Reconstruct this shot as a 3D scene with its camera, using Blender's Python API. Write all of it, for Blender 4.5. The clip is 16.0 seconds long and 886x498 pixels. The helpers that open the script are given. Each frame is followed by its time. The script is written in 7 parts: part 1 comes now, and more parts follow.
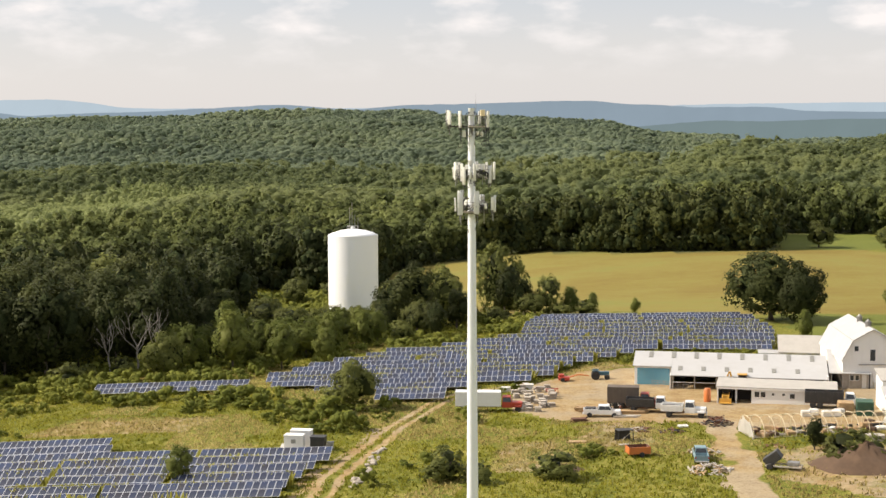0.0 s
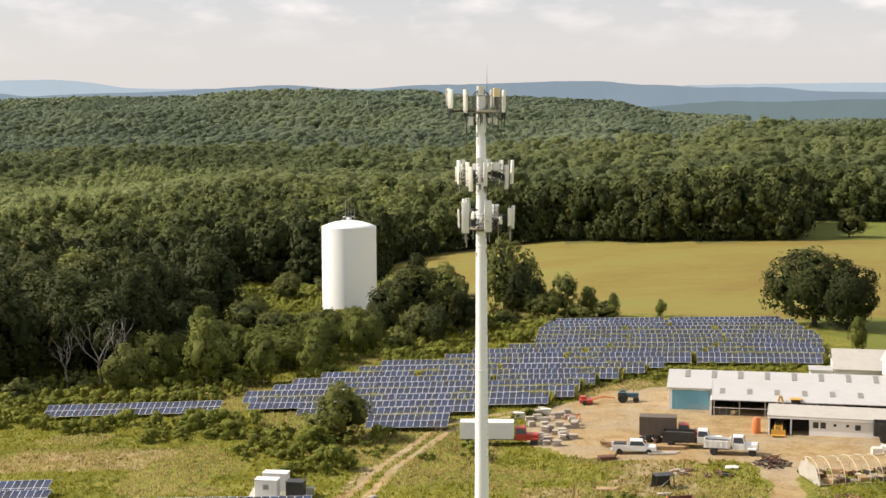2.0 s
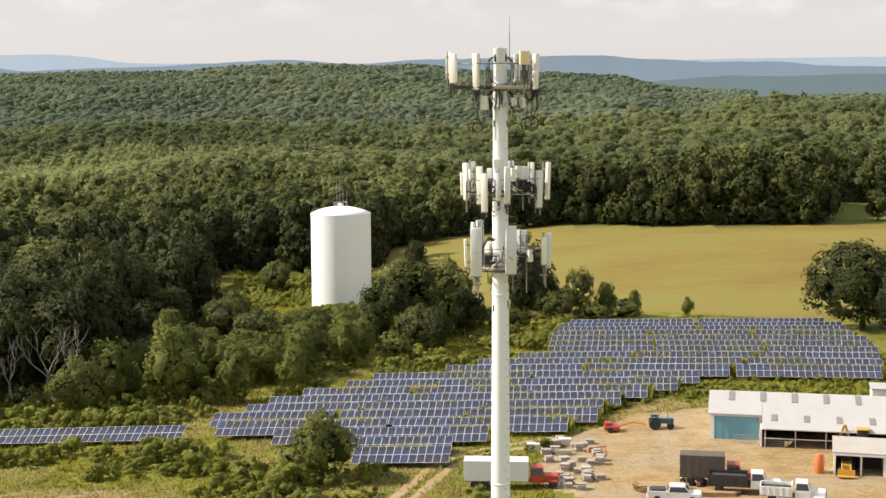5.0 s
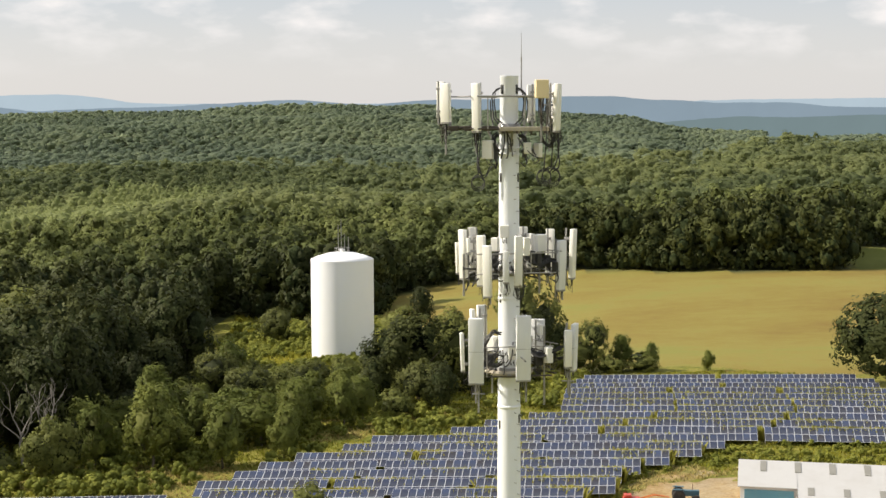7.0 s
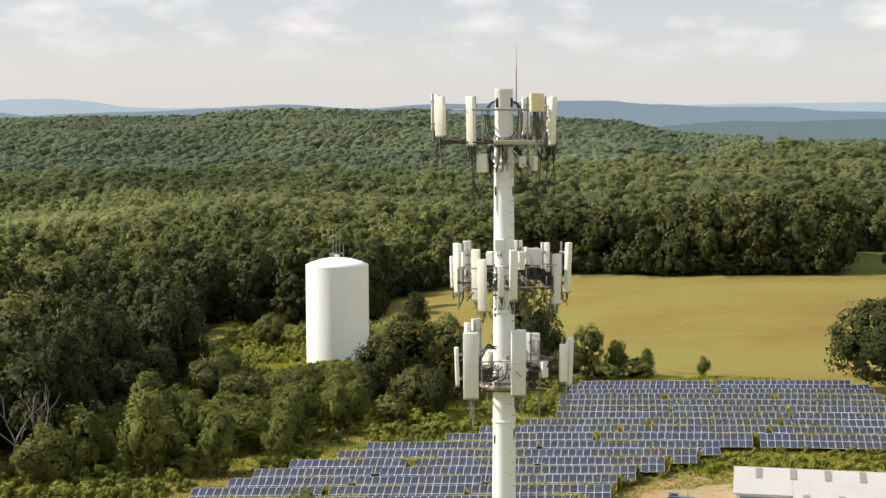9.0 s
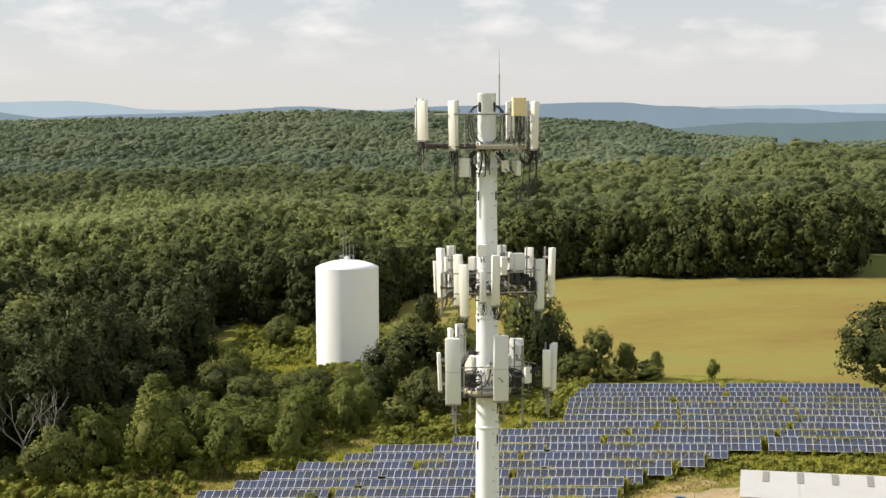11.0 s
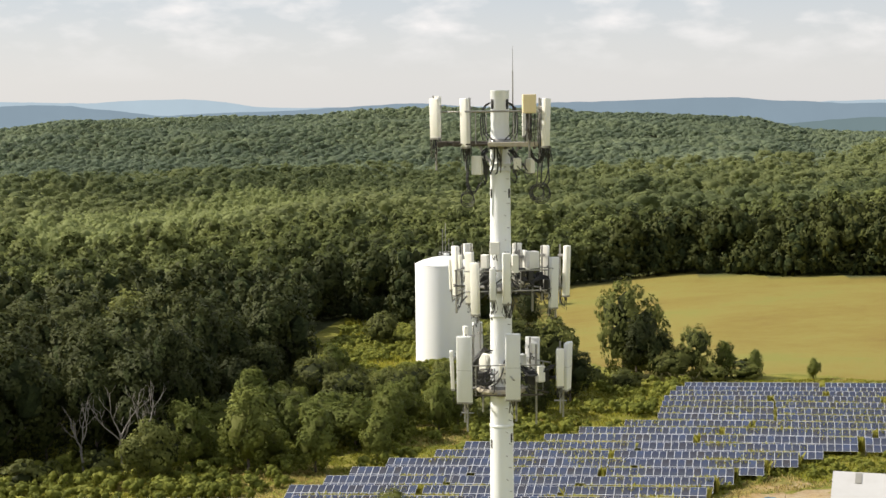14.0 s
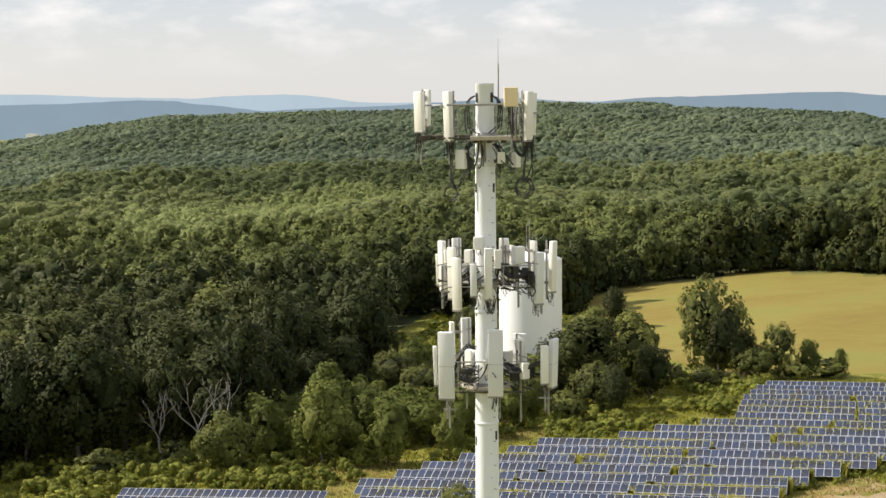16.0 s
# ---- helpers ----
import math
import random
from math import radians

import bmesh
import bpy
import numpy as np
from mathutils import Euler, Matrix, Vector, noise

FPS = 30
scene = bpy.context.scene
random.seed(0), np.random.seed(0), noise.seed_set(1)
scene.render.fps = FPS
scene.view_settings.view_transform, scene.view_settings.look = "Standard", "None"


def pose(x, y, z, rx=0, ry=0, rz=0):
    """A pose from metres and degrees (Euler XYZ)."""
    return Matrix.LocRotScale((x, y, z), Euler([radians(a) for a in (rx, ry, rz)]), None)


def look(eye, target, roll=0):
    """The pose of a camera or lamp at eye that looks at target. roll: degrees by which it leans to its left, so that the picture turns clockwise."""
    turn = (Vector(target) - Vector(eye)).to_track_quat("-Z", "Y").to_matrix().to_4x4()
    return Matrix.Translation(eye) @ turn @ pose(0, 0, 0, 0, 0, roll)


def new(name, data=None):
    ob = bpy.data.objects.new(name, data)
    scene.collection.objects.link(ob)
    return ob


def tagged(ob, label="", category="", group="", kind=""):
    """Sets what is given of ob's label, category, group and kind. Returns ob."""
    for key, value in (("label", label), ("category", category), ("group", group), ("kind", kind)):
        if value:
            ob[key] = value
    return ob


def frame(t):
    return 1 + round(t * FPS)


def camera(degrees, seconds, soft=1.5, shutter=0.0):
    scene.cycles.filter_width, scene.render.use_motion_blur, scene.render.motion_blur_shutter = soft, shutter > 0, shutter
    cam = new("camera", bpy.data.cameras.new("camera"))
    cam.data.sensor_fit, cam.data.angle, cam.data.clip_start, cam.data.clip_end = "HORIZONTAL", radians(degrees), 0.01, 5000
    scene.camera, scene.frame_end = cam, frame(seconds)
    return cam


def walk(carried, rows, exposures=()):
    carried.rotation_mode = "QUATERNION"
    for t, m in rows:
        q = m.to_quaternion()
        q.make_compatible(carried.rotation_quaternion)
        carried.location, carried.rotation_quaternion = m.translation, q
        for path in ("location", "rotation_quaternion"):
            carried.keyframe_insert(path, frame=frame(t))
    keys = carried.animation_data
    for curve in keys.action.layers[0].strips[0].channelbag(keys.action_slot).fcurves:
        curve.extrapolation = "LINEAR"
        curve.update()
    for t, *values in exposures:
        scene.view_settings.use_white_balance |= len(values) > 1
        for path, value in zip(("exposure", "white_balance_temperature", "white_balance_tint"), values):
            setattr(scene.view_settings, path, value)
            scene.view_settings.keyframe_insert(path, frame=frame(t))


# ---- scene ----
cam = camera(33.54, 16.0)
PATH = [
    (0, look((-3.697, -137.162, 44.201), (-3.264, -77.387, 39.024), -0.266)),
    (0.5, look((-3.335, -130.421, 44.224), (-3.065, -70.655, 38.936), -0.262)),
    (1, look((-3.108, -121.532, 44.282), (-2.923, -61.781, 38.832), -0.260)),
    (1.5, look((-2.979, -111.144, 44.338), (-2.819, -51.413, 38.666), -0.260)),
    (2, look((-2.912, -99.905, 44.360), (-2.737, -40.203, 38.395), -0.263)),
    (2.5, look((-2.869, -88.466, 44.313), (-2.660, -28.802, 37.972), -0.269)),
    (3, look((-2.814, -77.474, 44.162), (-2.569, -17.862, 37.355), -0.279)),
    (5.5, look((-2.535, -61.165, 44.219), (-2.513, -1.572, 37.241), -0.289)),
    (6, look((-2.251, -55.035, 44.235), (-2.362, 4.627, 37.875), -0.261)),
    (6.5, look((-2.058, -49.958, 44.127), (-2.302, 9.771, 38.427), -0.245)),
    (7, look((-1.963, -47.989, 44.106), (-2.213, 11.771, 38.757), -0.226)),
    (7.5, look((-1.922, -47.725, 44.179), (-2.156, 12.044, 38.921), -0.166)),
    (8, look((-1.914, -47.908, 44.272), (-2.113, 11.865, 39.059), -0.153)),
    (8.5, look((-1.939, -47.767, 44.345), (-2.129, 12.008, 39.158), -0.180)),
    (9, look((-1.946, -47.719, 44.395), (-1.996, 12.057, 39.219), -0.228)),
    (11.5, look((-0.506, -47.475, 44.480), (-1.700, 12.297, 39.390), -0.246)),
    (12, look((-0.069, -47.478, 44.493), (-2.521, 12.254, 39.392), -0.289)),
    (12.5, look((0.469, -47.712, 44.542), (-2.179, 12.010, 39.414), -0.352)),
    (13, look((1.019, -47.442, 44.543), (-2.181, 12.251, 39.386), -0.377)),
    (13.5, look((1.600, -47.347, 44.522), (-2.778, 12.268, 39.340), -0.496)),
    (14, look((2.286, -47.229, 44.489), (-2.948, 12.314, 39.277), -0.547)),
    (14.5, look((3.128, -47.111, 44.467), (-2.813, 12.361, 39.200), -0.446)),
    (15, look((3.953, -46.686, 44.458), (-2.931, 12.680, 39.135), -0.624)),
    (15.5, look((4.902, -46.703, 44.447), (-3.178, 12.509, 39.086), -0.660)),
    (16, look((5.892, -46.354, 44.407), (-3.369, 12.683, 39.031), -0.543)),
]
walk(cam, PATH, [(0, 0.40, 6700, 13), (3, 0.35, 6700, 14), (5.5, 0.42, 6640, 13), (7, 0.34, 6600, 11), (14, 0.36, 6530, 10.5), (16, 0.40, 6520, 10.5)])

# ---- world and sun ----
SUN_TO = Vector((-0.77, 0.09, 0.62)).normalized()
world = bpy.data.worlds.new("sky")
scene.world = world
world.use_nodes = True
wn, wl = world.node_tree.nodes, world.node_tree.links
wn.clear()

sky = wn.new("ShaderNodeTexSky")
sky.sky_type = "NISHITA"
sky.sun_disc = False
sky.sun_elevation = math.asin(SUN_TO.z)
sky.sun_rotation = math.atan2(SUN_TO.x, SUN_TO.y)
sky.air_density, sky.dust_density, sky.ozone_density = 1.0, 1.5, 1.0
bg_sky = wn.new("ShaderNodeBackground")
bg_sky.inputs[1].default_value = 0.10
wl.new(sky.outputs[0], bg_sky.inputs[0])
# broken cloud by bearing and elevation, over a pale veil that brightens overhead
tc = wn.new("ShaderNodeTexCoord")
sep = wn.new("ShaderNodeSeparateXYZ")
wl.new(tc.outputs["Generated"], sep.inputs[0])
bear = wn.new("ShaderNodeMath")
bear.operation = "ARCTAN2"
wl.new(sep.outputs[0], bear.inputs[0])
wl.new(sep.outputs[1], bear.inputs[1])
comb = wn.new("ShaderNodeCombineXYZ")
wl.new(bear.outputs[0], comb.inputs[0])
wl.new(sep.outputs[2], comb.inputs[1])
cmap = wn.new("ShaderNodeMapping")
cmap.inputs["Scale"].default_value = (18.0, 44.0, 1.0)
cmap.inputs["Location"].default_value = (3.1, 0.35, 0.0)
wl.new(comb.outputs[0], cmap.inputs[0])
cn = wn.new("ShaderNodeTexNoise")
cn.inputs["Scale"].default_value = 1.0
cn.inputs["Detail"].default_value = 6.0
cn.inputs["Roughness"].default_value = 0.52
cn.inputs["Distortion"].default_value = 0.0
wl.new(cmap.outputs[0], cn.inputs[0])
puff = wn.new("ShaderNodeValToRGB")
puff.color_ramp.elements[0].position, puff.color_ramp.elements[0].color = 0.47, (0, 0, 0, 1)
puff.color_ramp.elements[1].position, puff.color_ramp.elements[1].color = 0.70, (1, 1, 1, 1)
wl.new(cn.outputs[0], puff.inputs[0])
low = wn.new("ShaderNodeMapRange")
low.inputs["From Min"].default_value, low.inputs["From Max"].default_value = 0.026, 0.062
wl.new(sep.outputs[2], low.inputs[0])
cover = wn.new("ShaderNodeMath")
cover.operation = "MULTIPLY"
wl.new(puff.outputs[0], cover.inputs[0])
wl.new(low.outputs[0], cover.inputs[1])
veil = wn.new("ShaderNodeMapRange")
veil.inputs["To Min"].default_value, veil.inputs["To Max"].default_value = 0.80, 1.0
wl.new(cover.outputs[0], veil.inputs[0])
rise = wn.new("ShaderNodeValToRGB")
rise.color_ramp.elements[0].position, rise.color_ramp.elements[0].color = 0.0, (0.805, 0.79, 0.78, 1)
rise.color_ramp.elements[1].position, rise.color_ramp.elements[1].color = 1.0, (0.56, 0.63, 0.74, 1)
for at_, c_ in ((0.030, (0.775, 0.765, 0.76)), (0.052, (0.735, 0.738, 0.745)), (0.078, (0.655, 0.69, 0.73)), (0.30, (0.66, 0.69, 0.73))):
    e_ = rise.color_ramp.elements.new(at_)
    e_.color = (*c_, 1)
wl.new(sep.outputs[2], rise.inputs[0])
ccol = wn.new("ShaderNodeMix")
ccol.data_type = "RGBA"
wl.new(rise.outputs[0], ccol.inputs["A"])
ccol.inputs["B"].default_value = (0.905, 0.885, 0.87, 1)
wl.new(cover.outputs[0], ccol.inputs["Factor"])
bg_cloud = wn.new("ShaderNodeBackground")
bg_cloud.inputs[1].default_value = 0.82
wl.new(ccol.outputs["Result"], bg_cloud.inputs[0])
mixb = wn.new("ShaderNodeMixShader")
wl.new(veil.outputs[0], mixb.inputs[0])
wl.new(bg_sky.outputs[0], mixb.inputs[1])
wl.new(bg_cloud.outputs[0], mixb.inputs[2])
wout = wn.new("ShaderNodeOutputWorld")
wl.new(mixb.outputs[0], wout.inputs[0])

sun = bpy.data.lights.new("sun", "SUN")
sun.energy, sun.angle, sun.color = 5.0, radians(0.6), (1.0, 0.93, 0.81)
sun_ob = new("sun", sun)
sun_ob.matrix_world = look(SUN_TO * 300, (0, 0, 0))
scene.view_settings.exposure = 0.26

# ---- materials ----


class Nodes:
    """Small builder round a material's node tree."""

    def __init__(self, name, rough=0.7, metal=0.0, spec=0.5):
        self.mat = bpy.data.materials.new(name)
        self.mat.use_nodes = True
        self.n, self.l = self.mat.node_tree.nodes, self.mat.node_tree.links
        self.b = self.n["Principled BSDF"]
        self.b.inputs["Roughness"].default_value = rough
        self.b.inputs["Metallic"].default_value = metal
        self.b.inputs["Specular IOR Level"].default_value = spec
        self.co = self.n.new("ShaderNodeTexCoord").outputs["Object"]

    def noise(self, scale, detail=4.0, rough=0.55, stretch=None, world=False):
        co = self.co
        if world:
            co = self.n.new("ShaderNodeNewGeometry").outputs["Position"]
        if stretch:
            m = self.n.new("ShaderNodeMapping")
            m.inputs["Scale"].default_value = stretch
            self.l.new(co, m.inputs[0])
            co = m.outputs[0]
        t = self.n.new("ShaderNodeTexNoise")
        t.inputs["Scale"].default_value = scale
        t.inputs["Detail"].default_value = detail
        t.inputs["Roughness"].default_value = rough
        self.l.new(co, t.inputs[0])
        return t.outputs["Fac"]

    def ramp(self, value, *stops):
        r = self.n.new("ShaderNodeValToRGB")
        e = r.color_ramp.elements
        while len(e) < len(stops):
            e.new(0.5)
        for k, (p, c) in enumerate(stops):
            e[k].position = p
            e[k].color = (*c, 1) if len(c) == 3 else c
        self.l.new(value, r.inputs[0])
        return r.outputs[0]

    def mix(self, fac, a, b, how="MIX"):
        m = self.n.new("ShaderNodeMix")
        m.data_type, m.blend_type = "RGBA", how
        for sock, value in ((m.inputs["Factor"], fac), (m.inputs["A"], a), (m.inputs["B"], b)):
            if isinstance(value, (int, float)):
                sock.default_value = value
            elif isinstance(value, tuple):
                sock.default_value = (*value, 1)
            else:
                self.l.new(value, sock)
        return m.outputs["Result"]

    def math(self, op, a, b):
        m = self.n.new("ShaderNodeMath")
        m.operation = op
        m.use_clamp = True
        for sock, value in ((m.inputs[0], a), (m.inputs[1], b)):
            if isinstance(value, (int, float)):
                sock.default_value = value
            else:
                self.l.new(value, sock)
        return m.outputs[0]

    def island(self):
        return self.n.new("ShaderNodeNewGeometry").outputs["Random Per Island"]

    def rand(self):
        return self.n.new("ShaderNodeObjectInfo").outputs["Random"]

    def color(self, c):
        if isinstance(c, tuple):
            self.b.inputs["Base Color"].default_value = (*c, 1)
        else:
            self.l.new(c, self.b.inputs["Base Color"])
        return self

    def bump(self, height, strength=0.3, dist=0.02):
        m = self.n.new("ShaderNodeBump")
        m.inputs["Strength"].default_value, m.inputs["Distance"].default_value = strength, dist
        self.l.new(height, m.inputs["Height"])
        self.l.new(m.outputs[0], self.b.inputs["Normal"])
        return self


def painted(name, base, dirt, amount=0.5, scale=0.8, rough=0.55, metal=0.0, streak=True):
    """Paint or metal with blotches and rain streaks."""
    k = Nodes(name, rough, metal)
    f = k.ramp(k.noise(scale, 6, 0.6), (0.40, (0, 0, 0)), (0.75, (1, 1, 1)))
    if streak:
        g = k.ramp(k.noise(3.0 * scale, 4, 0.6, (1, 1, 0.12)), (0.45, (0, 0, 0)), (0.8, (1, 1, 1)))
        f = k.mix(0.5, f, g)
    k.color(k.mix(k.math("MULTIPLY", f, amount), base, dirt))
    k.bump(k.noise(14 * scale, 3), 0.15, 0.01)
    return k.mat


def leaves(name, dark, mid, light, vary=0.05, massed=False, thin=0.36, bumpy=True):
    """Foliage: hue drifts over metres, leaf to leaf and tree to tree."""
    k = Nodes(name, 0.62, 0.0, 0.10)
    at = k.n.new("ShaderNodeAttribute")
    at.attribute_name = "tint"
    a = k.noise(vary, 4, 0.6, world=True)
    a = k.ramp(a, (0.3, (0, 0, 0)), (0.7, (1, 1, 1)))
    c = k.mix(0.25, at.outputs["Fac"] if massed else k.mix(0.5, at.outputs["Fac"], k.rand()), a)
    c = k.mix(0.18, c, k.island())
    col = k.ramp(c, (0.12, dark), (0.42, mid), (0.78, light))
    k.color(col)
    if bumpy:
        k.bump(k.noise(0.9, 5, 0.7, world=True), 0.4, 0.6)
    tr = k.n.new("ShaderNodeBsdfTranslucent")
    k.l.new(k.mix(0.5, col, light), tr.inputs[0])
    ms = k.n.new("ShaderNodeMixShader")
    ms.inputs[0].default_value = thin
    k.l.new(k.b.outputs[0], ms.inputs[1])
    k.l.new(tr.outputs[0], ms.inputs[2])
    k.l.new(ms.outputs[0], k.n["Material Output"].inputs[0])
    return k.mat


M = {}
M["leaf"] = leaves("leaves_broad", (0.082, 0.088, 0.026), (0.146, 0.158, 0.042), (0.268, 0.274, 0.074), thin=0.24)
# dark green of the oaks, with the shade of wood fronts put into it
M["leaf_dark"] = leaves("leaves_dark_shaded", (0.026, 0.031, 0.010), (0.044, 0.052, 0.014), (0.096, 0.104, 0.027), thin=0.13)
# paler copy for trees behind the wood's front: sunlit tops put into the colour
M["leaf_wood_lit"] = leaves("leaves_woodland_lit", (0.044, 0.051, 0.017), (0.076, 0.085, 0.026), (0.158, 0.162, 0.047), thin=0.14)
# hillside and hilltop leaves: distance haze put into both base colours
M["leaf_far"] = leaves("leaves_far_hazed", (0.110, 0.136, 0.062), (0.162, 0.192, 0.084), (0.244, 0.268, 0.110), vary=0.012, massed=True, thin=0.55)
M["leaf_haze"] = leaves("leaves_distant_hazed", (0.166, 0.210, 0.146), (0.212, 0.260, 0.170), (0.280, 0.325, 0.194), bumpy=False, vary=0.008, massed=True, thin=0.6)
M["leaf_valley"] = leaves("leaves_valley", (0.078, 0.092, 0.031), (0.126, 0.147, 0.048), (0.205, 0.228, 0.074), massed=True)
M["leaf_young"] = leaves("leaves_young", (0.150, 0.184, 0.072), (0.208, 0.246, 0.094), (0.286, 0.316, 0.124), massed=True, thin=0.45)
M["leaf_shrub"] = leaves("leaves_shrub", (0.092, 0.110, 0.019), (0.184, 0.200, 0.035), (0.345, 0.336, 0.064), thin=0.30)
M["leaf_slope"] = leaves("leaves_slope", (0.080, 0.100, 0.021), (0.148, 0.168, 0.037), (0.258, 0.266, 0.064), thin=0.26)
M["grass"] = leaves("grass_blades", (0.146, 0.162, 0.018), (0.240, 0.242, 0.028), (0.36, 0.322, 0.052), vary=0.08, massed=True, thin=0.4, bumpy=False)
M["weed"] = leaves("yellow_weeds", (0.24, 0.24, 0.040), (0.34, 0.33, 0.058), (0.46, 0.41, 0.085), vary=0.08, massed=True, thin=0.4, bumpy=False)
M["straw"] = leaves("dry_grass", (0.285, 0.225, 0.070), (0.39, 0.312, 0.108), (0.50, 0.412, 0.172), vary=0.08, massed=True, thin=0.4, bumpy=False)
# crown cores: the shade between leaves put into a dark green
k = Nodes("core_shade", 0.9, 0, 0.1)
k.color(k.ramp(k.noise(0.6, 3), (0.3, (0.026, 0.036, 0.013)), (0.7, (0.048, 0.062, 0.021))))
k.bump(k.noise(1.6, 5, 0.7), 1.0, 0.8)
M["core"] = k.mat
k = Nodes("bark", 0.9)
k.color(k.ramp(k.noise(1.5, 5, 0.6, (1, 1, 0.25)), (0.3, (0.06, 0.045, 0.032)), (0.7, (0.16, 0.13, 0.10))))
M["bark"] = k.mat
k = Nodes("bleached_wood", 0.85)
k.color(k.ramp(k.noise(1.5, 5, 0.6, (1, 1, 0.25)), (0.3, (0.17, 0.15, 0.125)), (0.7, (0.33, 0.295, 0.25))))
M["dead"] = k.mat

# ground: meadow with dirt, hay field and lawn, by painted-on cover of the sheet
k = Nodes("ground_cover", 0.95, 0, 0.15)
att = k.n.new("ShaderNodeAttribute")
att.attribute_name = "cover"
asep = k.n.new("ShaderNodeSeparateColor")
k.l.new(att.outputs["Color"], asep.inputs[0])
n1, n2, n3 = k.noise(0.05, 5, 0.6), k.noise(0.35, 6, 0.65), k.noise(2.2, 5, 0.65)
nn = k.mix(0.5, k.mix(0.5, n1, n2), n3)
meadow = k.ramp(nn, (0.40, (0.070, 0.086, 0.013)), (0.47, (0.136, 0.144, 0.021)), (0.54, (0.212, 0.194, 0.036)), (0.62, (0.33, 0.262, 0.082)))
gravel = k.ramp(k.noise(0.09, 5, 0.65), (0.44, (0, 0, 0)), (0.58, (1, 1, 1)))
dirt = k.ramp(k.mix(0.45, n2, n3), (0.30, (0.185, 0.105, 0.040)), (0.5, (0.325, 0.226, 0.105)), (0.7, (0.45, 0.350, 0.196)))
dirt = k.mix(k.math("MULTIPLY", gravel, 0.42), dirt, k.ramp(n3, (0.3, (0.26, 0.225, 0.165)), (0.7, (0.42, 0.380, 0.300))))
field = k.ramp(k.mix(0.36, k.noise(0.020, 6, 0.64, (0.75, 1.1, 1)), k.noise(0.26, 7, 0.78, (0.8, 1.1, 1))), (0.36, (0.178, 0.122, 0.031)), (0.46, (0.202, 0.156, 0.037)), (0.54, (0.216, 0.182, 0.046)), (0.62, (0.194, 0.190, 0.046)))
lawn = k.ramp(k.mix(0.5, n1, n3), (0.3, (0.100, 0.120, 0.024)), (0.7, (0.170, 0.180, 0.036)))
rim = k.noise(0.25, 6, 0.7)


def edged(channel):
    return k.ramp(k.mix(0.42, asep.outputs[channel], rim), (0.44, (0, 0, 0)), (0.54, (1, 1, 1)))


col = k.mix(edged(1), meadow, field)
col = k.mix(edged(2), col, lawn)
col = k.mix(edged(0), col, dirt)
# litter and understorey tone, darkened so the gaps between crowns look shaded
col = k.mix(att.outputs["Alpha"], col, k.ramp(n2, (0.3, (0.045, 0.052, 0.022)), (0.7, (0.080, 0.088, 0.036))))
k.color(col).bump(k.mix(0.5, n2, n3), 0.6, 0.35)
M["ground"] = k.mat

M["white_steel"] = painted("white_painted_steel", (0.84, 0.855, 0.87), (0.62, 0.61, 0.59), 0.28, 0.7, 0.45)
M["mount_dark"] = painted("rusted_mount_steel", (0.075, 0.062, 0.047), (0.035, 0.028, 0.022), 0.7, 2.5, 0.8, 0.2)
M["antenna"] = painted("antenna_radome", (0.83, 0.81, 0.74), (0.70, 0.66, 0.57), 0.4, 0.9, 0.5)
M["antenna_grey"] = painted("antenna_radome_grey", (0.73, 0.73, 0.71), (0.60, 0.58, 0.53), 0.4, 0.9, 0.5)
M["yellow"] = painted("yellowed_cover", (0.82, 0.67, 0.40), (0.72, 0.56, 0.31), 0.5, 1.2, 0.5)
M["galv"] = painted("galvanised_steel", (0.34, 0.33, 0.31), (0.18, 0.165, 0.14), 0.6, 1.5, 0.5, 0.6)
M["grating"] = painted("weathered_platform", (0.46, 0.41, 0.32), (0.25, 0.20, 0.13), 0.7, 2.0, 0.8)
M["cable"] = painted("black_cable", (0.025, 0.024, 0.022), (0.06, 0.055, 0.05), 0.5, 3, 0.6, 0, False)
M["tank"] = painted("tank_paint", (0.91, 0.91, 0.90), (0.76, 0.73, 0.67), 0.16, 0.12, 0.5)
k = Nodes("solar_cells", 0.20, 0.0, 0.32)
gl = k.ramp(k.rand(), (0.0, (0.040, 0.037, 0.042)), (0.3, (0.032, 0.038, 0.062)), (0.7, (0.032, 0.042, 0.080)), (1.0, (0.046, 0.064, 0.122)))
k.color(k.mix(k.ramp(k.noise(0.5, 3), (0.4, (0, 0, 0)), (0.8, (1, 1, 1))), gl, (0.066, 0.071, 0.090)))
M["cells"] = k.mat
M["alu"] = painted("aluminium_frame", (0.64, 0.64, 0.64), (0.5, 0.5, 0.5), 0.3, 2, 0.4, 0.35, False)
M["white_wood"] = painted("white_siding", (0.80, 0.78, 0.74), (0.58, 0.54, 0.48), 0.35, 0.5, 0.7)
M["roof_metal"] = painted("galvanised_roof", (0.47, 0.46, 0.44), (0.36, 0.335, 0.30), 0.45, 0.25, 0.5, 0.0)
M["roof_grey"] = painted("weathered_shingles", (0.44, 0.41, 0.36), (0.30, 0.27, 0.23), 0.6, 0.4, 0.85)
M["roof_dark"] = painted("dark_shingles", (0.20, 0.20, 0.20), (0.13, 0.125, 0.12), 0.6, 0.4, 0.85)
M["skylight"] = painted("dirty_skylight", (0.24, 0.23, 0.195), (0.17, 0.155, 0.125), 0.6, 0.8, 0.4)
M["blue"] = painted("blue_sheet_door", (0.13, 0.34, 0.44), (0.20, 0.34, 0.38), 0.5, 0.6, 0.6)
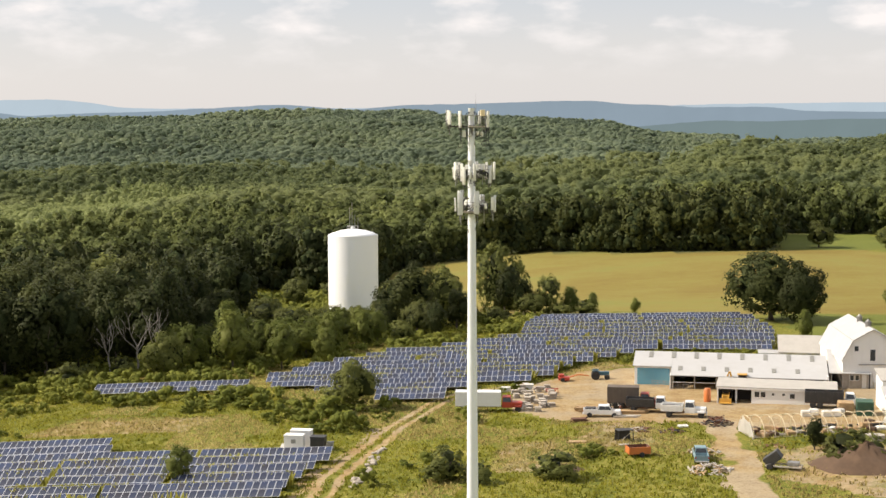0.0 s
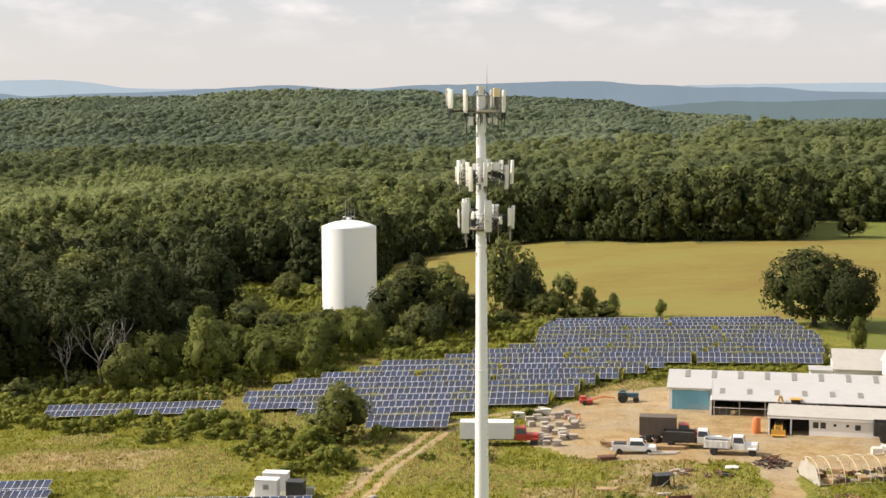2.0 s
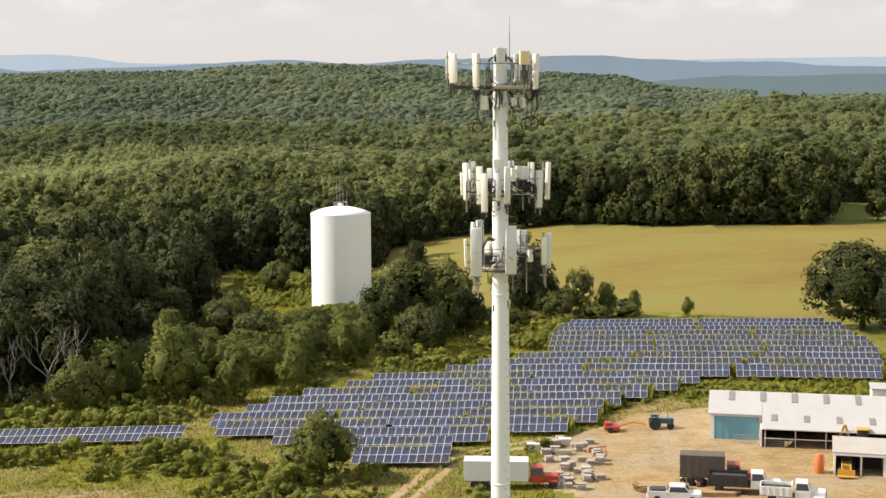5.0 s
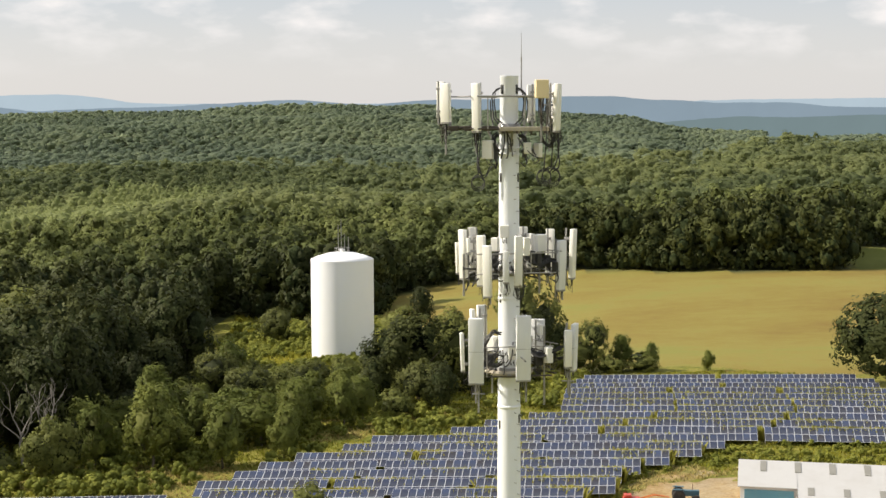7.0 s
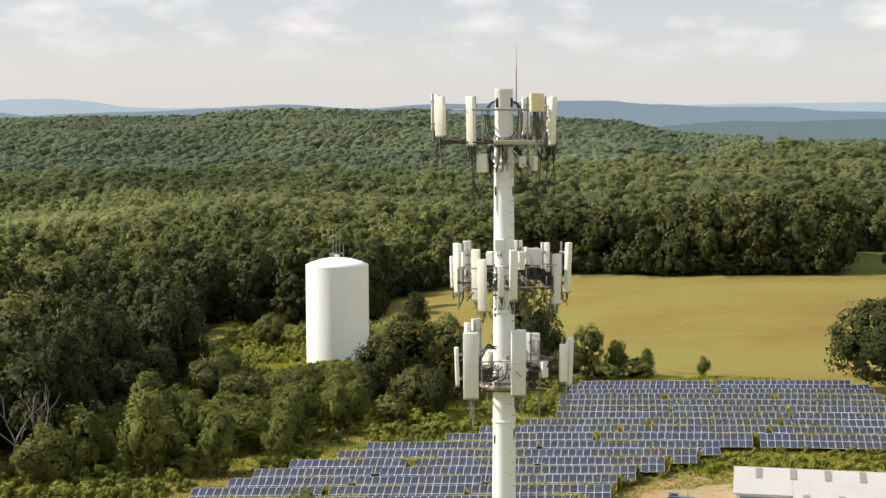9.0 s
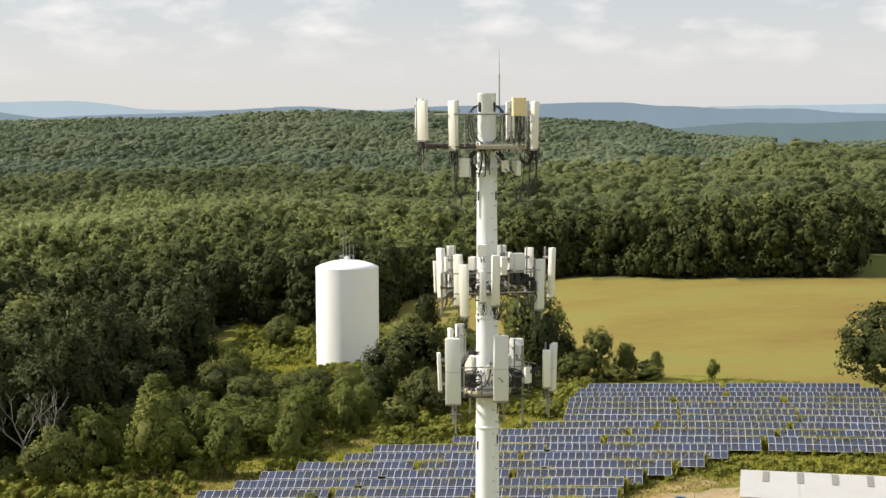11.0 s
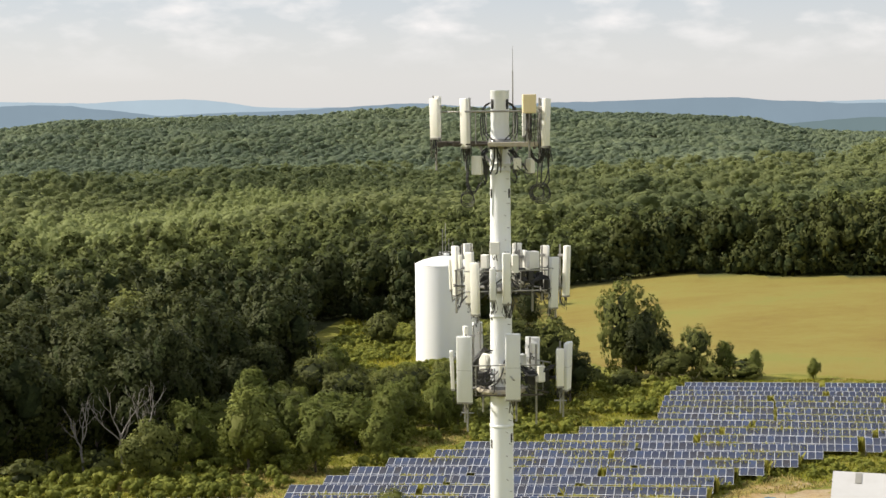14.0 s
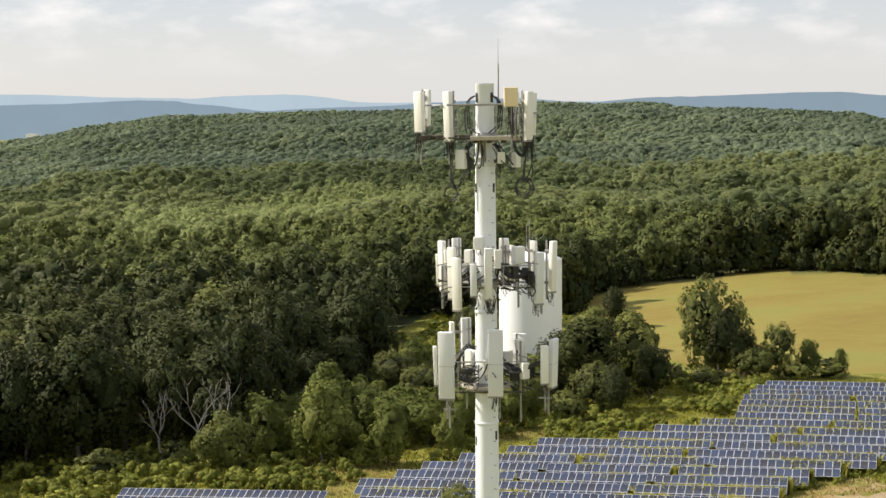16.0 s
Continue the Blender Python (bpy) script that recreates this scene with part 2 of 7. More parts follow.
# shade of open interiors put into a near-black brown; also serves dark fittings
M["dark"] = painted("dark_interior", (0.045, 0.038, 0.032), (0.09, 0.075, 0.06), 0.5, 0.6, 0.9, 0, False)
M["stone"] = painted("stone_wall", (0.38, 0.33, 0.27), (0.24, 0.20, 0.16), 0.7, 1.5, 0.9, 0, False)
k = Nodes("window_glass", 0.08, 0, 0.6)
k.color((0.035, 0.04, 0.045))
M["glass"] = k.mat
M["car_white"] = painted("white_car_paint", (0.80, 0.79, 0.76), (0.58, 0.55, 0.50), 0.3, 1.0, 0.3)
M["car_black"] = painted("black_truck_body", (0.030, 0.029, 0.028), (0.10, 0.085, 0.07), 0.6, 0.8, 0.5)
M["car_brown"] = painted("brown_box_sides", (0.11, 0.085, 0.065), (0.19, 0.15, 0.11), 0.6, 0.8, 0.8)
M["red"] = painted("red_paint", (0.45, 0.050, 0.025), (0.30, 0.09, 0.05), 0.5, 1.5, 0.45)
M["orange"] = painted("orange_paint", (0.56, 0.16, 0.035), (0.35, 0.13, 0.06), 0.5, 1.5, 0.5)
M["tractor_blue"] = painted("blue_green_paint", (0.035, 0.105, 0.145), (0.08, 0.12, 0.13), 0.5, 1.5, 0.45)
M["digger"] = painted("digger_yellow", (0.60, 0.33, 0.05), (0.30, 0.17, 0.06), 0.6, 1.5, 0.5)
M["teal"] = painted("faded_teal_paint", (0.20, 0.30, 0.33), (0.14, 0.19, 0.20), 0.5, 1.0, 0.5)
M["green_box"] = painted("green_container", (0.035, 0.095, 0.055), (0.07, 0.10, 0.07), 0.5, 1.0, 0.6)
M["rubber"] = painted("tyre_rubber", (0.022, 0.021, 0.020), (0.10, 0.085, 0.065), 0.5, 2.0, 0.85, 0, False)
M["concrete"] = painted("concrete", (0.50, 0.47, 0.42), (0.34, 0.31, 0.27), 0.6, 0.8, 0.9, 0, False)
M["timber"] = painted("sawn_timber", (0.42, 0.28, 0.14), (0.26, 0.17, 0.09), 0.6, 1.2, 0.85, 0, False)
M["timber_grey"] = painted("grey_timber", (0.46, 0.41, 0.34), (0.27, 0.23, 0.19), 0.6, 1.2, 0.85, 0, False)
M["rust"] = painted("rusty_scrap", (0.15, 0.065, 0.035), (0.07, 0.045, 0.035), 0.6, 1.5, 0.85, 0, False)
M["film"] = painted("torn_plastic_film", (0.74, 0.71, 0.64), (0.52, 0.47, 0.40), 0.5, 1.0, 0.5)
M["soil"] = painted("dug_soil", (0.085, 0.050, 0.028), (0.150, 0.092, 0.052), 0.6, 0.7, 0.95, 0, False)
M["mulch"] = painted("red_brown_mulch", (0.26, 0.10, 0.050), (0.17, 0.075, 0.045), 0.6, 0.7, 0.95, 0, False)
M["tarp"] = painted("blue_tarp", (0.08, 0.22, 0.46), (0.14, 0.24, 0.38), 0.5, 1.0, 0.5)
M["pipe_cream"] = painted("cream_hoop_pipe", (0.62, 0.53, 0.36), (0.45, 0.37, 0.24), 0.5, 1.0, 0.6)

# ---- builders ----


def part(name, bm, material, parent, label=""):
    """Links a bmesh as one mesh object under a thing or a part."""
    me = bpy.data.meshes.new(name)
    bm.to_mesh(me)
    bm.free()
    me.materials.append(M[material])
    ob = new(name, me)
    ob.parent = parent
    if label:
        tagged(ob, label)
    return ob


def thing(name, m, label, category, group="", kind=""):
    ob = new(name)
    ob.matrix_world = m
    return tagged(ob, label, category, group, kind)


def raw_mesh(name, verts, quads, material, smooth=False):
    """A mesh from arrays of vertices and quads."""
    me = bpy.data.meshes.new(name)
    verts, quads = np.asarray(verts, np.float32), np.asarray(quads, np.int32)
    n = quads.shape[1]
    me.vertices.add(len(verts))
    me.vertices.foreach_set("co", verts.ravel())
    me.loops.add(quads.size)
    me.loops.foreach_set("vertex_index", quads.ravel())
    me.polygons.add(len(quads))
    me.polygons.foreach_set("loop_start", np.arange(0, quads.size, n, dtype=np.int32))
    if smooth:
        me.polygons.foreach_set("use_smooth", np.ones(len(quads), bool))
    me.materials.append(M[material])
    me.update(calc_edges=True)
    return me


def box(bm, x0, x1, y0, y1, z0, z1, bevel=0.0, m=None):
    """A box between bounds, its edges bevelled."""
    r = bmesh.ops.create_cube(bm, size=1)
    vs = r["verts"]
    for v in vs:
        v.co = Vector((x0 + (v.co.x + 0.5) * (x1 - x0), y0 + (v.co.y + 0.5) * (y1 - y0), z0 + (v.co.z + 0.5) * (z1 - z0)))
    if bevel:
        es = {e for v in vs for e in v.link_edges}
        r2 = bmesh.ops.bevel(bm, geom=list(es), offset=bevel, segments=2, affect="EDGES", profile=0.5)
        vs = list({v for f in r2["faces"] for v in f.verts} | {v for v in vs if v.is_valid})
    if m is not None:
        bmesh.ops.transform(bm, matrix=m, verts=vs)
    return vs


def tube(bm, pts, radius, sides=6, taper=None):
    """A round bar along points."""
    pts = [Vector(p) for p in pts]
    rings = []
    for i, p in enumerate(pts):
        d = (pts[min(i + 1, len(pts) - 1)] - pts[max(i - 1, 0)]).normalized()
        a = d.orthogonal().normalized() if abs(d.z) > 0.99 else d.cross(Vector((0, 0, 1))).normalized()
        b = d.cross(a)
        r = radius if taper is None else radius + (taper - radius) * i / max(1, len(pts) - 1)
        rings.append([bm.verts.new(p + r * (math.cos(t) * a + math.sin(t) * b)) for t in [2 * math.pi * s / sides for s in range(sides)]])
    for u, v in zip(rings, rings[1:]):
        for s in range(sides):
            bm.faces.new((u[s], u[(s + 1) % sides], v[(s + 1) % sides], v[s]))
    bm.faces.new(rings[0][::-1])
    bm.faces.new(rings[-1])


def lathe(bm, profile, sides=32):
    """A turned body from (radius, height) pairs."""
    rings = [[bm.verts.new((r * math.cos(2 * math.pi * s / sides), r * math.sin(2 * math.pi * s / sides), z)) for s in range(sides)] for r, z in profile]
    for u, v in zip(rings, rings[1:]):
        for s in range(sides):
            f = bm.faces.new((u[s], u[(s + 1) % sides], v[(s + 1) % sides], v[s]))
            f.smooth = True
    for ring, back in ((rings[0], True), (rings[-1], False)):
        cap = [bm.verts.new(v.co) for v in ring]
        bm.faces.new(cap[::-1] if back else cap)


def prism(bm, outline, x0, x1):
    """An outline of (y, z) pairs drawn out along x."""
    a = [bm.verts.new((x0, y, z)) for y, z in outline]
    b = [bm.verts.new((x1, y, z)) for y, z in outline]
    n = len(outline)
    bm.faces.new(a)
    bm.faces.new(b[::-1])
    for i in range(n):
        bm.faces.new((a[i], b[i], b[(i + 1) % n], a[(i + 1) % n]))
    bmesh.ops.recalc_face_normals(bm, faces=bm.faces[:])


def B():
    return bmesh.new()


# ---- terrain ----
rng = np.random.default_rng(7)


def wave(x, y, size, seed):
    """Smooth value noise on arrays, about -1 to 1."""
    g = np.random.default_rng(seed).uniform(-1, 1, (64, 64))
    u, v = np.asarray(x) / size + 100.3, np.asarray(y) / size + 100.7
    i, j = np.floor(u).astype(int), np.floor(v).astype(int)
    a, b = u - i, v - j
    a, b = a * a * (3 - 2 * a), b * b * (3 - 2 * b)
    i, j, i1, j1 = i % 64, j % 64, (i + 1) % 64, (j + 1) % 64
    return (g[i, j] * (1 - a) + g[i1, j] * a) * (1 - b) + (g[i, j1] * (1 - a) + g[i1, j1] * a) * b


def height(x, y):
    """Ground height: a gentle farm slope, a wooded valley beyond, then hills."""
    x, y = np.asarray(x, float), np.asarray(y, float)
    xc = np.clip(x, -100, 100)
    base = -4.0 + 0.04 * xc - 2e-4 * xc * xc
    base = base - np.interp(y, [190, 230, 300, 450, 650], [0, 2, 8, 14, 22]) * np.interp(x, [-120, -20, 40, 120], [1, 1, 0.6, 0.3])
    d = np.hypot(x, y + 50)
    az = np.degrees(np.arctan2(x, np.maximum(y + 50, 1)))
    valley = np.interp(az, [-30, -3, 8], [-32, -32, -10])
    top = np.interp(az, [-60, -32, -25.6, -22.5, -19.4, -16.1, -12.9, -10, -4.5, -1, 0.5, 4.7, 7, 9, 11, 20, 60], [-20, -20, -9, 17, 33, 38, 41, 44, 51, 47, 40, 36, 30, 14, 4, 4, 0])
    main = valley + (top - valley) * np.interp(d, [620, 850, 1100, 1800, 2300, 2800, 3600], [0, 0.13, 0.27, 0.6, 1, 0.5, 0])
    peak = np.interp(az, [6, 9, 12, 17, 20, 27, 40], [-30, -6, 14, 22, 33, 41, 40])
    east = -9 + (peak + 9) * np.interp(d, [520, 1300, 1600, 2500], [0, 1, 0.9, 0])
    hill = np.maximum(main, east) + np.interp(d, [500, 900, 1500, 2300], [0, 6, 14, 6]) * wave(x, y, 290, 3) + np.interp(d, [500, 900, 2400], [0, 4, 4]) * wave(x, y, 120, 4)
    k = np.clip((d - 420) / 260, 0, 1)
    k = k * k * (3 - 2 * k)
    rough = 0.07 * wave(x, y, 11, 5) + 0.16 * wave(x, y, 34, 6)
    return base * (1 - k) + hill * k + rough


def inside(poly, x, y):
    """Whether points lie in a polygon."""
    x, y = np.asarray(x, float), np.asarray(y, float)
    r = np.zeros(x.shape, bool)
    for (ax, ay), (bx, by) in zip(poly, poly[1:] + poly[:1]):
        r ^= ((ay > y) != (by > y)) & (x < (bx - ax) * (y - ay) / (by - ay + 1e-9) + ax)
    return r


def near_line(line, x, y):
    """Distance of points from a line of points."""
    best = np.full(np.asarray(x, float).shape, 1e9)
    for (ax, ay), (bx, by) in zip(line, line[1:]):
        t = np.clip(((x - ax) * (bx - ax) + (y - ay) * (by - ay)) / ((bx - ax) ** 2 + (by - ay) ** 2), 0, 1)
        best = np.minimum(best, np.hypot(x - ax - t * (bx - ax), y - ay - t * (by - ay)))
    return best


YARD = [(9, 103), (13, 96), (20, 91.5), (36, 90), (40, 88), (43, 83), (60, 82), (110, 80), (110, 114), (96, 130), (80, 120), (60, 122), (36, 125), (35.5, 142), (25.5, 138), (16, 128), (10, 114)]
LANE = [(40, 92), (40, 78), (39.5, 67), (37.2, 51), (36, 20)]
EAST_PATCH = [(42, 50), (46, 62), (44, 70), (56, 71), (80, 72), (80, 40), (50, 40)]
TRACK = [(-19, 50), (-17.8, 62), (-14.8, 74.5), (-9.7, 94), (-3, 114), (1, 120), (12, 125)]
DRY = [[(-52, 296), (-38, 288), (-30, 292), (-34, 306), (-44, 308)], [(-72, 104), (-45, 100), (-40, 112), (-66, 118)], [(4, 62), (16, 60), (16, 78), (6, 80)], [(20, 74), (30, 74), (30, 92), (18, 88)], [(20, 131), (27, 139), (34, 143.5), (31, 148), (22, 140)]]
FIELD = [(-20, 448), (-22, 400), (-16, 340), (-8, 304), (20, 236), (45, 232), (62, 219), (92, 214), (134, 205), (240, 206), (360, 330), (340, 440), (205, 372), (200, 384), (168, 432), (142, 434), (131, 438), (88, 451), (41, 483), (0, 477)]
LAWN = [(76, 160), (78, 217), (92, 213), (134, 204), (240, 200), (240, 130), (90, 134)]
LAWN_FAR = [(132, 434), (168, 434), (204, 390), (250, 430), (215, 500), (150, 520)]
WOOD = [(-300, 60), (-104, 112), (-103, 132), (-98, 160), (-80, 158), (-64, 164), (-60, 186), (-52, 214), (-56, 250), (-68, 280), (-76, 376), (-72, 424), (-46, 394), (-24, 398), (-22, 452), (0, 471), (41, 479), (88, 447), (131, 434),
        (150, 524), (216, 504), (254, 432), (206, 392), (208, 376), (345, 446), (800, 500), (2600, 2200), (300, 2800), (-2600, 2200), (-1500, 200)]
# west and east ends of the upper array by how far up it lies
LEFT = ([112, 115, 119, 124, 129, 134, 138, 143, 147, 151, 157, 160, 163, 168, 173.5, 176, 184, 194, 206, 213], [-32, -32, -33, -52, -56, -57.5, -53, -51.4, -48.8, -42.5, -41, -34, -28, -23.7, -17, -12.8, -13, -13.3, -12, -10])
RIGHT = ([112, 114, 120, 126, 132, 136.5, 141, 145, 152, 157, 160.5, 161.5, 165, 175, 183, 197, 208, 213], [-19, -19, -20.3, -6, -1.3, -1, 0.8, 3.2, 8.8, 12.8, 13, 40, 41.2, 41.6, 41.6, 39.6, 38, 30])
LOWER_ROWS = ((46.9, -82, -31), (52.0, -84, -31), (57.0, -86, -30.3), (62.0, -88, -30), (67.0, -90, -29), (72.0, -92, -64.5), (77.0, -93, -66.5))
GLADE = [(-56, 300), (-46, 286), (-30, 272), (-8, 290), (-18, 340), (-26, 392), (-48, 390), (-70, 420), (-66, 376)]


def axis(lo, hi, step, end, grow):
    mid = list(np.arange(lo, hi + step, step))
    s = step
    while mid[-1] < end:
        s *= grow
        mid.append(mid[-1] + s)
    s = step
    while mid[0] > -end:
        s *= grow
        mid.insert(0, mid[0] - s)
    return np.array(mid)


gx, gy = axis(-110, 120, 1.0, 4700, 1.08), axis(40, 220, 1.0, 4700, 1.06)
gx2, gy2 = np.meshgrid(gx, gy)
gz = height(gx2, gy2)
verts = np.stack([gx2, gy2, gz], -1).reshape(-1, 3)
nx, ny = len(gx), len(gy)
idx = np.arange(nx * ny).reshape(ny, nx)
quads = np.stack([idx[:-1, :-1], idx[:-1, 1:], idx[1:, 1:], idx[1:, :-1]], -1).reshape(-1, 4)
ground_mesh = raw_mesh("ground", verts, quads, "ground", True)
fx, fy = verts[:, 0], verts[:, 1]
wx, wy = fx + 1.6 * wave(fx, fy, 7, 21) + 1.0 * wave(fx, fy, 3, 22), fy + 1.6 * wave(fx, fy, 7, 23) + 1.0 * wave(fx, fy, 3, 24)
dirt_m = np.maximum(inside(YARD, wx, wy), inside(EAST_PATCH, wx, wy) * 0.55)
dirt_m = np.maximum(dirt_m, np.clip(1.6 - near_line(LANE, wx, wy) / 2.0, 0, 1))
bend = 0.5 * wave(fx, fy, 9, 25)
rut = np.abs(near_line(TRACK, fx + bend, fy) - 1.2)
dirt_m = np.maximum(dirt_m, np.clip(1.5 - rut / 0.75, 0, 1) * 0.78)
dirt_m = np.maximum(dirt_m, np.clip(1.3 - near_line(TRACK[:4], wx + 3.4, wy) / 1.7, 0, 1) * 0.66)
for p in DRY:
    dirt_m = np.maximum(dirt_m, inside(p, wx, wy) * 0.50)
field_m = inside(FIELD, wx, wy).astype(float)
lawn_m = np.maximum(inside(LAWN, wx, wy), inside(LAWN_FAR, wx, wy)).astype(float)
ca = ground_mesh.color_attributes.new("cover", "FLOAT_COLOR", "POINT")
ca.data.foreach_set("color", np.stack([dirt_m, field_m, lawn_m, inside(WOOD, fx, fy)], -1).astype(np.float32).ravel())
tagged(new("ground", ground_mesh), "rolling farmland of rough meadow, bare dirt and mown hay", "ground", kind="structure")

# far ridges, their blue haze put into glowing colours: bearing in degrees and rise over the eye in thousandths of the
# distance
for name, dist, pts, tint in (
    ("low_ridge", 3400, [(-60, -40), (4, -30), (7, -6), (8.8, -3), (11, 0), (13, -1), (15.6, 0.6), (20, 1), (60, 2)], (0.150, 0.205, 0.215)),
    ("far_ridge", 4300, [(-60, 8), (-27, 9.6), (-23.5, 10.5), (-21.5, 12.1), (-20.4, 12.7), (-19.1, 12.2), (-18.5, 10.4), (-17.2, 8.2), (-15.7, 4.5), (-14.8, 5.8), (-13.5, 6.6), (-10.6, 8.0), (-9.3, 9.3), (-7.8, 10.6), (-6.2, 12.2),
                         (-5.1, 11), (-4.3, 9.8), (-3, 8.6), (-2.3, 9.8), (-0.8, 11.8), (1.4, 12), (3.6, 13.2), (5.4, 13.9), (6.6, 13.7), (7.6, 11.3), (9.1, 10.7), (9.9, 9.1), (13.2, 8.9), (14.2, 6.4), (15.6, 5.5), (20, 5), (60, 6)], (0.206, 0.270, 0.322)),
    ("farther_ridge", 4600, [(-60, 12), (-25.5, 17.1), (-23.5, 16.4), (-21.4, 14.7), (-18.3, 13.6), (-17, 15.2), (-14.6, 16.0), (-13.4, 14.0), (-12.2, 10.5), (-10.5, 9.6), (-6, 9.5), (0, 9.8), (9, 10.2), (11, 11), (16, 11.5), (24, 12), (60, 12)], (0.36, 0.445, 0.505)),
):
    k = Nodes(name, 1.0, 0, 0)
    # the ridge glows in its tint, which stands for the haze before it
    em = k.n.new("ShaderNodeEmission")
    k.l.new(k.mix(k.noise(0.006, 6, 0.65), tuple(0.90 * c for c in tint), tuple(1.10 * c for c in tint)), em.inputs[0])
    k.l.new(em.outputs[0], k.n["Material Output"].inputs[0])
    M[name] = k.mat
    az = np.linspace(-60, 60, 900)
    zz = np.interp(az, [p[0] for p in pts], [p[1] for p in pts])
    zz = np.convolve(np.pad(zz, 3, mode="edge"), np.ones(7) / 7, "valid") + 0.22 * wave(az * 20, az * 0, 9, 9) + 0.12 * wave(az * 20, az * 0, 3, 10)
    zz = 44.4 + zz * dist / 1000
    a = np.radians(az)
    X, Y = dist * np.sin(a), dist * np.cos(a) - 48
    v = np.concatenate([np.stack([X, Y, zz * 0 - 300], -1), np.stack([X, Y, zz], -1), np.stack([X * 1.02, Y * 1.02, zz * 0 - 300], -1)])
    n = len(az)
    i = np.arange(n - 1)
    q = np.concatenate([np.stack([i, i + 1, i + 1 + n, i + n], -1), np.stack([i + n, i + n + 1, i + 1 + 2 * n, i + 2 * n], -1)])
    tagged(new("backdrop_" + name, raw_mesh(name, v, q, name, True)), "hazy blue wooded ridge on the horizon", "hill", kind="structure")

# ---- trees ----


def rounded(p, lobe, leaf, rx, rz):
    """Shading normals of leaves: the crown's round form first, then the lobe's, then the leaf's own."""
    c = p / np.array([rx, rx, rz])
    c /= np.linalg.norm(c, axis=1)[:, None] + 1e-6
    n = 0.50 * c + 0.55 * lobe + 0.30 * leaf
    return np.repeat(n / (np.linalg.norm(n, axis=1)[:, None] + 1e-6), 3, 0)


def shade_by(me, normals):
    me.attributes.new("custom_normal", "FLOAT_VECTOR", "POINT").data.foreach_set("vector", np.asarray(normals, np.float32).ravel())


def lobed(n, rx, rz, size, seed, lobes=12, low=-0.6, spread=0.78, fat=0.34, loose=0.36):
    """Leaf clumps as small bent quads over the outer faces of overlapping lobes, and the lobes; centred on the crown."""
    r = np.random.default_rng(seed)
    c = r.normal(size=(lobes, 3))
    c /= np.linalg.norm(c, axis=1)[:, None]
    c[:, 2] = np.clip(c[:, 2], low, 1)
    c *= spread * (0.55 + 0.5 * r.random(lobes))[:, None]
    c[0] = (0, 0, 0.5)
    R = fat * (0.5 + 0.9 * r.random(lobes)) * (1 - 0.25 * np.clip(c[:, 2], 0, 1))
    out, nor = [], []
    for k in range(lobes):
        m = int(2.6 * n / lobes)
        d = r.normal(size=(m, 3))
        d /= np.linalg.norm(d, axis=1)[:, None]
        p = c[k] + d * R[k] * (0.82 + 0.34 * r.random(m))[:, None]
        free = np.ones(m, bool)
        for j in range(lobes):
            if j != k:
                free &= np.linalg.norm(p - c[j], axis=1) > R[j] * 0.9
        out.append(p[free])
        nor.append(d[free])
    p, d = np.concatenate(out), np.concatenate(nor)
    pick = r.permutation(len(p))[:n]
    p, d = p[pick] * np.array([rx, rx, rz]), d[pick]
    nrm = d + loose * r.normal(size=d.shape) + np.array([0, 0, 0.12])
    nrm /= np.linalg.norm(nrm, axis=1)[:, None]
    t = np.cross(nrm, r.normal(size=nrm.shape))
    t /= np.linalg.norm(t, axis=1)[:, None]
    b = np.cross(nrm, t)
    s = size * (0.5 + 1.0 * r.random(len(d)))[:, None]
    q = np.stack([p - t * s * 0.9 - b * s * 0.6, p + t * s * 0.9 - b * s * 0.5, p + b * s * 1.2 - nrm * s * 0.35], 1)
    return q.reshape(-1, 3), c * np.array([rx, rx, rz]), R, rounded(p, d, nrm, rx, rz)


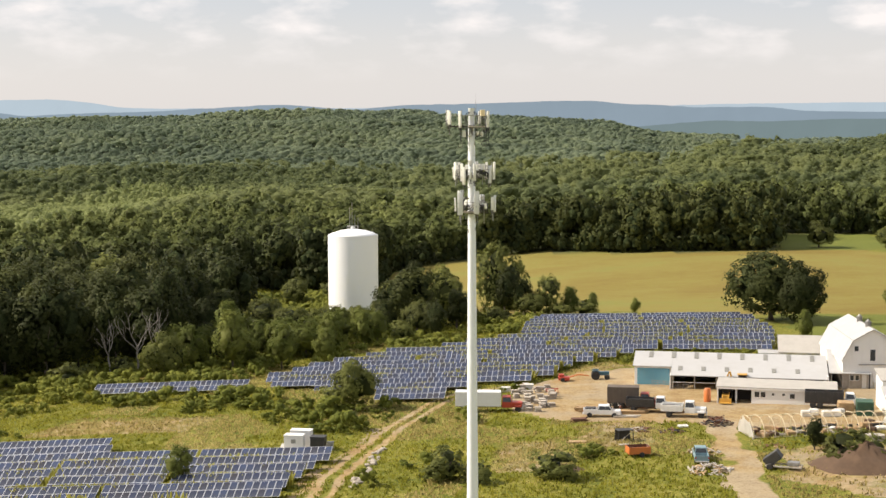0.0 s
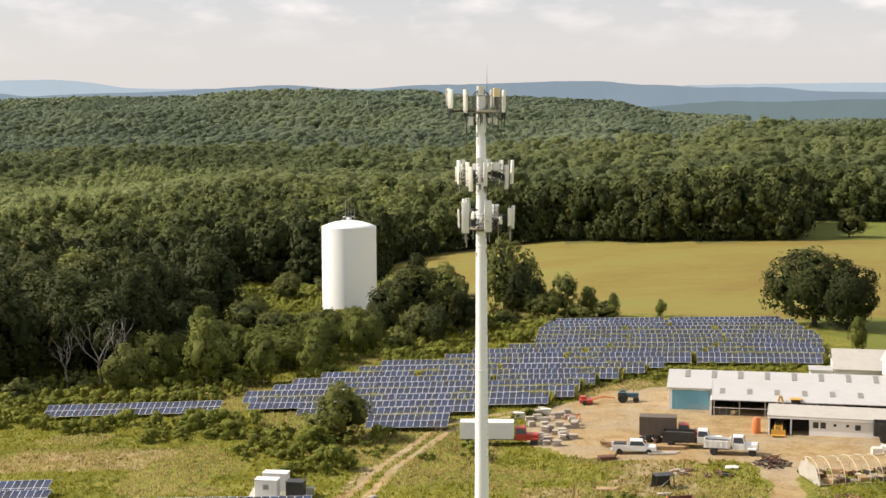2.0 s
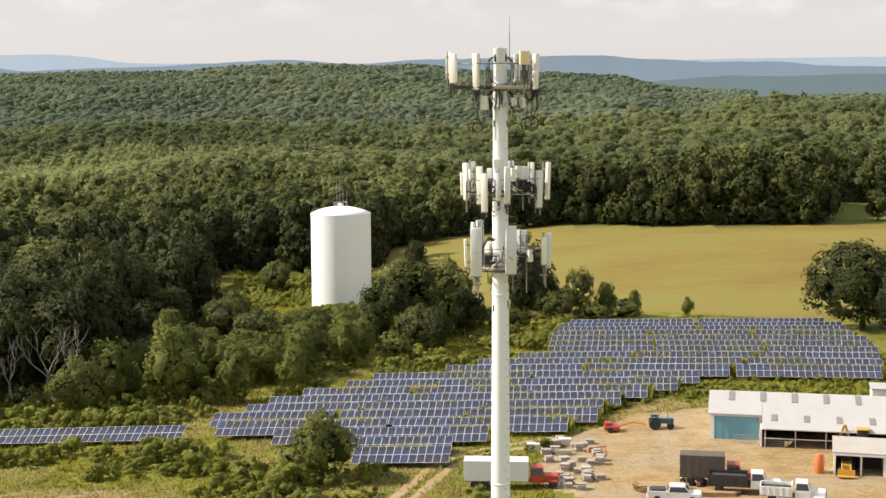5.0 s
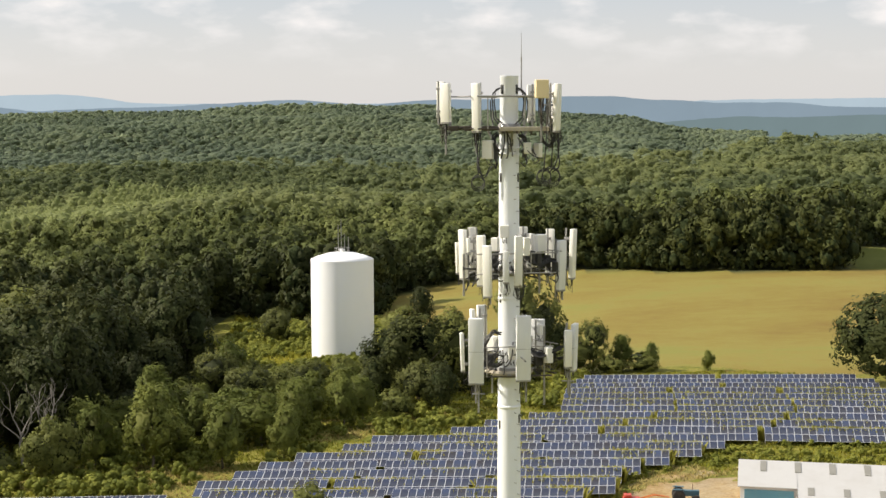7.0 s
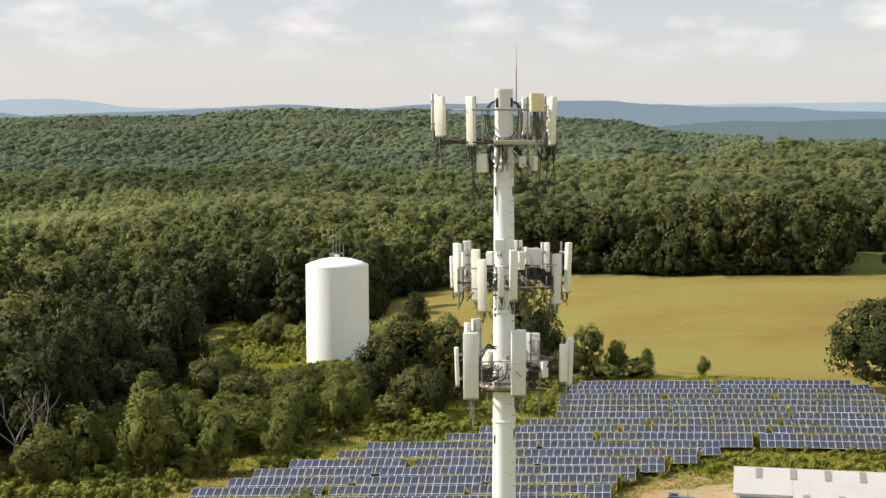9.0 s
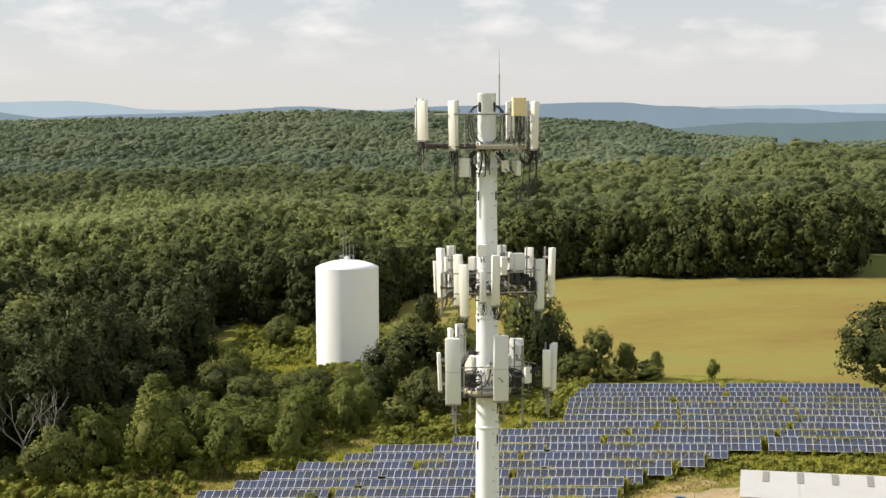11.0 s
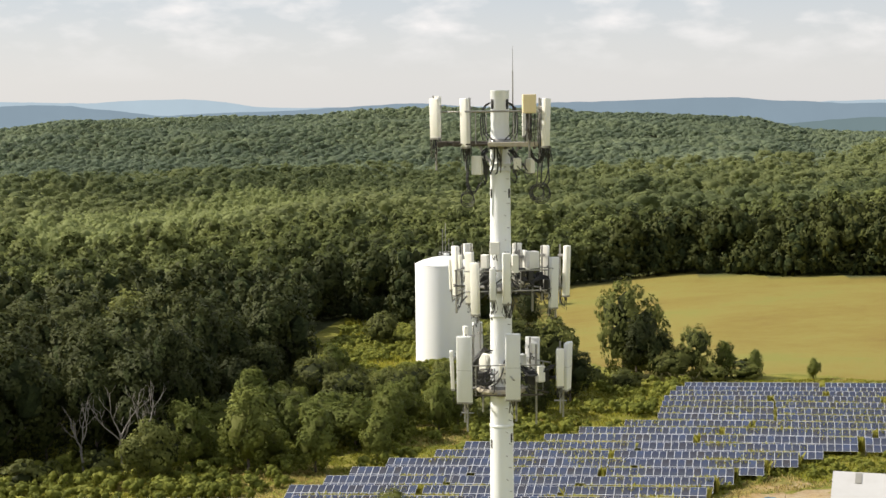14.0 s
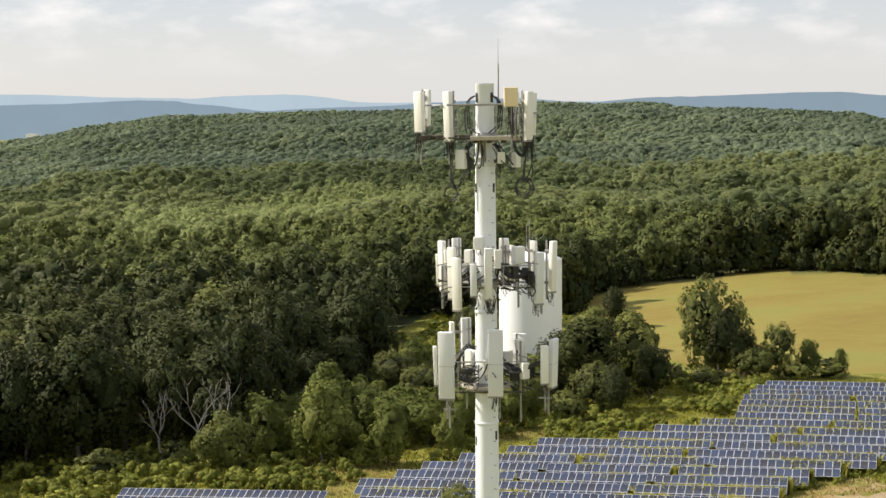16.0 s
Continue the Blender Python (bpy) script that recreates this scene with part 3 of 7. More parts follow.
def clustered(n, rx, rz, size, seed, big=9, small=8, low=-0.8, spread=0.60, fat=0.43, fine=0.150, loose=0.26, taper=0.0):
    """Leaf triangles on many small clusters that sit on a few large uneven lobes; and the large lobes."""
    r = np.random.default_rng(seed)
    c = r.normal(size=(big, 3))
    c /= np.linalg.norm(c, axis=1)[:, None]
    c[:, 2] = np.clip(c[:, 2], low, 1)
    c *= spread * (0.55 + 0.6 * r.random(big))[:, None]
    c[0], c[1] = (0.06, -0.05, 0.55), (0, 0, -0.35)
    c[:, :2] *= (1 - taper * np.clip(c[:, 2], -0.5, 1))[:, None]
    R = fat * (0.62 + 0.66 * r.random(big)) * (1 - 0.22 * np.clip(c[:, 2], 0, 1))
    d = r.normal(size=(big, small, 3)) + np.array([0, 0, 0.25])
    d /= np.linalg.norm(d, axis=2)[:, :, None]
    sc = (c[:, None] + d * R[:, None, None] * (0.86 + 0.20 * r.random((big, small, 1)))).reshape(-1, 3)
    sr = fine * (0.55 + 0.9 * r.random(len(sc)))
    m = int(2.4 * n / len(sc)) + 3
    e = r.normal(size=(len(sc), m, 3))
    e /= np.linalg.norm(e, axis=2)[:, :, None]
    p = (sc[:, None] + e * sr[:, None, None] * (0.75 + 0.45 * r.random((len(sc), m, 1)))).reshape(-1, 3)
    e = e.reshape(-1, 3) + 0.75 * np.repeat((0.6 * d + c[:, None] / np.linalg.norm(c, axis=1)[:, None, None] * 0.6).reshape(-1, 3), m, 0)
    e /= np.linalg.norm(e, axis=1)[:, None]
    free = np.ones(len(p), bool)
    for k in range(big):
        free &= np.linalg.norm(p - c[k], axis=1) > R[k] * 0.92
    p, e = p[free], e[free]
    pick = r.permutation(len(p))[:n]
    p, e = p[pick] * np.array([rx, rx, rz]), e[pick]
    nrm = e + loose * r.normal(size=e.shape) + np.array([0, 0, 0.15])
    nrm /= np.linalg.norm(nrm, axis=1)[:, None]
    t = np.cross(nrm, r.normal(size=nrm.shape))
    t /= np.linalg.norm(t, axis=1)[:, None]
    b = np.cross(nrm, t)
    w = size * (0.45 + 1.0 * r.random(len(e)))[:, None]
    q = np.stack([p - t * w * 0.9 - b * w * 0.6, p + t * w * 0.9 - b * w * 0.5, p + b * w * 1.2 - nrm * w * 0.35], 1)
    return q.reshape(-1, 3), c * np.array([rx, rx, rz]), R, rounded(p, e, nrm, rx, rz)


def dome():
    """A low-cost rounded body: two rings and a tip, open below."""
    v, f, n = [(0, 0, 1.0)], [], 5
    for k, (rr, zz) in enumerate(((0.85, 0.48), (0.62, -0.55))):
        for i in range(n):
            t = 2 * math.pi * (i + 0.5 * k) / n
            v.append((rr * math.cos(t), rr * math.sin(t), zz))
    for i in range(n):
        j = (i + 1) % n
        a, b, c, d = 1 + i, 1 + j, 1 + n + i, 1 + n + j
        f += [(0, a, b), (a, c, b), (b, c, d)]
    return np.array(v), np.array(f)


def cores(c, R, rx, rz, seed, shrink=0.80):
    """Inner bodies of the lobes, which close the gaps."""
    v, f = dome()
    r = np.random.default_rng(seed)
    V = np.concatenate([c[k] + v * (1 + 0.13 * r.uniform(-1, 1, (len(v), 1))) * R[k] * shrink * np.array([rx, rx, rz]) for k in range(len(R))])
    F = np.concatenate([f + k * len(v) for k in range(len(R))])
    return V, F


def quad_ids(nv):
    return np.arange(nv).reshape(-1, 4)


def tri_ids(nv):
    return np.arange(nv).reshape(-1, 3)


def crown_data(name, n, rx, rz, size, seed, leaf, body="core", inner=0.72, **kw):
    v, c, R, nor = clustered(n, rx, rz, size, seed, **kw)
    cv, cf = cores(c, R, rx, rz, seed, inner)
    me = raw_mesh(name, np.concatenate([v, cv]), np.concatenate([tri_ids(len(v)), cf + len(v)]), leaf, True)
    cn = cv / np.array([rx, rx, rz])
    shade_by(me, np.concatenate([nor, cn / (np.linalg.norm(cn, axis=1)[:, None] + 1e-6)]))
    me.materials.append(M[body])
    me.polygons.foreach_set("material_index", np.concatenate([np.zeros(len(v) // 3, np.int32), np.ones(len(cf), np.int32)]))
    return me


def trunk_data(name, h, r, seed, mat="bark"):
    """A tapered trunk with limbs, one metre-scaled tree high."""
    ra = random.Random(seed)
    bm = B()
    tube(bm, [(0, 0, -0.4), (0.05, 0.02, h * 0.2), (ra.uniform(-.2, .2), ra.uniform(-.2, .2), h * 0.55), (ra.uniform(-.4, .4), ra.uniform(-.4, .4), h * 0.85)], r, 8, r * 0.25)
    for i in range(7):
        a, z = ra.uniform(0, 6.28), h * ra.uniform(0.3, 0.65)
        L = h * ra.uniform(0.22, 0.4)
        tube(bm, [(0, 0, z), (L * 0.5 * math.cos(a), L * 0.5 * math.sin(a), z + L * 0.35), (L * math.cos(a), L * math.sin(a), z + L * 0.9)], r * 0.4, 6, r * 0.08)
    me = bpy.data.meshes.new(name)
    bm.to_mesh(me)
    bm.free()
    me.materials.append(M[mat])
    return me


# crown kinds: (mesh, half width, half height, height of the crown's centre)
CROWNS = {
    # dark inner bodies, leaf_dark and core, put the shade among leaves into colour
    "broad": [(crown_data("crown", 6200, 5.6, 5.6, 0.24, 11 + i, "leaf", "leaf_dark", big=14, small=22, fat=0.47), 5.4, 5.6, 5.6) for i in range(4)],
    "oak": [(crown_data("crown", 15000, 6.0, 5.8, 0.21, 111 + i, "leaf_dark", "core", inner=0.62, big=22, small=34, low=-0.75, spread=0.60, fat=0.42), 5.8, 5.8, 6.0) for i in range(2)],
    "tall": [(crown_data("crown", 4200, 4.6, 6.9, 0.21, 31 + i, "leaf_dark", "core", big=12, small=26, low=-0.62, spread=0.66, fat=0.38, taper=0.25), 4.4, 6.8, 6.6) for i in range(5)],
    "deep": [(crown_data("crown", 3000, 4.6, 6.9, 0.25, 91 + i, "leaf_wood_lit", "core", big=12, small=20, low=-0.95, spread=0.66, fat=0.38, taper=0.25), 4.4, 6.8, 6.6) for i in range(3)],
    "light": [(crown_data("crown", 3800, 3.4, 4.6, 0.165, 51 + i, "leaf_slope", "leaf", big=10, small=24, low=-0.95, spread=0.62, fat=0.40, taper=0.3), 3.2, 4.6, 4.3) for i in range(4)],
    "bush": [(crown_data("crown", 1400, 2.4, 1.9, 0.13, 71 + i, "leaf", "leaf_dark", big=6, small=18, low=-0.3), 2.4, 1.9, 1.1) for i in range(3)],
}
TRUNK = {"oak": trunk_data("trunk", 7.5, 0.42, 9), "deep": trunk_data("trunk", 8.5, 0.30, 6), "broad": trunk_data("trunk", 7.5, 0.38, 1), "tall": trunk_data("trunk", 8.5, 0.30, 2), "light": trunk_data("trunk", 5.5, 0.20, 3), "bush": trunk_data("trunk", 2.0, 0.10, 4)}
TREE_WORDS = {"oak": "broad dense dark green oak tree", "deep": "tall dark green woodland tree", "broad": "broad leafy green tree", "tall": "tall dark green woodland tree", "light": "young light green tree", "bush": "rounded green bush"}


def tree(kind, x, y, tall, wide=1.0, label="", where="at the meadow's edge", seed=None):
    """A tree of a kind with its crown's top at a height, as one thing."""
    ra = random.Random(int(x * 13 + y * 7) if seed is None else seed)
    me, rx, rz, zc = ra.choice(CROWNS[kind])
    s = tall / (zc + rz)
    ob = thing("bush" if kind == "bush" else "tree", pose(x, y, float(height(x, y)) - 0.05, 0, 0, ra.uniform(0, 360)) @ Matrix.Diagonal((s * wide * ra.uniform(0.85, 1.2), s * wide * ra.uniform(0.85, 1.2), s, 1)),
               label or TREE_WORDS[kind] + " " + where, "bush" if kind == "bush" else "tree", "trees and bushes")
    c = new("crown", me)
    c.parent, c.location = ob, (0, 0, zc)
    t = new("trunk", TRUNK[kind])
    t.parent = ob
    return ob


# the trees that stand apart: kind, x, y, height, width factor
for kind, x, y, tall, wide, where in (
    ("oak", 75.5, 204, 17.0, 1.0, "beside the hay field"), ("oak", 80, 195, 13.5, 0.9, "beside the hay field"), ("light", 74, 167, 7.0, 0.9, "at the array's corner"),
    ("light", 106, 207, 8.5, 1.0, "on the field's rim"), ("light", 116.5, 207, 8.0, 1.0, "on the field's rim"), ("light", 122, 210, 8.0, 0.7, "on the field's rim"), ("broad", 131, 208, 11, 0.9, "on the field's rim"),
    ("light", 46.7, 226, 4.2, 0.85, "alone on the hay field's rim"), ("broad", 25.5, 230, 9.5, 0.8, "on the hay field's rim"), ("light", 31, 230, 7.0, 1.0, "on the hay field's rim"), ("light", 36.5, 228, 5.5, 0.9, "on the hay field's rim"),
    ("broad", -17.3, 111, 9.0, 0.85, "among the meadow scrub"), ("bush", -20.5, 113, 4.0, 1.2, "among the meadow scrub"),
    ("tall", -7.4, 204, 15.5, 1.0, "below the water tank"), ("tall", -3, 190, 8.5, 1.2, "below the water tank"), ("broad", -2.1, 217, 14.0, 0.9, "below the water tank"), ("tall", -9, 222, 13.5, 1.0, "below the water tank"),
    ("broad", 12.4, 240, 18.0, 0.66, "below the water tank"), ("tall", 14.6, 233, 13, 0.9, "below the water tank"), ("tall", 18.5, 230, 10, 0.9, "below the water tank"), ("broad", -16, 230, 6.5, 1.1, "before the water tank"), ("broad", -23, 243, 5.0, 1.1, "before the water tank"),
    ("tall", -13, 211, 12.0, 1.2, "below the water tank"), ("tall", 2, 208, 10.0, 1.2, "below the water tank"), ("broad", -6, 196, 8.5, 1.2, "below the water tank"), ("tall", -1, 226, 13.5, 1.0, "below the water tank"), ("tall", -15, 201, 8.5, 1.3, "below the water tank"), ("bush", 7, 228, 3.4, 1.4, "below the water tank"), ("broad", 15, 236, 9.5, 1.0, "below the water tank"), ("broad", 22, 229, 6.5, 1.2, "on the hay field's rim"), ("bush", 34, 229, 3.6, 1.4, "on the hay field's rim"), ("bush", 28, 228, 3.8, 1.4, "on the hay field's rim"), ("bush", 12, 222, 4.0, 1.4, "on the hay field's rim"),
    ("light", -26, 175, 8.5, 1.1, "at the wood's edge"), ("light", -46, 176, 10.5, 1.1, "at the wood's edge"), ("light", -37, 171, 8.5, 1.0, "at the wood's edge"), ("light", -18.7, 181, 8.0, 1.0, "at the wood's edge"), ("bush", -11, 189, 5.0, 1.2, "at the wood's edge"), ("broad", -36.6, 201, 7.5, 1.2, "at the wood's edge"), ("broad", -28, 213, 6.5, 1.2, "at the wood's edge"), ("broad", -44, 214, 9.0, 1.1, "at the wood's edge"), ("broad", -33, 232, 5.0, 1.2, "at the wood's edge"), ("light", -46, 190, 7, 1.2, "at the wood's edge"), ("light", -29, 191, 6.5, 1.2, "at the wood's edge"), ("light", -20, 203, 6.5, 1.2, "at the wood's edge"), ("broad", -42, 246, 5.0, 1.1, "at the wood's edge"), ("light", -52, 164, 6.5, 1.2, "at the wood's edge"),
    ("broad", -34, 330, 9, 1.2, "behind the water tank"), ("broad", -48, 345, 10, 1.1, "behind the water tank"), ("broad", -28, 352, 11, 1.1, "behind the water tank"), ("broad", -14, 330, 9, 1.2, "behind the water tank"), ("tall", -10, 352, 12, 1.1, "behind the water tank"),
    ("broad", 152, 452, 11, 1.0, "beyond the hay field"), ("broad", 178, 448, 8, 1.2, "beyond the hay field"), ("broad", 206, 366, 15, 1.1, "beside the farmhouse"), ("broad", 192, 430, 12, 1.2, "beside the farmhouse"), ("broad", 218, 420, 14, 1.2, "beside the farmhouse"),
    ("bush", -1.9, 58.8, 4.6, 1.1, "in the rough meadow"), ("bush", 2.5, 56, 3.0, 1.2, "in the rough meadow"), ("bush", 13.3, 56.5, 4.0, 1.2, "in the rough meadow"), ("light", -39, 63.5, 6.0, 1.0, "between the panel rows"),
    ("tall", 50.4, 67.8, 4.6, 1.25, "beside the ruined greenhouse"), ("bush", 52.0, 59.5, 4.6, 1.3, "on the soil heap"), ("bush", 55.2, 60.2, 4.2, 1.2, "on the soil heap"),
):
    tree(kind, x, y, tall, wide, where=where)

# woodland along the west side, tree by tree
ra = random.Random(5)
edge = []
for _ in range(4000):
    x, y = ra.uniform(-125, -48), ra.uniform(106, 285)
    if inside(WOOD, x, y) and not (-78 < x < -60 and y < 167) and all((x - a) ** 2 + (y - b) ** 2 > 6.6 ** 2 for a, b in edge):
        edge.append((x, y))
for x, y in edge[:190]:
    front = near_line(WOOD[1:10], x, y)
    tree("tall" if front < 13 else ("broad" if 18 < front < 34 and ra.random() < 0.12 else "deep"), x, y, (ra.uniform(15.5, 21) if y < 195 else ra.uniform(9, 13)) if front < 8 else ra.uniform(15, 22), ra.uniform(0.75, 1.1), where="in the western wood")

# the overgrown slope between the wood and the panels
for kind, x, y, tall, wide in (("broad", -57.5, 154, 9.8, 1.0), ("light", -44.5, 159, 12.6, 1.0), ("light", -34.3, 157.5, 9.4, 1.15), ("light", -26, 162, 7.4, 1.1), ("light", -53.2, 161, 10.2, 0.8), ("bush", -67, 160.7, 4.2, 1.3), ("bush", -77, 155.6, 5.0, 1.4), ("tall", -57, 246, 21, 1.0), ("light", -47.5, 178, 12.5, 0.9), ("light", -48, 256, 9.0, 1.1)):
    tree(kind, x, y, tall, wide, where="on the overgrown slope")
SLOPE = [(-58, 164), (-42, 164), (-30, 168), (-20, 178), (-12, 192), (-16, 206), (-14, 236), (-24, 254), (-40, 268), (-54, 262), (-55, 240), (-52, 214), (-60, 186)]
taken = [(-57.5, 154), (-44.5, 159), (-34.3, 157.5), (-26, 162), (-53.2, 161), (-47.5, 178), (-46, 176), (-37, 171), (-26, 175), (-18.7, 181), (-36.6, 201), (-28, 213), (-44, 214)]
for _ in range(3000):
    x, y = ra.uniform(-60, -10), ra.uniform(160, 270)
    if inside(SLOPE, x, y) and all((x - a) ** 2 + (y - b) ** 2 > 5.4 ** 2 for a, b in taken):
        taken.append((x, y))
        tree(ra.choice(("light", "light", "light", "broad", "tall")), x, y, ra.uniform(0.65, 1.15) * float(np.interp(y, [165, 200, 235, 265], [8.5, 6.5, 4.5, 3.6])), ra.uniform(1.0, 1.5), where="on the overgrown slope")

# the wooded hills as one growth


def forest(name, spots, cardn, size, seed, leaf, label, tall=(14, 20), kinds=6, lobes=6, soft=0.0, category="woods", wide=(0.30, 0.42), high=(0.42, 0.52), low=-0.35, loose=0.3, fat=0.50, body="core", shrink=0.86, small=0):
    r = np.random.default_rng(seed)
    V, tint, ctint = [], [], []
    protos = []
    for i in range(kinds):
        if small:
            v, c, R, nor = clustered(cardn, 1.0, 1.0, size, seed + 100 + i, big=lobes, small=small, fat=fat, loose=loose, fine=0.17)
        else:
            v, c, R, nor = lobed(cardn, 1.0, 1.0, size, seed + 100 + i, lobes=lobes, low=low, fat=fat, loose=loose)
        nor = nor * (1 - soft) + np.array([0, 0, soft])
        protos.append((v, *cores(c, R, 1.0, 1.0, seed + i, shrink), nor))
    CV, CF, cb, NN = [], [], 0, []
    zz = height(spots[:, 0], spots[:, 1])
    sx_, sy_ = spots[:, 0], spots[:, 1]
    stand = 0.45 + 0.50 * wave(sx_, sy_, 190, 71) + 0.42 * wave(sx_, sy_, 62, 72)
    grow = 1 + 0.26 * wave(sx_, sy_, 75, 73)
    young = np.exp(-((sx_ + 205) / 62) ** 2 - ((sy_ - 745) / 200) ** 2)
    stand, grow = stand + 0.6 * young, grow * (1 - 0.40 * young)
    for (x, y), z, st, gr in zip(spots, zz, stand, grow):
        h = r.uniform(*tall) * gr
        rx, rz = h * r.uniform(*wide), h * r.uniform(*high)
        a = r.uniform(0, 6.28)
        ca_, sa = np.cos(a), np.sin(a)
        v, cv, cf, nor = protos[r.integers(kinds)]
        turn = np.array([[ca_ * rx, sa * rx, 0], [-sa * rx, ca_ * rx, 0], [0, 0, rz]])
        o = np.array([x, y, z + h - rz])
        V.append(v @ turn + o)
        NN.append(nor @ np.array([[ca_, sa, 0], [-sa, ca_, 0], [0, 0, 1]]))
        tint.append(np.full(len(v) // 3, min(1, max(0, st + r.uniform(-0.3, 0.3)))))
        CV.append(cv @ turn + o)
        CF.append(cf + cb)
        ctint.append(np.full(len(cf), tint[-1][0]))
        cb += len(cv)
    v = np.concatenate(V)
    ob = new(name, raw_mesh(name, v, tri_ids(len(v)), leaf, True))
    nn = np.concatenate(NN)
    shade_by(ob.data, nn / np.linalg.norm(nn, axis=1)[:, None])
    at = ob.data.attributes.new("tint", "FLOAT", "FACE")
    at.data.foreach_set("value", np.concatenate(tint).astype(np.float32))
    tagged(ob, label, category, kind="stuff")
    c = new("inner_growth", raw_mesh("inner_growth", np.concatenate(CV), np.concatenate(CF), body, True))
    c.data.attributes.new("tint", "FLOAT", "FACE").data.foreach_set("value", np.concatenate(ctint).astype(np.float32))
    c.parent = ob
    tagged(c, kind="stuff")
    return ob


def scatter(step, dmin, dmax, az0, az1, seed, poly=WOOD, jitter=0.42):
    r = np.random.default_rng(seed)
    out = []
    for y in np.arange(60, dmax + 60, step):
        for x in np.arange(-dmax, dmax, step):
            X, Y = x + r.uniform(-jitter, jitter) * step, y + r.uniform(-jitter, jitter) * step
            d = math.hypot(X, Y + 50)
            a = math.degrees(math.atan2(X, Y + 50))
            if dmin <= d < dmax and az0 < a < az1:
                out.append((X, Y))
    out = np.array(out)
    return out[inside(poly, out[:, 0], out[:, 1])]


s1 = scatter(8.3, 150, 640, -27.5, 19.5, 1)
s1 = s1[~((s1[:, 0] > -127) & (s1[:, 0] < -46) & (s1[:, 1] < 287))]


def clearing(q):
    """Where young growth stands in the valley, with a ragged rim."""
    return ((q[:, 0] + 205) / 62) ** 2 + ((q[:, 1] - 745) / 225) ** 2 + 0.5 * wave(q[:, 0], q[:, 1], 26, 85) < 1


s1 = s1[~clearing(s1)]
s4 = scatter(9.0, 480, 1150, -27.5, 5, 11)
s4 = s4[clearing(s4)]
d1 = np.hypot(s1[:, 0], s1[:, 1] + 50) + 40 * wave(s1[:, 0], s1[:, 1], 70, 81) + np.interp(s1[:, 0], [-160, -40, 40], [10, 0, -60])
# dark bodies under the leaves: shade of the gaps put into colour
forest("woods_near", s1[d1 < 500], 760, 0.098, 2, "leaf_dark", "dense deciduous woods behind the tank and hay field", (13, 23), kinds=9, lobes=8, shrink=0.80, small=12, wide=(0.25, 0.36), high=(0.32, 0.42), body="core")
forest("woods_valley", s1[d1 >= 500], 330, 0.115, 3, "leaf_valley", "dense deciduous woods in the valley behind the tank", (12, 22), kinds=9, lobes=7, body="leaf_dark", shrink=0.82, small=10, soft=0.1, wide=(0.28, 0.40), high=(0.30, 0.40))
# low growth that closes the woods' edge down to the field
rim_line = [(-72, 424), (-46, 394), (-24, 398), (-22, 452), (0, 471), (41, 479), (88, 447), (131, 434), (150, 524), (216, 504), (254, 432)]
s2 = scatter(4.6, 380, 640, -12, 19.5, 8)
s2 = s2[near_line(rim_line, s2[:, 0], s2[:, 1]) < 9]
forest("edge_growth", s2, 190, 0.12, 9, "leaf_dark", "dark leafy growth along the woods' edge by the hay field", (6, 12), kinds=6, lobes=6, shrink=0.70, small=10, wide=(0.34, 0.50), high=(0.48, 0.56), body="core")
forest("young_growth", s4, 110, 0.12, 12, "leaf_young", "light green young growth in the valley", (13, 18), kinds=6, lobes=5, shrink=0.80, small=8, wide=(0.38, 0.60), high=(0.40, 0.50), body="leaf_young")
def beyond(q, seed):
    """Whether trees belong to the hazy hilltop, with a broad mingled border."""
    return np.hypot(q[:, 0], q[:, 1] + 50) + 110 * wave(q[:, 0], q[:, 1], 130, 86) + np.random.default_rng(seed).uniform(-170, 170, len(q)) > 1250


s5 = scatter(11.5, 640, 1530, -27.5, 19, 3, jitter=0.5)
s5 = s5[~beyond(s5, 87)]
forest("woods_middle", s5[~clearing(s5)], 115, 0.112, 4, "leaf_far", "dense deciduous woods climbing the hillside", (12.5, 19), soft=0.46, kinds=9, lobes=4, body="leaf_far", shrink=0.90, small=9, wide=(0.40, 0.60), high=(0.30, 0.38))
s3 = scatter(11.8, 970, 2430, -27.5, 19, 5, jitter=0.5)
s3 = s3[beyond(s3, 88) & ~clearing(s3)]
s3 = s3[~((np.hypot(s3[:, 0], s3[:, 1] + 50) > 1750) & (np.degrees(np.arctan2(s3[:, 0], s3[:, 1] + 50)) > 12))]
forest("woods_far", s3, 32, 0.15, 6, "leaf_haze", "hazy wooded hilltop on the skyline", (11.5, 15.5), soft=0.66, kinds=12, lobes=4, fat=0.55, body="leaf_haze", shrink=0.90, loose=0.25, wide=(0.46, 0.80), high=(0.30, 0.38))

# rough scrub: rounded shrubs thick along the wood's edge and in drifts over the meadow
r = np.random.default_rng(12)
p = np.stack([r.uniform(-112, 24, 16000), r.uniform(50, 385, 16000)], -1)
drift = wave(p[:, 0], p[:, 1], 13, 41) + 0.6 * wave(p[:, 0], p[:, 1], 5, 42)
fringe = np.exp(-near_line(WOOD[1:9], p[:, 0], p[:, 1]) / 14)
slope_side = (p[:, 1] > 175) & (p[:, 1] < 250) & (p[:, 0] > -60) & (p[:, 0] < -14 + 0.3 * (p[:, 1] - 190))
keep0 = ~inside(FIELD, p[:, 0], p[:, 1])
ru, rv = p[:, 0] * math.cos(radians(9)) - p[:, 1] * math.sin(radians(9)), p[:, 0] * math.sin(radians(9)) + p[:, 1] * math.cos(radians(9))
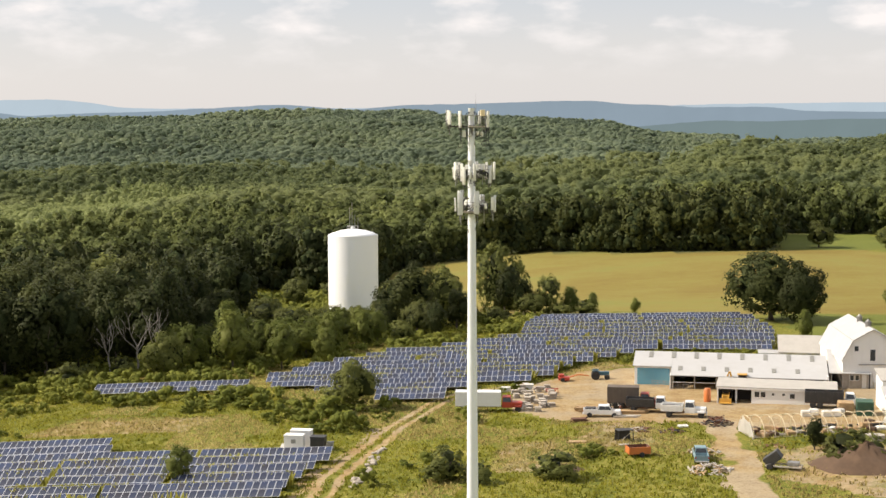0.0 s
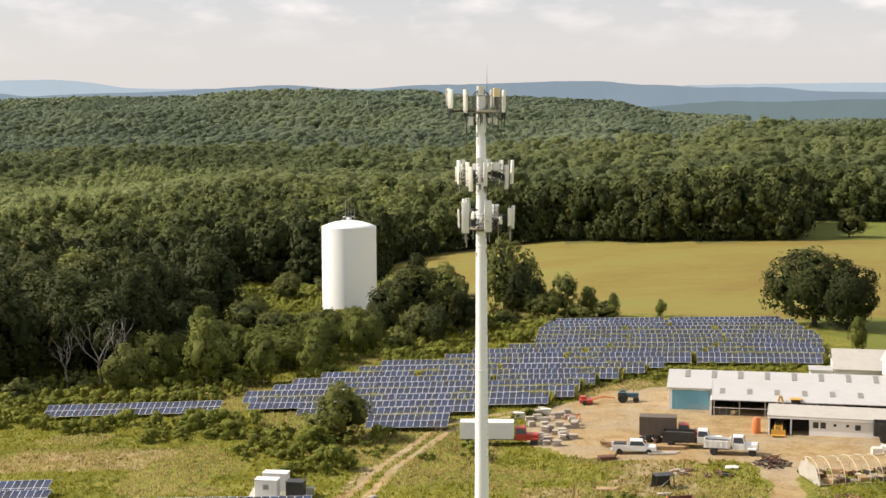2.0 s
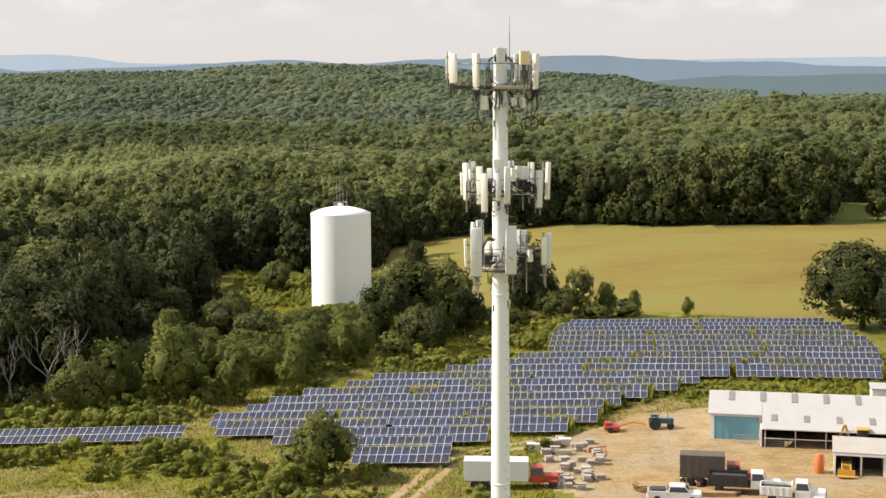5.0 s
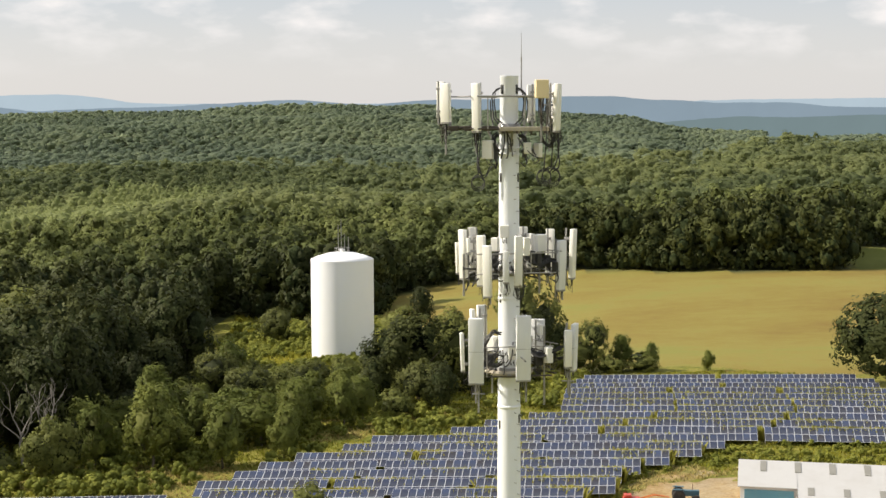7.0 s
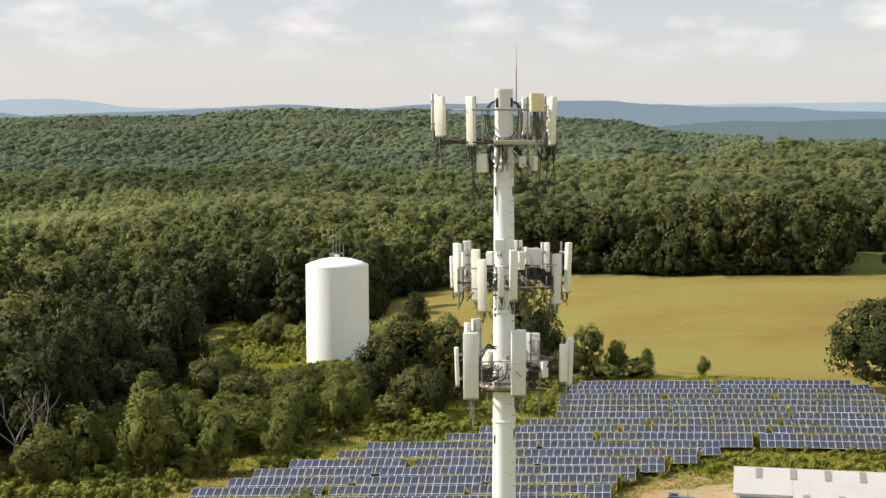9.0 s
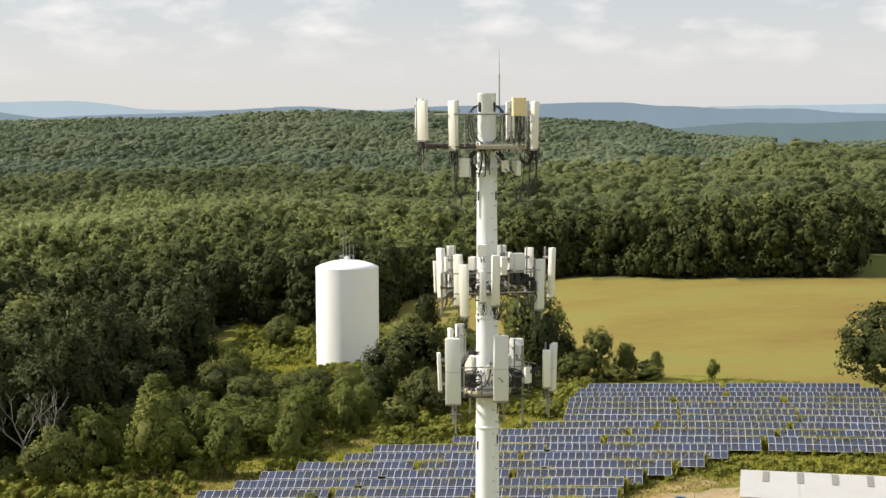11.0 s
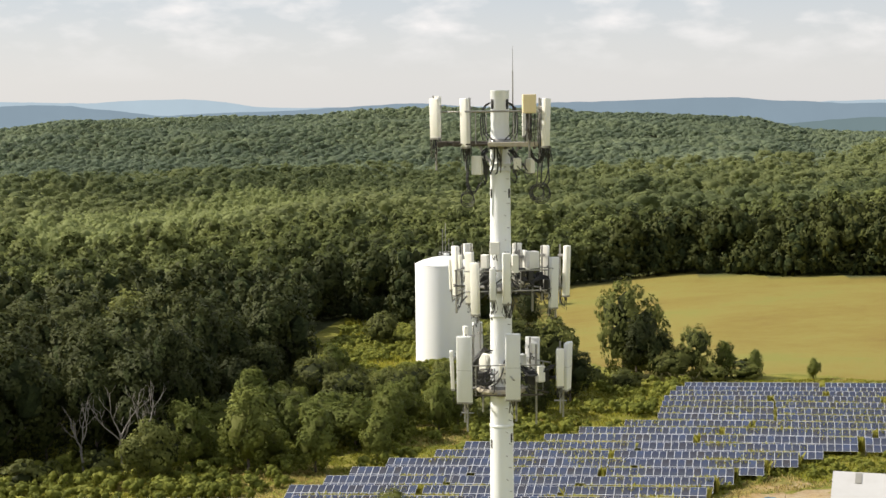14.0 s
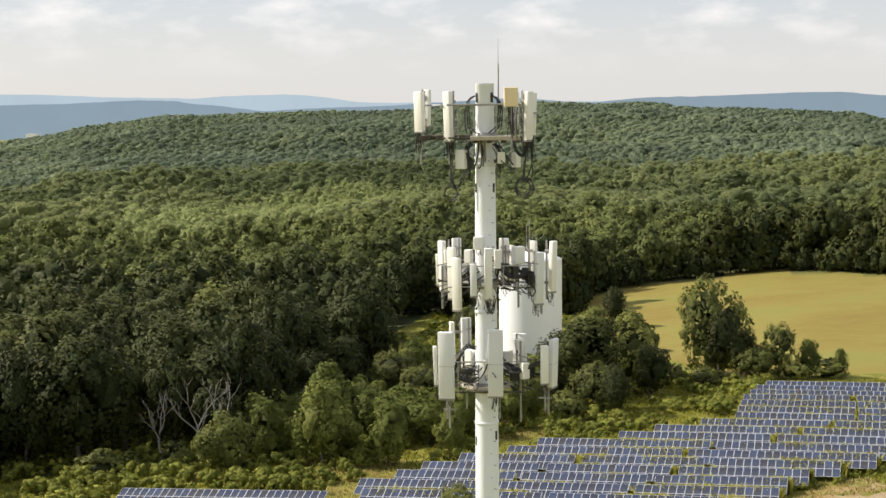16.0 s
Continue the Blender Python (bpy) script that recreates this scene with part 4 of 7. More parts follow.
panels = ((rv > 44) & (rv < 83) & (ru < -28)) | ((rv > 110) & (rv < 216) & (ru > np.interp(rv, [112, 119, 124, 134, 143, 157, 163, 173.5, 184, 213], [-34, -35, -54, -60, -54, -43, -30, -19, -15, -12])) & (ru < np.interp(rv, [112, 120, 126, 132, 145, 157, 161, 162, 213], [-17, -18, -4, 1, 5, 15, 16, 44, 44]))) | ((rv > 122) & (rv < 134) & (ru > -92) & (ru < -56))
keep = keep0 & ~panels & ~inside(YARD, p[:, 0], p[:, 1]) & (near_line(TRACK, p[:, 0], p[:, 1]) > 3.2)
for q in DRY:
    keep &= ~inside(q, p[:, 0], p[:, 1])
strip_side = (p[:, 0] > -64) & (p[:, 0] < -8) & (p[:, 1] > 146) & (p[:, 1] < 205)
glade_side = inside(GLADE, p[:, 0], p[:, 1])
keep &= (drift + 1.5 * fringe + 0.75 * slope_side + 0.9 * glade_side + 0.95 * strip_side - 0.16 * (p[:, 1] < 122) - 0.15 * (p[:, 0] > -8) * (p[:, 1] < 120) > 0.70 - 0.25 * r.random(16000))
spots = p[keep]
open_side = (spots[:, 1] < 124) & (near_line(WOOD[1:9], spots[:, 0], spots[:, 1]) > 12) & (r.random(len(spots)) < 0.8)
forest("meadow_scrub", spots[open_side], 58, 0.125, 22, "leaf_shrub", "low yellow-green scrub drifting over the rough meadow", (0.5, 1.5), lobes=5, body="leaf_shrub", category="shrubs", wide=(0.6, 1.1), high=(0.5, 0.6), low=-0.2)
forest("shrubs", spots[~open_side], 58, 0.125, 21, "leaf_shrub", "rough green scrub over the meadow and wood's edge", (0.8, 2.9), lobes=5, body="leaf_shrub", category="shrubs", wide=(0.45, 0.85), high=(0.5, 0.6), low=-0.2)
q = np.stack([r.uniform(10, 90, 1500), r.uniform(128, 168, 1500)], -1)
band = (q[:, 1] > np.interp(q[:, 0], [10, 25, 36, 70, 90], [131, 142, 147, 145, 145])) & (q[:, 1] < np.interp(q[:, 0], [10, 20, 38, 75, 90], [134, 144, 158, 160, 152]))
for e in DRY:
    band &= ~inside(e, q[:, 0], q[:, 1])
forest("bank_scrub", q[band], 80, 0.12, 23, "leaf_shrub", "yellow-green scrub on the bank below the panels", (0.45, 1.3), lobes=5, body="leaf_shrub", category="shrubs", wide=(0.5, 0.9), high=(0.5, 0.6), low=-0.2)


def tufts(name, pts, tall, mat, seed, label, blades=5, thin=1.0, even=0.6):
    """Standing grass as bent slivers."""
    r = np.random.default_rng(seed)
    n = len(pts)
    z = height(pts[:, 0], pts[:, 1])
    o = np.repeat(np.stack([pts[:, 0], pts[:, 1], z - 0.05], -1), blades, 0)
    a = r.uniform(0, 2 * np.pi, n * blades)
    h = np.repeat(r.uniform(*tall, n), blades) * r.uniform(even, 1.1, n * blades)
    w = (0.10 + 0.22 * h) * thin
    o[:, :2] += r.normal(size=(n * blades, 2)) * 0.22
    t = np.stack([np.cos(a), np.sin(a), 0 * a], -1)
    lean = r.normal(size=(n * blades, 3)) * 0.28 * h[:, None]
    lean[:, 2] = h
    q = np.stack([o - t * w[:, None], o + t * w[:, None], o + t * w[:, None] * 0.25 + lean, o - t * w[:, None] * 0.35 + lean * 0.92], 1)
    v = q.reshape(-1, 3)
    me = raw_mesh(name, v, quad_ids(len(v)), mat)
    # drifts of paler and darker growth
    ox, oy = o[:, 0], o[:, 1]
    patch = 0.33 + 0.42 * wave(ox, oy, 8, seed + 40) + 0.34 * wave(ox, oy, 2.6, seed + 41) + r.uniform(-0.15, 0.15, n * blades)
    me.attributes.new("tint", "FLOAT", "FACE").data.foreach_set("value", np.clip(patch, 0, 1).astype(np.float32))
    # soft blades: shaded mostly like the sward that they form
    up = np.repeat(np.stack([0.35 * np.sin(a), -0.35 * np.cos(a), 0 * a + 1], -1), 4, 0)
    me.normals_split_custom_set_from_vertices(up / np.linalg.norm(up, axis=1)[:, None])
    return tagged(new(name, me), label, "grass", kind="stuff")


p = np.stack([r.uniform(-108, 70, 90000), r.uniform(28, 225, 90000)], -1)
ru, rv = p[:, 0] * math.cos(radians(9)) - p[:, 1] * math.sin(radians(9)), p[:, 0] * math.sin(radians(9)) + p[:, 1] * math.cos(radians(9))
bare = inside(YARD, p[:, 0], p[:, 1]) | (near_line(LANE, p[:, 0], p[:, 1]) < 2.6) | (np.abs(near_line(TRACK, p[:, 0], p[:, 1]) - 1.2) < 0.6) | inside(FIELD, p[:, 0], p[:, 1]) | (inside(EAST_PATCH, p[:, 0], p[:, 1]) & (r.random(90000) < 0.7))
dry = wave(p[:, 0], p[:, 1], 17, 51) + 0.5 * wave(p[:, 0], p[:, 1], 6, 52)
for q in DRY:
    dry = np.where(inside(q, p[:, 0], p[:, 1]), 1.5, dry)
tufts("meadow_grass", p[~bare & (dry < 0.42)], (0.2, 0.5), "grass", 31, "rough standing meadow grass and weeds", 4, 0.62)
tufts("dry_grass", p[~bare & (dry >= 0.42)], (0.2, 0.5), "straw", 32, "bleached dry grass in the meadow", 4, 0.62)
# rank grass on the glade beside the tank
q = np.stack([r.uniform(-72, -6, 9000), r.uniform(268, 420, 9000)], -1)
q = q[inside(GLADE, q[:, 0], q[:, 1])]
tufts("glade_grass", q, (0.4, 1.3), "grass", 34, "rank grass on the glade beside the tank", 4)
# tall weeds between the panel rows
w = np.stack([r.uniform(-56, 41, 30000), r.uniform(112, 212, 30000)], -1)
w = np.concatenate([w, np.stack([r.uniform(-92, -30, 3000), r.uniform(46, 80, 3000)], -1)])
w = w[wave(w[:, 0], w[:, 1], 5.5, 61) + 0.5 * wave(w[:, 0], w[:, 1], 14, 62) > np.interp(w[:, 1], [60, 100, 140, 165, 185], [0.05, 0.2, 0.15, -0.2, -0.45])]
row = np.where(w[:, 1] > 100, (w[:, 1] - 112) % 5.1, (w[:, 1] - 46.9) % 5.05)
w[:, 1] += 3.55 - row
front = w[:, 1] - 3.55
upper = (front > 111) & (front < 203) & (w[:, 0] > np.interp(front, *LEFT) + 1) & (w[:, 0] < np.interp(front, *RIGHT) - 1)
lower = (front < 70) & (w[:, 0] > np.interp(front, [46, 72], [-80, -88])) & (w[:, 0] < np.interp(front, [46, 66, 66.5], [-32, -31, -66]))
w = w[upper | lower]
a9 = radians(-9)
w = np.stack([w[:, 0] * math.cos(a9) - w[:, 1] * math.sin(a9), w[:, 0] * math.sin(a9) + w[:, 1] * math.cos(a9)], -1)
tufts("panel_weeds", w, (1.86, 2.10), "weed", 33, "yellow-green weeds growing between the panel rows", 5, 0.42, 0.94)

# ---- the cell tower ----
TURN = radians(2.34)  # the tower's plan as seen from the south-south-west


def plan(x, y, z=0.0):
    """A place on the tower's own plan (x across, y away) in the world."""
    return Vector((x * math.cos(TURN) + y * math.sin(TURN), -x * math.sin(TURN) + y * math.cos(TURN), z))


def level(row, y=0.0):
    """Height on the tower for a mark that far down the view from the south, y metres beyond the axis."""
    return 44.4 - (47.75 + y) * math.tan(math.radians(4.95) + math.atan((row - 441) / 2600))


tower = thing("cell_tower", pose(0, 0, 0), "tall white steel monopole carrying three tiers of antennas", "cell tower")
bm = B()
lathe(bm, [(0.62, -3.9), (0.60, 0), (0.425, 26), (0.375, 34), (0.32, 43.2), (0.308, 43.8)], 24)
part("pole", bm, "white_steel", tower, "white painted steel pole")
bm = B()
lathe(bm, [(0.298, 43.80), (0.296, 45.38), (0.304, 45.39), (0.304, 45.44)], 24)
part("pole_top", bm, "white_steel", tower, "white capped top section of the pole")
for z in (26.0, 34.6, 42.9, 43.1, 38.2):
    bm = B()
    r = float(np.interp(z, [0, 26, 34, 43.2], [0.60, 0.425, 0.375, 0.32]))
    lathe(bm, [(r + 0.004, z - 0.05), (r + 0.02, z - 0.04), (r + 0.02, z + 0.04), (r + 0.004, z + 0.05)], 24)
    part("collar", bm, "white_steel", tower, "white steel collar")
# hand holes and climbing pegs
for a, z in ((-62, 42.15), (62, 42.15), (-62, 34.0), (60, 34.2), (-55, 45.0), (55, 45.0), (-60, 38.2)):
    r = float(np.interp(z, [26, 34, 43.2, 46], [0.425, 0.375, 0.32, 0.295]))
    bm = B()
    box(bm, -0.07, 0.07, -r - 0.012, -r + 0.06, -0.17, 0.17, 0.05)
    part("hand_hole", bm, "cable", tower, "dark cable opening").matrix_local = pose(0, 0, z, 0, 0, a + 2.3)
for i in range(60):
    z = 20.0 + i * 0.39
    r = float(np.interp(z, [0, 26, 34, 43.2, 46], [0.60, 0.425, 0.375, 0.32, 0.295]))
    bm = B()
    a = radians(-64 if i % 2 else -48)
    tube(bm, [(r * math.cos(a), r * math.sin(a), 0), ((r + 0.13) * math.cos(a), (r + 0.13) * math.sin(a), 0)], 0.012, 5)
    part("climbing_peg", bm, "galv", tower).location = (0, 0, z)


def panel_antenna(x, y, top, bottom, width, depth, face, mat="antenna", tilt=2.0, pipe=True, tails=4):
    """A sector antenna on its pipe. face: degrees from south, clockwise from above."""
    z1, z0 = level(top, y), level(bottom, y)
    x = x * (1 + y / 47.75)
    h = z1 - z0
    ob = thing("panel_antenna", Matrix.Translation(plan(x, y, z0)) @ pose(0, 0, 0, 0, 0, -face - 2.34),
               ("large light grey" if width > 0.4 else "slender cream") + " panel antenna clamped to the monopole's frame", "antenna", "panel antennas")
    bm = B()
    box(bm, -width / 2, width / 2, -depth / 2, depth / 2, 0, h, min(0.022, depth * 0.2), pose(0, 0, 0, tilt, 0, 0))
    for f in bm.faces:
        f.smooth = True
    part("radome", bm, mat, ob)
    bm = B()
    box(bm, -width / 2 - 0.004, width / 2 + 0.004, -depth / 2 - 0.004, depth / 2 + 0.004, -0.03, 0.035, 0.01, pose(0, 0, 0, tilt, 0, 0))
    part("end_cap", bm, "galv", ob, "grey end cap")
    if width > 0.4:
        bm = B()
        box(bm, -width / 2 - 0.003, width / 2 + 0.003, -depth / 2 - 0.003, depth / 2 + 0.003, h * 0.49, h * 0.495, 0, pose(0, 0, 0, tilt, 0, 0))
        part("seam", bm, "galv", ob, "thin grey seam")
    if pipe:
        bm = B()
        tube(bm, [(0, depth / 2 + 0.14, -0.25), (0, depth / 2 + 0.14, h + 0.02)], 0.032, 8)
        part("mounting_pipe", bm, "galv", ob, "galvanised mounting pipe")
        for z in (h * 0.18, h * 0.8):
            bm = B()
            box(bm, -0.06, 0.06, depth / 2 - 0.02, depth / 2 + 0.19, z - 0.04, z + 0.04, 0.01)
            part("bracket", bm, "galv", ob, "steel bracket")
    r = random.Random(int(x * 100 + y * 31 + top))
    for i in range(tails):
        bm = B()
        px = (i - (tails - 1) / 2) * width * 0.5 / max(1, tails - 1) if tails > 1 else 0
        drop = r.uniform(0.22, 0.52)
        tube(bm, [(px, 0, 0.0), (px, 0, -0.10), (px + r.uniform(-.04, .04), 0.03, -drop), (px + r.uniform(-.08, .08), 0.14, -drop * 0.75), (px * 0.5, depth / 2 + 0.16, 0.12)], 0.011, 5)
        part("jumper_cable", bm, "cable", ob, "black jumper cable")
    return ob


# top tier
for a in ((-2.05, -0.30, 171.5, 242, 0.33, 0.17, 28, "antenna"), (-2.22, 2.0, 168, 232, 0.28, 0.15, 200, "antenna"), (-1.05, -0.65, 171.5, 258, 0.27, 0.18, 30, "antenna"),
          (1.54, -0.95, 173, 258, 0.30, 0.15, -62, "antenna"), (0.72, 1.5, 174, 240, 0.27, 0.15, 170, "antenna"), (1.45, 0.55, 175, 250, 0.22, 0.13, -110, "antenna"),
          # middle tier
          (-1.67, 0.74, 454, 509, 0.17, 0.12, 75, "antenna"), (-1.486, 0.6, 431, 519, 0.27, 0.16, 45, "antenna"), (-1.17, 1.45, 427, 505, 0.30, 0.14, 150, "antenna"), (-0.90, -1.06, 442, 532, 0.27, 0.16, 20, "antenna"),
          (-0.70, -1.36, 460, 552, 0.27, 0.16, 22, "antenna"), (-0.095, -1.73, 470, 527, 0.19, 0.12, 8, "antenna_grey"), (0.30, -1.29, 443, 533, 0.25, 0.16, -12, "antenna"), (0.46, 0.75, 426, 500, 0.30, 0.15, 180, "antenna"),
          (1.33, 0.95, 430, 512, 0.28, 0.14, -160, "antenna"), (1.69, 0.0, 450, 539, 0.29, 0.16, -40, "antenna_grey"), (2.055, 0.42, 430, 518, 0.24, 0.16, -60, "antenna"), (0.67, 0.72, 438, 495, 0.2, 0.12, -140, "antenna"), (-1.32, 0.2, 447, 475, 0.12, 0.1, 60, "antenna"),
          # lower tier
          (-1.08, -1.30, 589, 706, 0.48, 0.20, 4, "antenna_grey"), (0.47, -1.0, 584, 700, 0.47, 0.20, -6, "antenna_grey"), (-1.52, -0.75, 615, 683, 0.22, 0.12, 82, "antenna"), (-1.155, 0.5, 572, 660, 0.26, 0.14, 70, "antenna"),
          (-0.88, 1.43, 565, 650, 0.34, 0.14, 150, "antenna_grey"), (1.93, -0.36, 609.5, 676, 0.24, 0.16, -18, "antenna"), (2.11, 0.1, 598, 681, 0.48, 0.16, -75, "antenna_grey"), (0.93, 0.85, 590, 667, 0.46, 0.16, -165, "antenna_grey")):
    panel_antenna(*a)


def radio_box(x, y, top, bottom, w, d, face, mat="antenna", label="cream remote radio box bolted to the monopole's frame", fins=True):
    z1, z0 = level(top, y), level(bottom, y)
    x = x * (1 + y / 47.75)
    ob = thing("radio_unit", Matrix.Translation(plan(x, y, z0)) @ pose(0, 0, 0, 0, 0, -face - 2.34), label, "radio unit", "radio units")
    bm = B()
    box(bm, -w / 2, w / 2, -d / 2, d / 2, 0, z1 - z0, 0.025)
    part("housing", bm, mat, ob)
    if fins:
        for i in range(5):
            bm = B()
            box(bm, -w / 2 + 0.02 + i * (w - 0.05) / 5, -w / 2 + 0.035 + i * (w - 0.05) / 5, d / 2, d / 2 + 0.05, 0.04, z1 - z0 - 0.04)
            part("cooling_fin", bm, "galv", ob)
    bm = B()
    box(bm, -0.05, 0.05, d / 2 + 0.052, d / 2 + 0.16, (z1 - z0) * 0.3, (z1 - z0) * 0.7, 0.01)
    part("bracket", bm, "galv", ob, "steel bracket")
    for i in range(2):
        bm = B()
        tube(bm, [(-0.06 + 0.12 * i, 0, 0), (-0.06 + 0.12 * i, 0.02, -0.12), (-0.03 + 0.1 * i, 0.14, -0.2), (0, 0.25, 0.0)], 0.012, 5)
        part("cable_tail", bm, "cable", ob, "black cable tail")
    return ob


radio_box(1.06, -1.3, 166, 199, 0.42, 0.25, -12, "yellow", "yellowed square radio box on the top tier's pipe")
for a in ((-0.67, -0.45, 273, 306, 0.36, 0.26, 25), (0.59, -0.42, 277, 297, 0.24, 0.22, -10), (0.95, 0.25, 278, 304, 0.25, 0.2, -60), (1.01, 0.24, 440, 470, 0.36, 0.3, -30), (0.56, -1.1, 446, 478, 0.20, 0.2, -20),
          (-0.15, -0.50, 424, 446, 0.31, 0.16, 0), (0.10, -0.52, 638, 663, 0.24, 0.18, 0), (-0.55, 0.1, 620, 650, 0.32, 0.22, 40), (-0.45, -0.6, 446, 470, 0.24, 0.2, 20), (0.75, 0.35, 470, 498, 0.3, 0.24, -50), (0.62, 0.4, 620, 652, 0.3, 0.22, -60), (1.05, 0.1, 600, 618, 0.22, 0.2, -30), (-0.75, 0.75, 470, 500, 0.26, 0.2, 120), (1.3, -0.35, 640, 668, 0.26, 0.2, -40)):
    radio_box(*a)


def frame_tier(name, z, rail, reach, spin, label, beam="grating", size=0.16, braced=True):
    """A three-armed antenna frame with face beams and a rail."""
    ob = thing(name, pose(0, 0, 0, 0, 0, -2.34), label, "antenna mount")
    r0 = float(np.interp(z, [26, 34, 43.2, 46], [0.425, 0.375, 0.32, 0.295]))
    bm = B()
    lathe(bm, [(r0 + 0.006, z - 0.16), (r0 + 0.05, z - 0.15), (r0 + 0.05, z + 0.15), (r0 + 0.006, z + 0.16)], 20)
    part("ring", bm, "galv", ob)
    for s in range(3):
        a = radians(spin + 120 * s)
        d, n = Vector((math.cos(a), math.sin(a), 0)), Vector((-math.sin(a), math.cos(a), 0))
        bm = B()
        for e in (-0.14, 0.14):
            tube(bm, [d * (r0 * 0.8) + n * e + Vector((0, 0, z)), d * reach + n * e + Vector((0, 0, z))], 0.06, 8)
        part("arm", bm, "galv", ob)
        bm = B()
        m = Matrix.Translation(d * reach + Vector((0, 0, z))) @ pose(0, 0, 0, 0, 0, math.degrees(a) + 90)
        box(bm, -reach * 1.32, reach * 1.32, -size, size, -size * 0.45, size * 0.45, 0.02, m)
        part("face_beam", bm, beam, ob, "weathered face beam")
        bm = B()
        c = d * (reach + 0.06) + Vector((0, 0, rail))
        tube(bm, [c - n * reach * 1.35, c + n * reach * 1.35], 0.03 if braced else 0.02, 8)
        part("hand_rail", bm, "galv", ob)
        for e in (-0.95, 0.45):
            bm = B()
            tube(bm, [d * (reach + 0.06) + n * e * reach + Vector((0, 0, z)), d * (reach + 0.06) + n * e * reach + Vector((0, 0, rail))], 0.02, 6)
            part("rail_post", bm, "galv", ob)
        if braced:
            bm = B()
            tube(bm, [d * (r0 * 0.9) + Vector((0, 0, z - 0.75)), d * reach * 0.9 + Vector((0, 0, z - 0.05))], 0.045, 6)
            part("brace", bm, "galv", ob)
    return ob


frame_tier("antenna_platform", 43.74, 44.77, 0.85, -82, "weathered steel antenna platform with handrail round the monopole", "mount_dark", 0.06)
frame_tier("antenna_mount", 39.1, 39.75, 1.0, -75, "grey steel antenna mount frame round the monopole", "galv", 0.04, False)
frame_tier("antenna_mount", 35.75, 36.72, 0.95, -80, "grey steel antenna mount frame round the monopole", "mount_dark", 0.05, False)

# outrigger beams of the top tier, and dark amplifier heads tucked behind the panels
for a, b, z in (((-2.0, -0.15), (-0.35, -0.55), 43.75), ((-2.2, 1.85), (-0.4, 0.5), 43.75), ((0.4, -0.75), (1.6, -0.75), 43.72), ((-2.05, -0.05), (-0.9, -0.45), 44.77), ((1.0, -1.1), (1.6, 0.5), 44.5)):
    bm = B()
    tube(bm, [plan(*a, z), plan(*b, z)], 0.075 if z < 44 else 0.028, 6)
    part("outrigger", bm, "mount_dark" if z < 44 else "galv", tower, "weathered steel outrigger")
for x, y, z, w, h in ((0.95, -0.2, 39.35, 0.34, 0.42), (1.25, 0.1, 39.2, 0.3, 0.5), (0.75, -0.45, 39.5, 0.26, 0.36), (-0.45, -0.3, 39.2, 0.3, 0.45), (-1.0, 0.35, 39.1, 0.26, 0.5), (1.5, -0.1, 39.0, 0.22, 0.5), (0.95, -0.25, 36.0, 0.5, 0.55), (1.4, 0.0, 36.1, 0.5, 0.45), (-0.6, -0.35, 36.0, 0.4, 0.5), (-0.75, 0.4, 36.2, 0.3, 0.6), (0.3, 0.6, 36.0, 0.4, 0.6), (-0.42, -0.42, 42.75, 0.24, 0.42), (0.5, -0.4, 42.8, 0.2, 0.3), (1.35, -0.8, 43.6, 0.2, 0.5)):
    ob = thing("amplifier", Matrix.Translation(plan(x, y, z)) @ pose(0, 0, 0, 0, 0, 30 * x), "dark amplifier box wired behind the antennas", "amplifier", "amplifiers")
    bm = B()
    w *= 0.55
    box(bm, -w / 2, w / 2, -0.10, 0.10, 0, h * 0.8, 0.03)
    part("housing", bm, "cable", ob)
    for i in range(4):
        bm = B()
        xx = -w / 2 + 0.04 + i * (w - 0.08) / 3
        tube(bm, [(xx, -0.06, 0.02), (xx + 0.05, -0.12, -0.12), (xx * 0.5, -0.05, -0.3), (xx * 0.3 - 0.1, 0.1, -0.15)], 0.014, 5)
        part("lead", bm, "cable", ob)

# the front walkway of the top tier and the round mount of the lower one
bm = B()
m = pose(0, 0, 0, 0, 0, -2.34)
box(bm, -0.30, 1.28, -0.98, -0.66, 43.66, 43.80, 0.02, m)
part("walkway", bm, "grating", tower, "weathered tan walkway plank")
for x in (-0.2, 0.25, 0.7, 1.15):
    bm = B()
    box(bm, x - 0.03, x + 0.03, -1.0, -0.3, 43.58, 43.66, 0.01, m)
    part("bearer", bm, "mount_dark", tower, "rusty bearer")
for x0, x1 in ((-1.95, -1.62), (-1.45, -1.22), (-0.85, -0.55)):
    bm = B()
    box(bm, x0, x1, -0.62, -0.40, 43.67, 43.83, 0.02, m)
    part("clamp", bm, "mount_dark", tower, "rusty clamp block")
bm = B()
zr = level(681)
tube(bm, [(0.72 * math.cos(t), 0.72 * math.sin(t), zr) for t in [2 * math.pi * j / 28 for j in range(29)]], 0.085, 8)
part("ring_mount", bm, "grating", tower, "weathered round steel mount")
for k in range(6):
    a = radians(60 * k + 15)
    bm = B()
    tube(bm, [(0.4 * math.cos(a), 0.4 * math.sin(a), zr), (0.66 * math.cos(a), 0.66 * math.sin(a), zr)], 0.05, 6)
    part("spoke", bm, "mount_dark", tower)


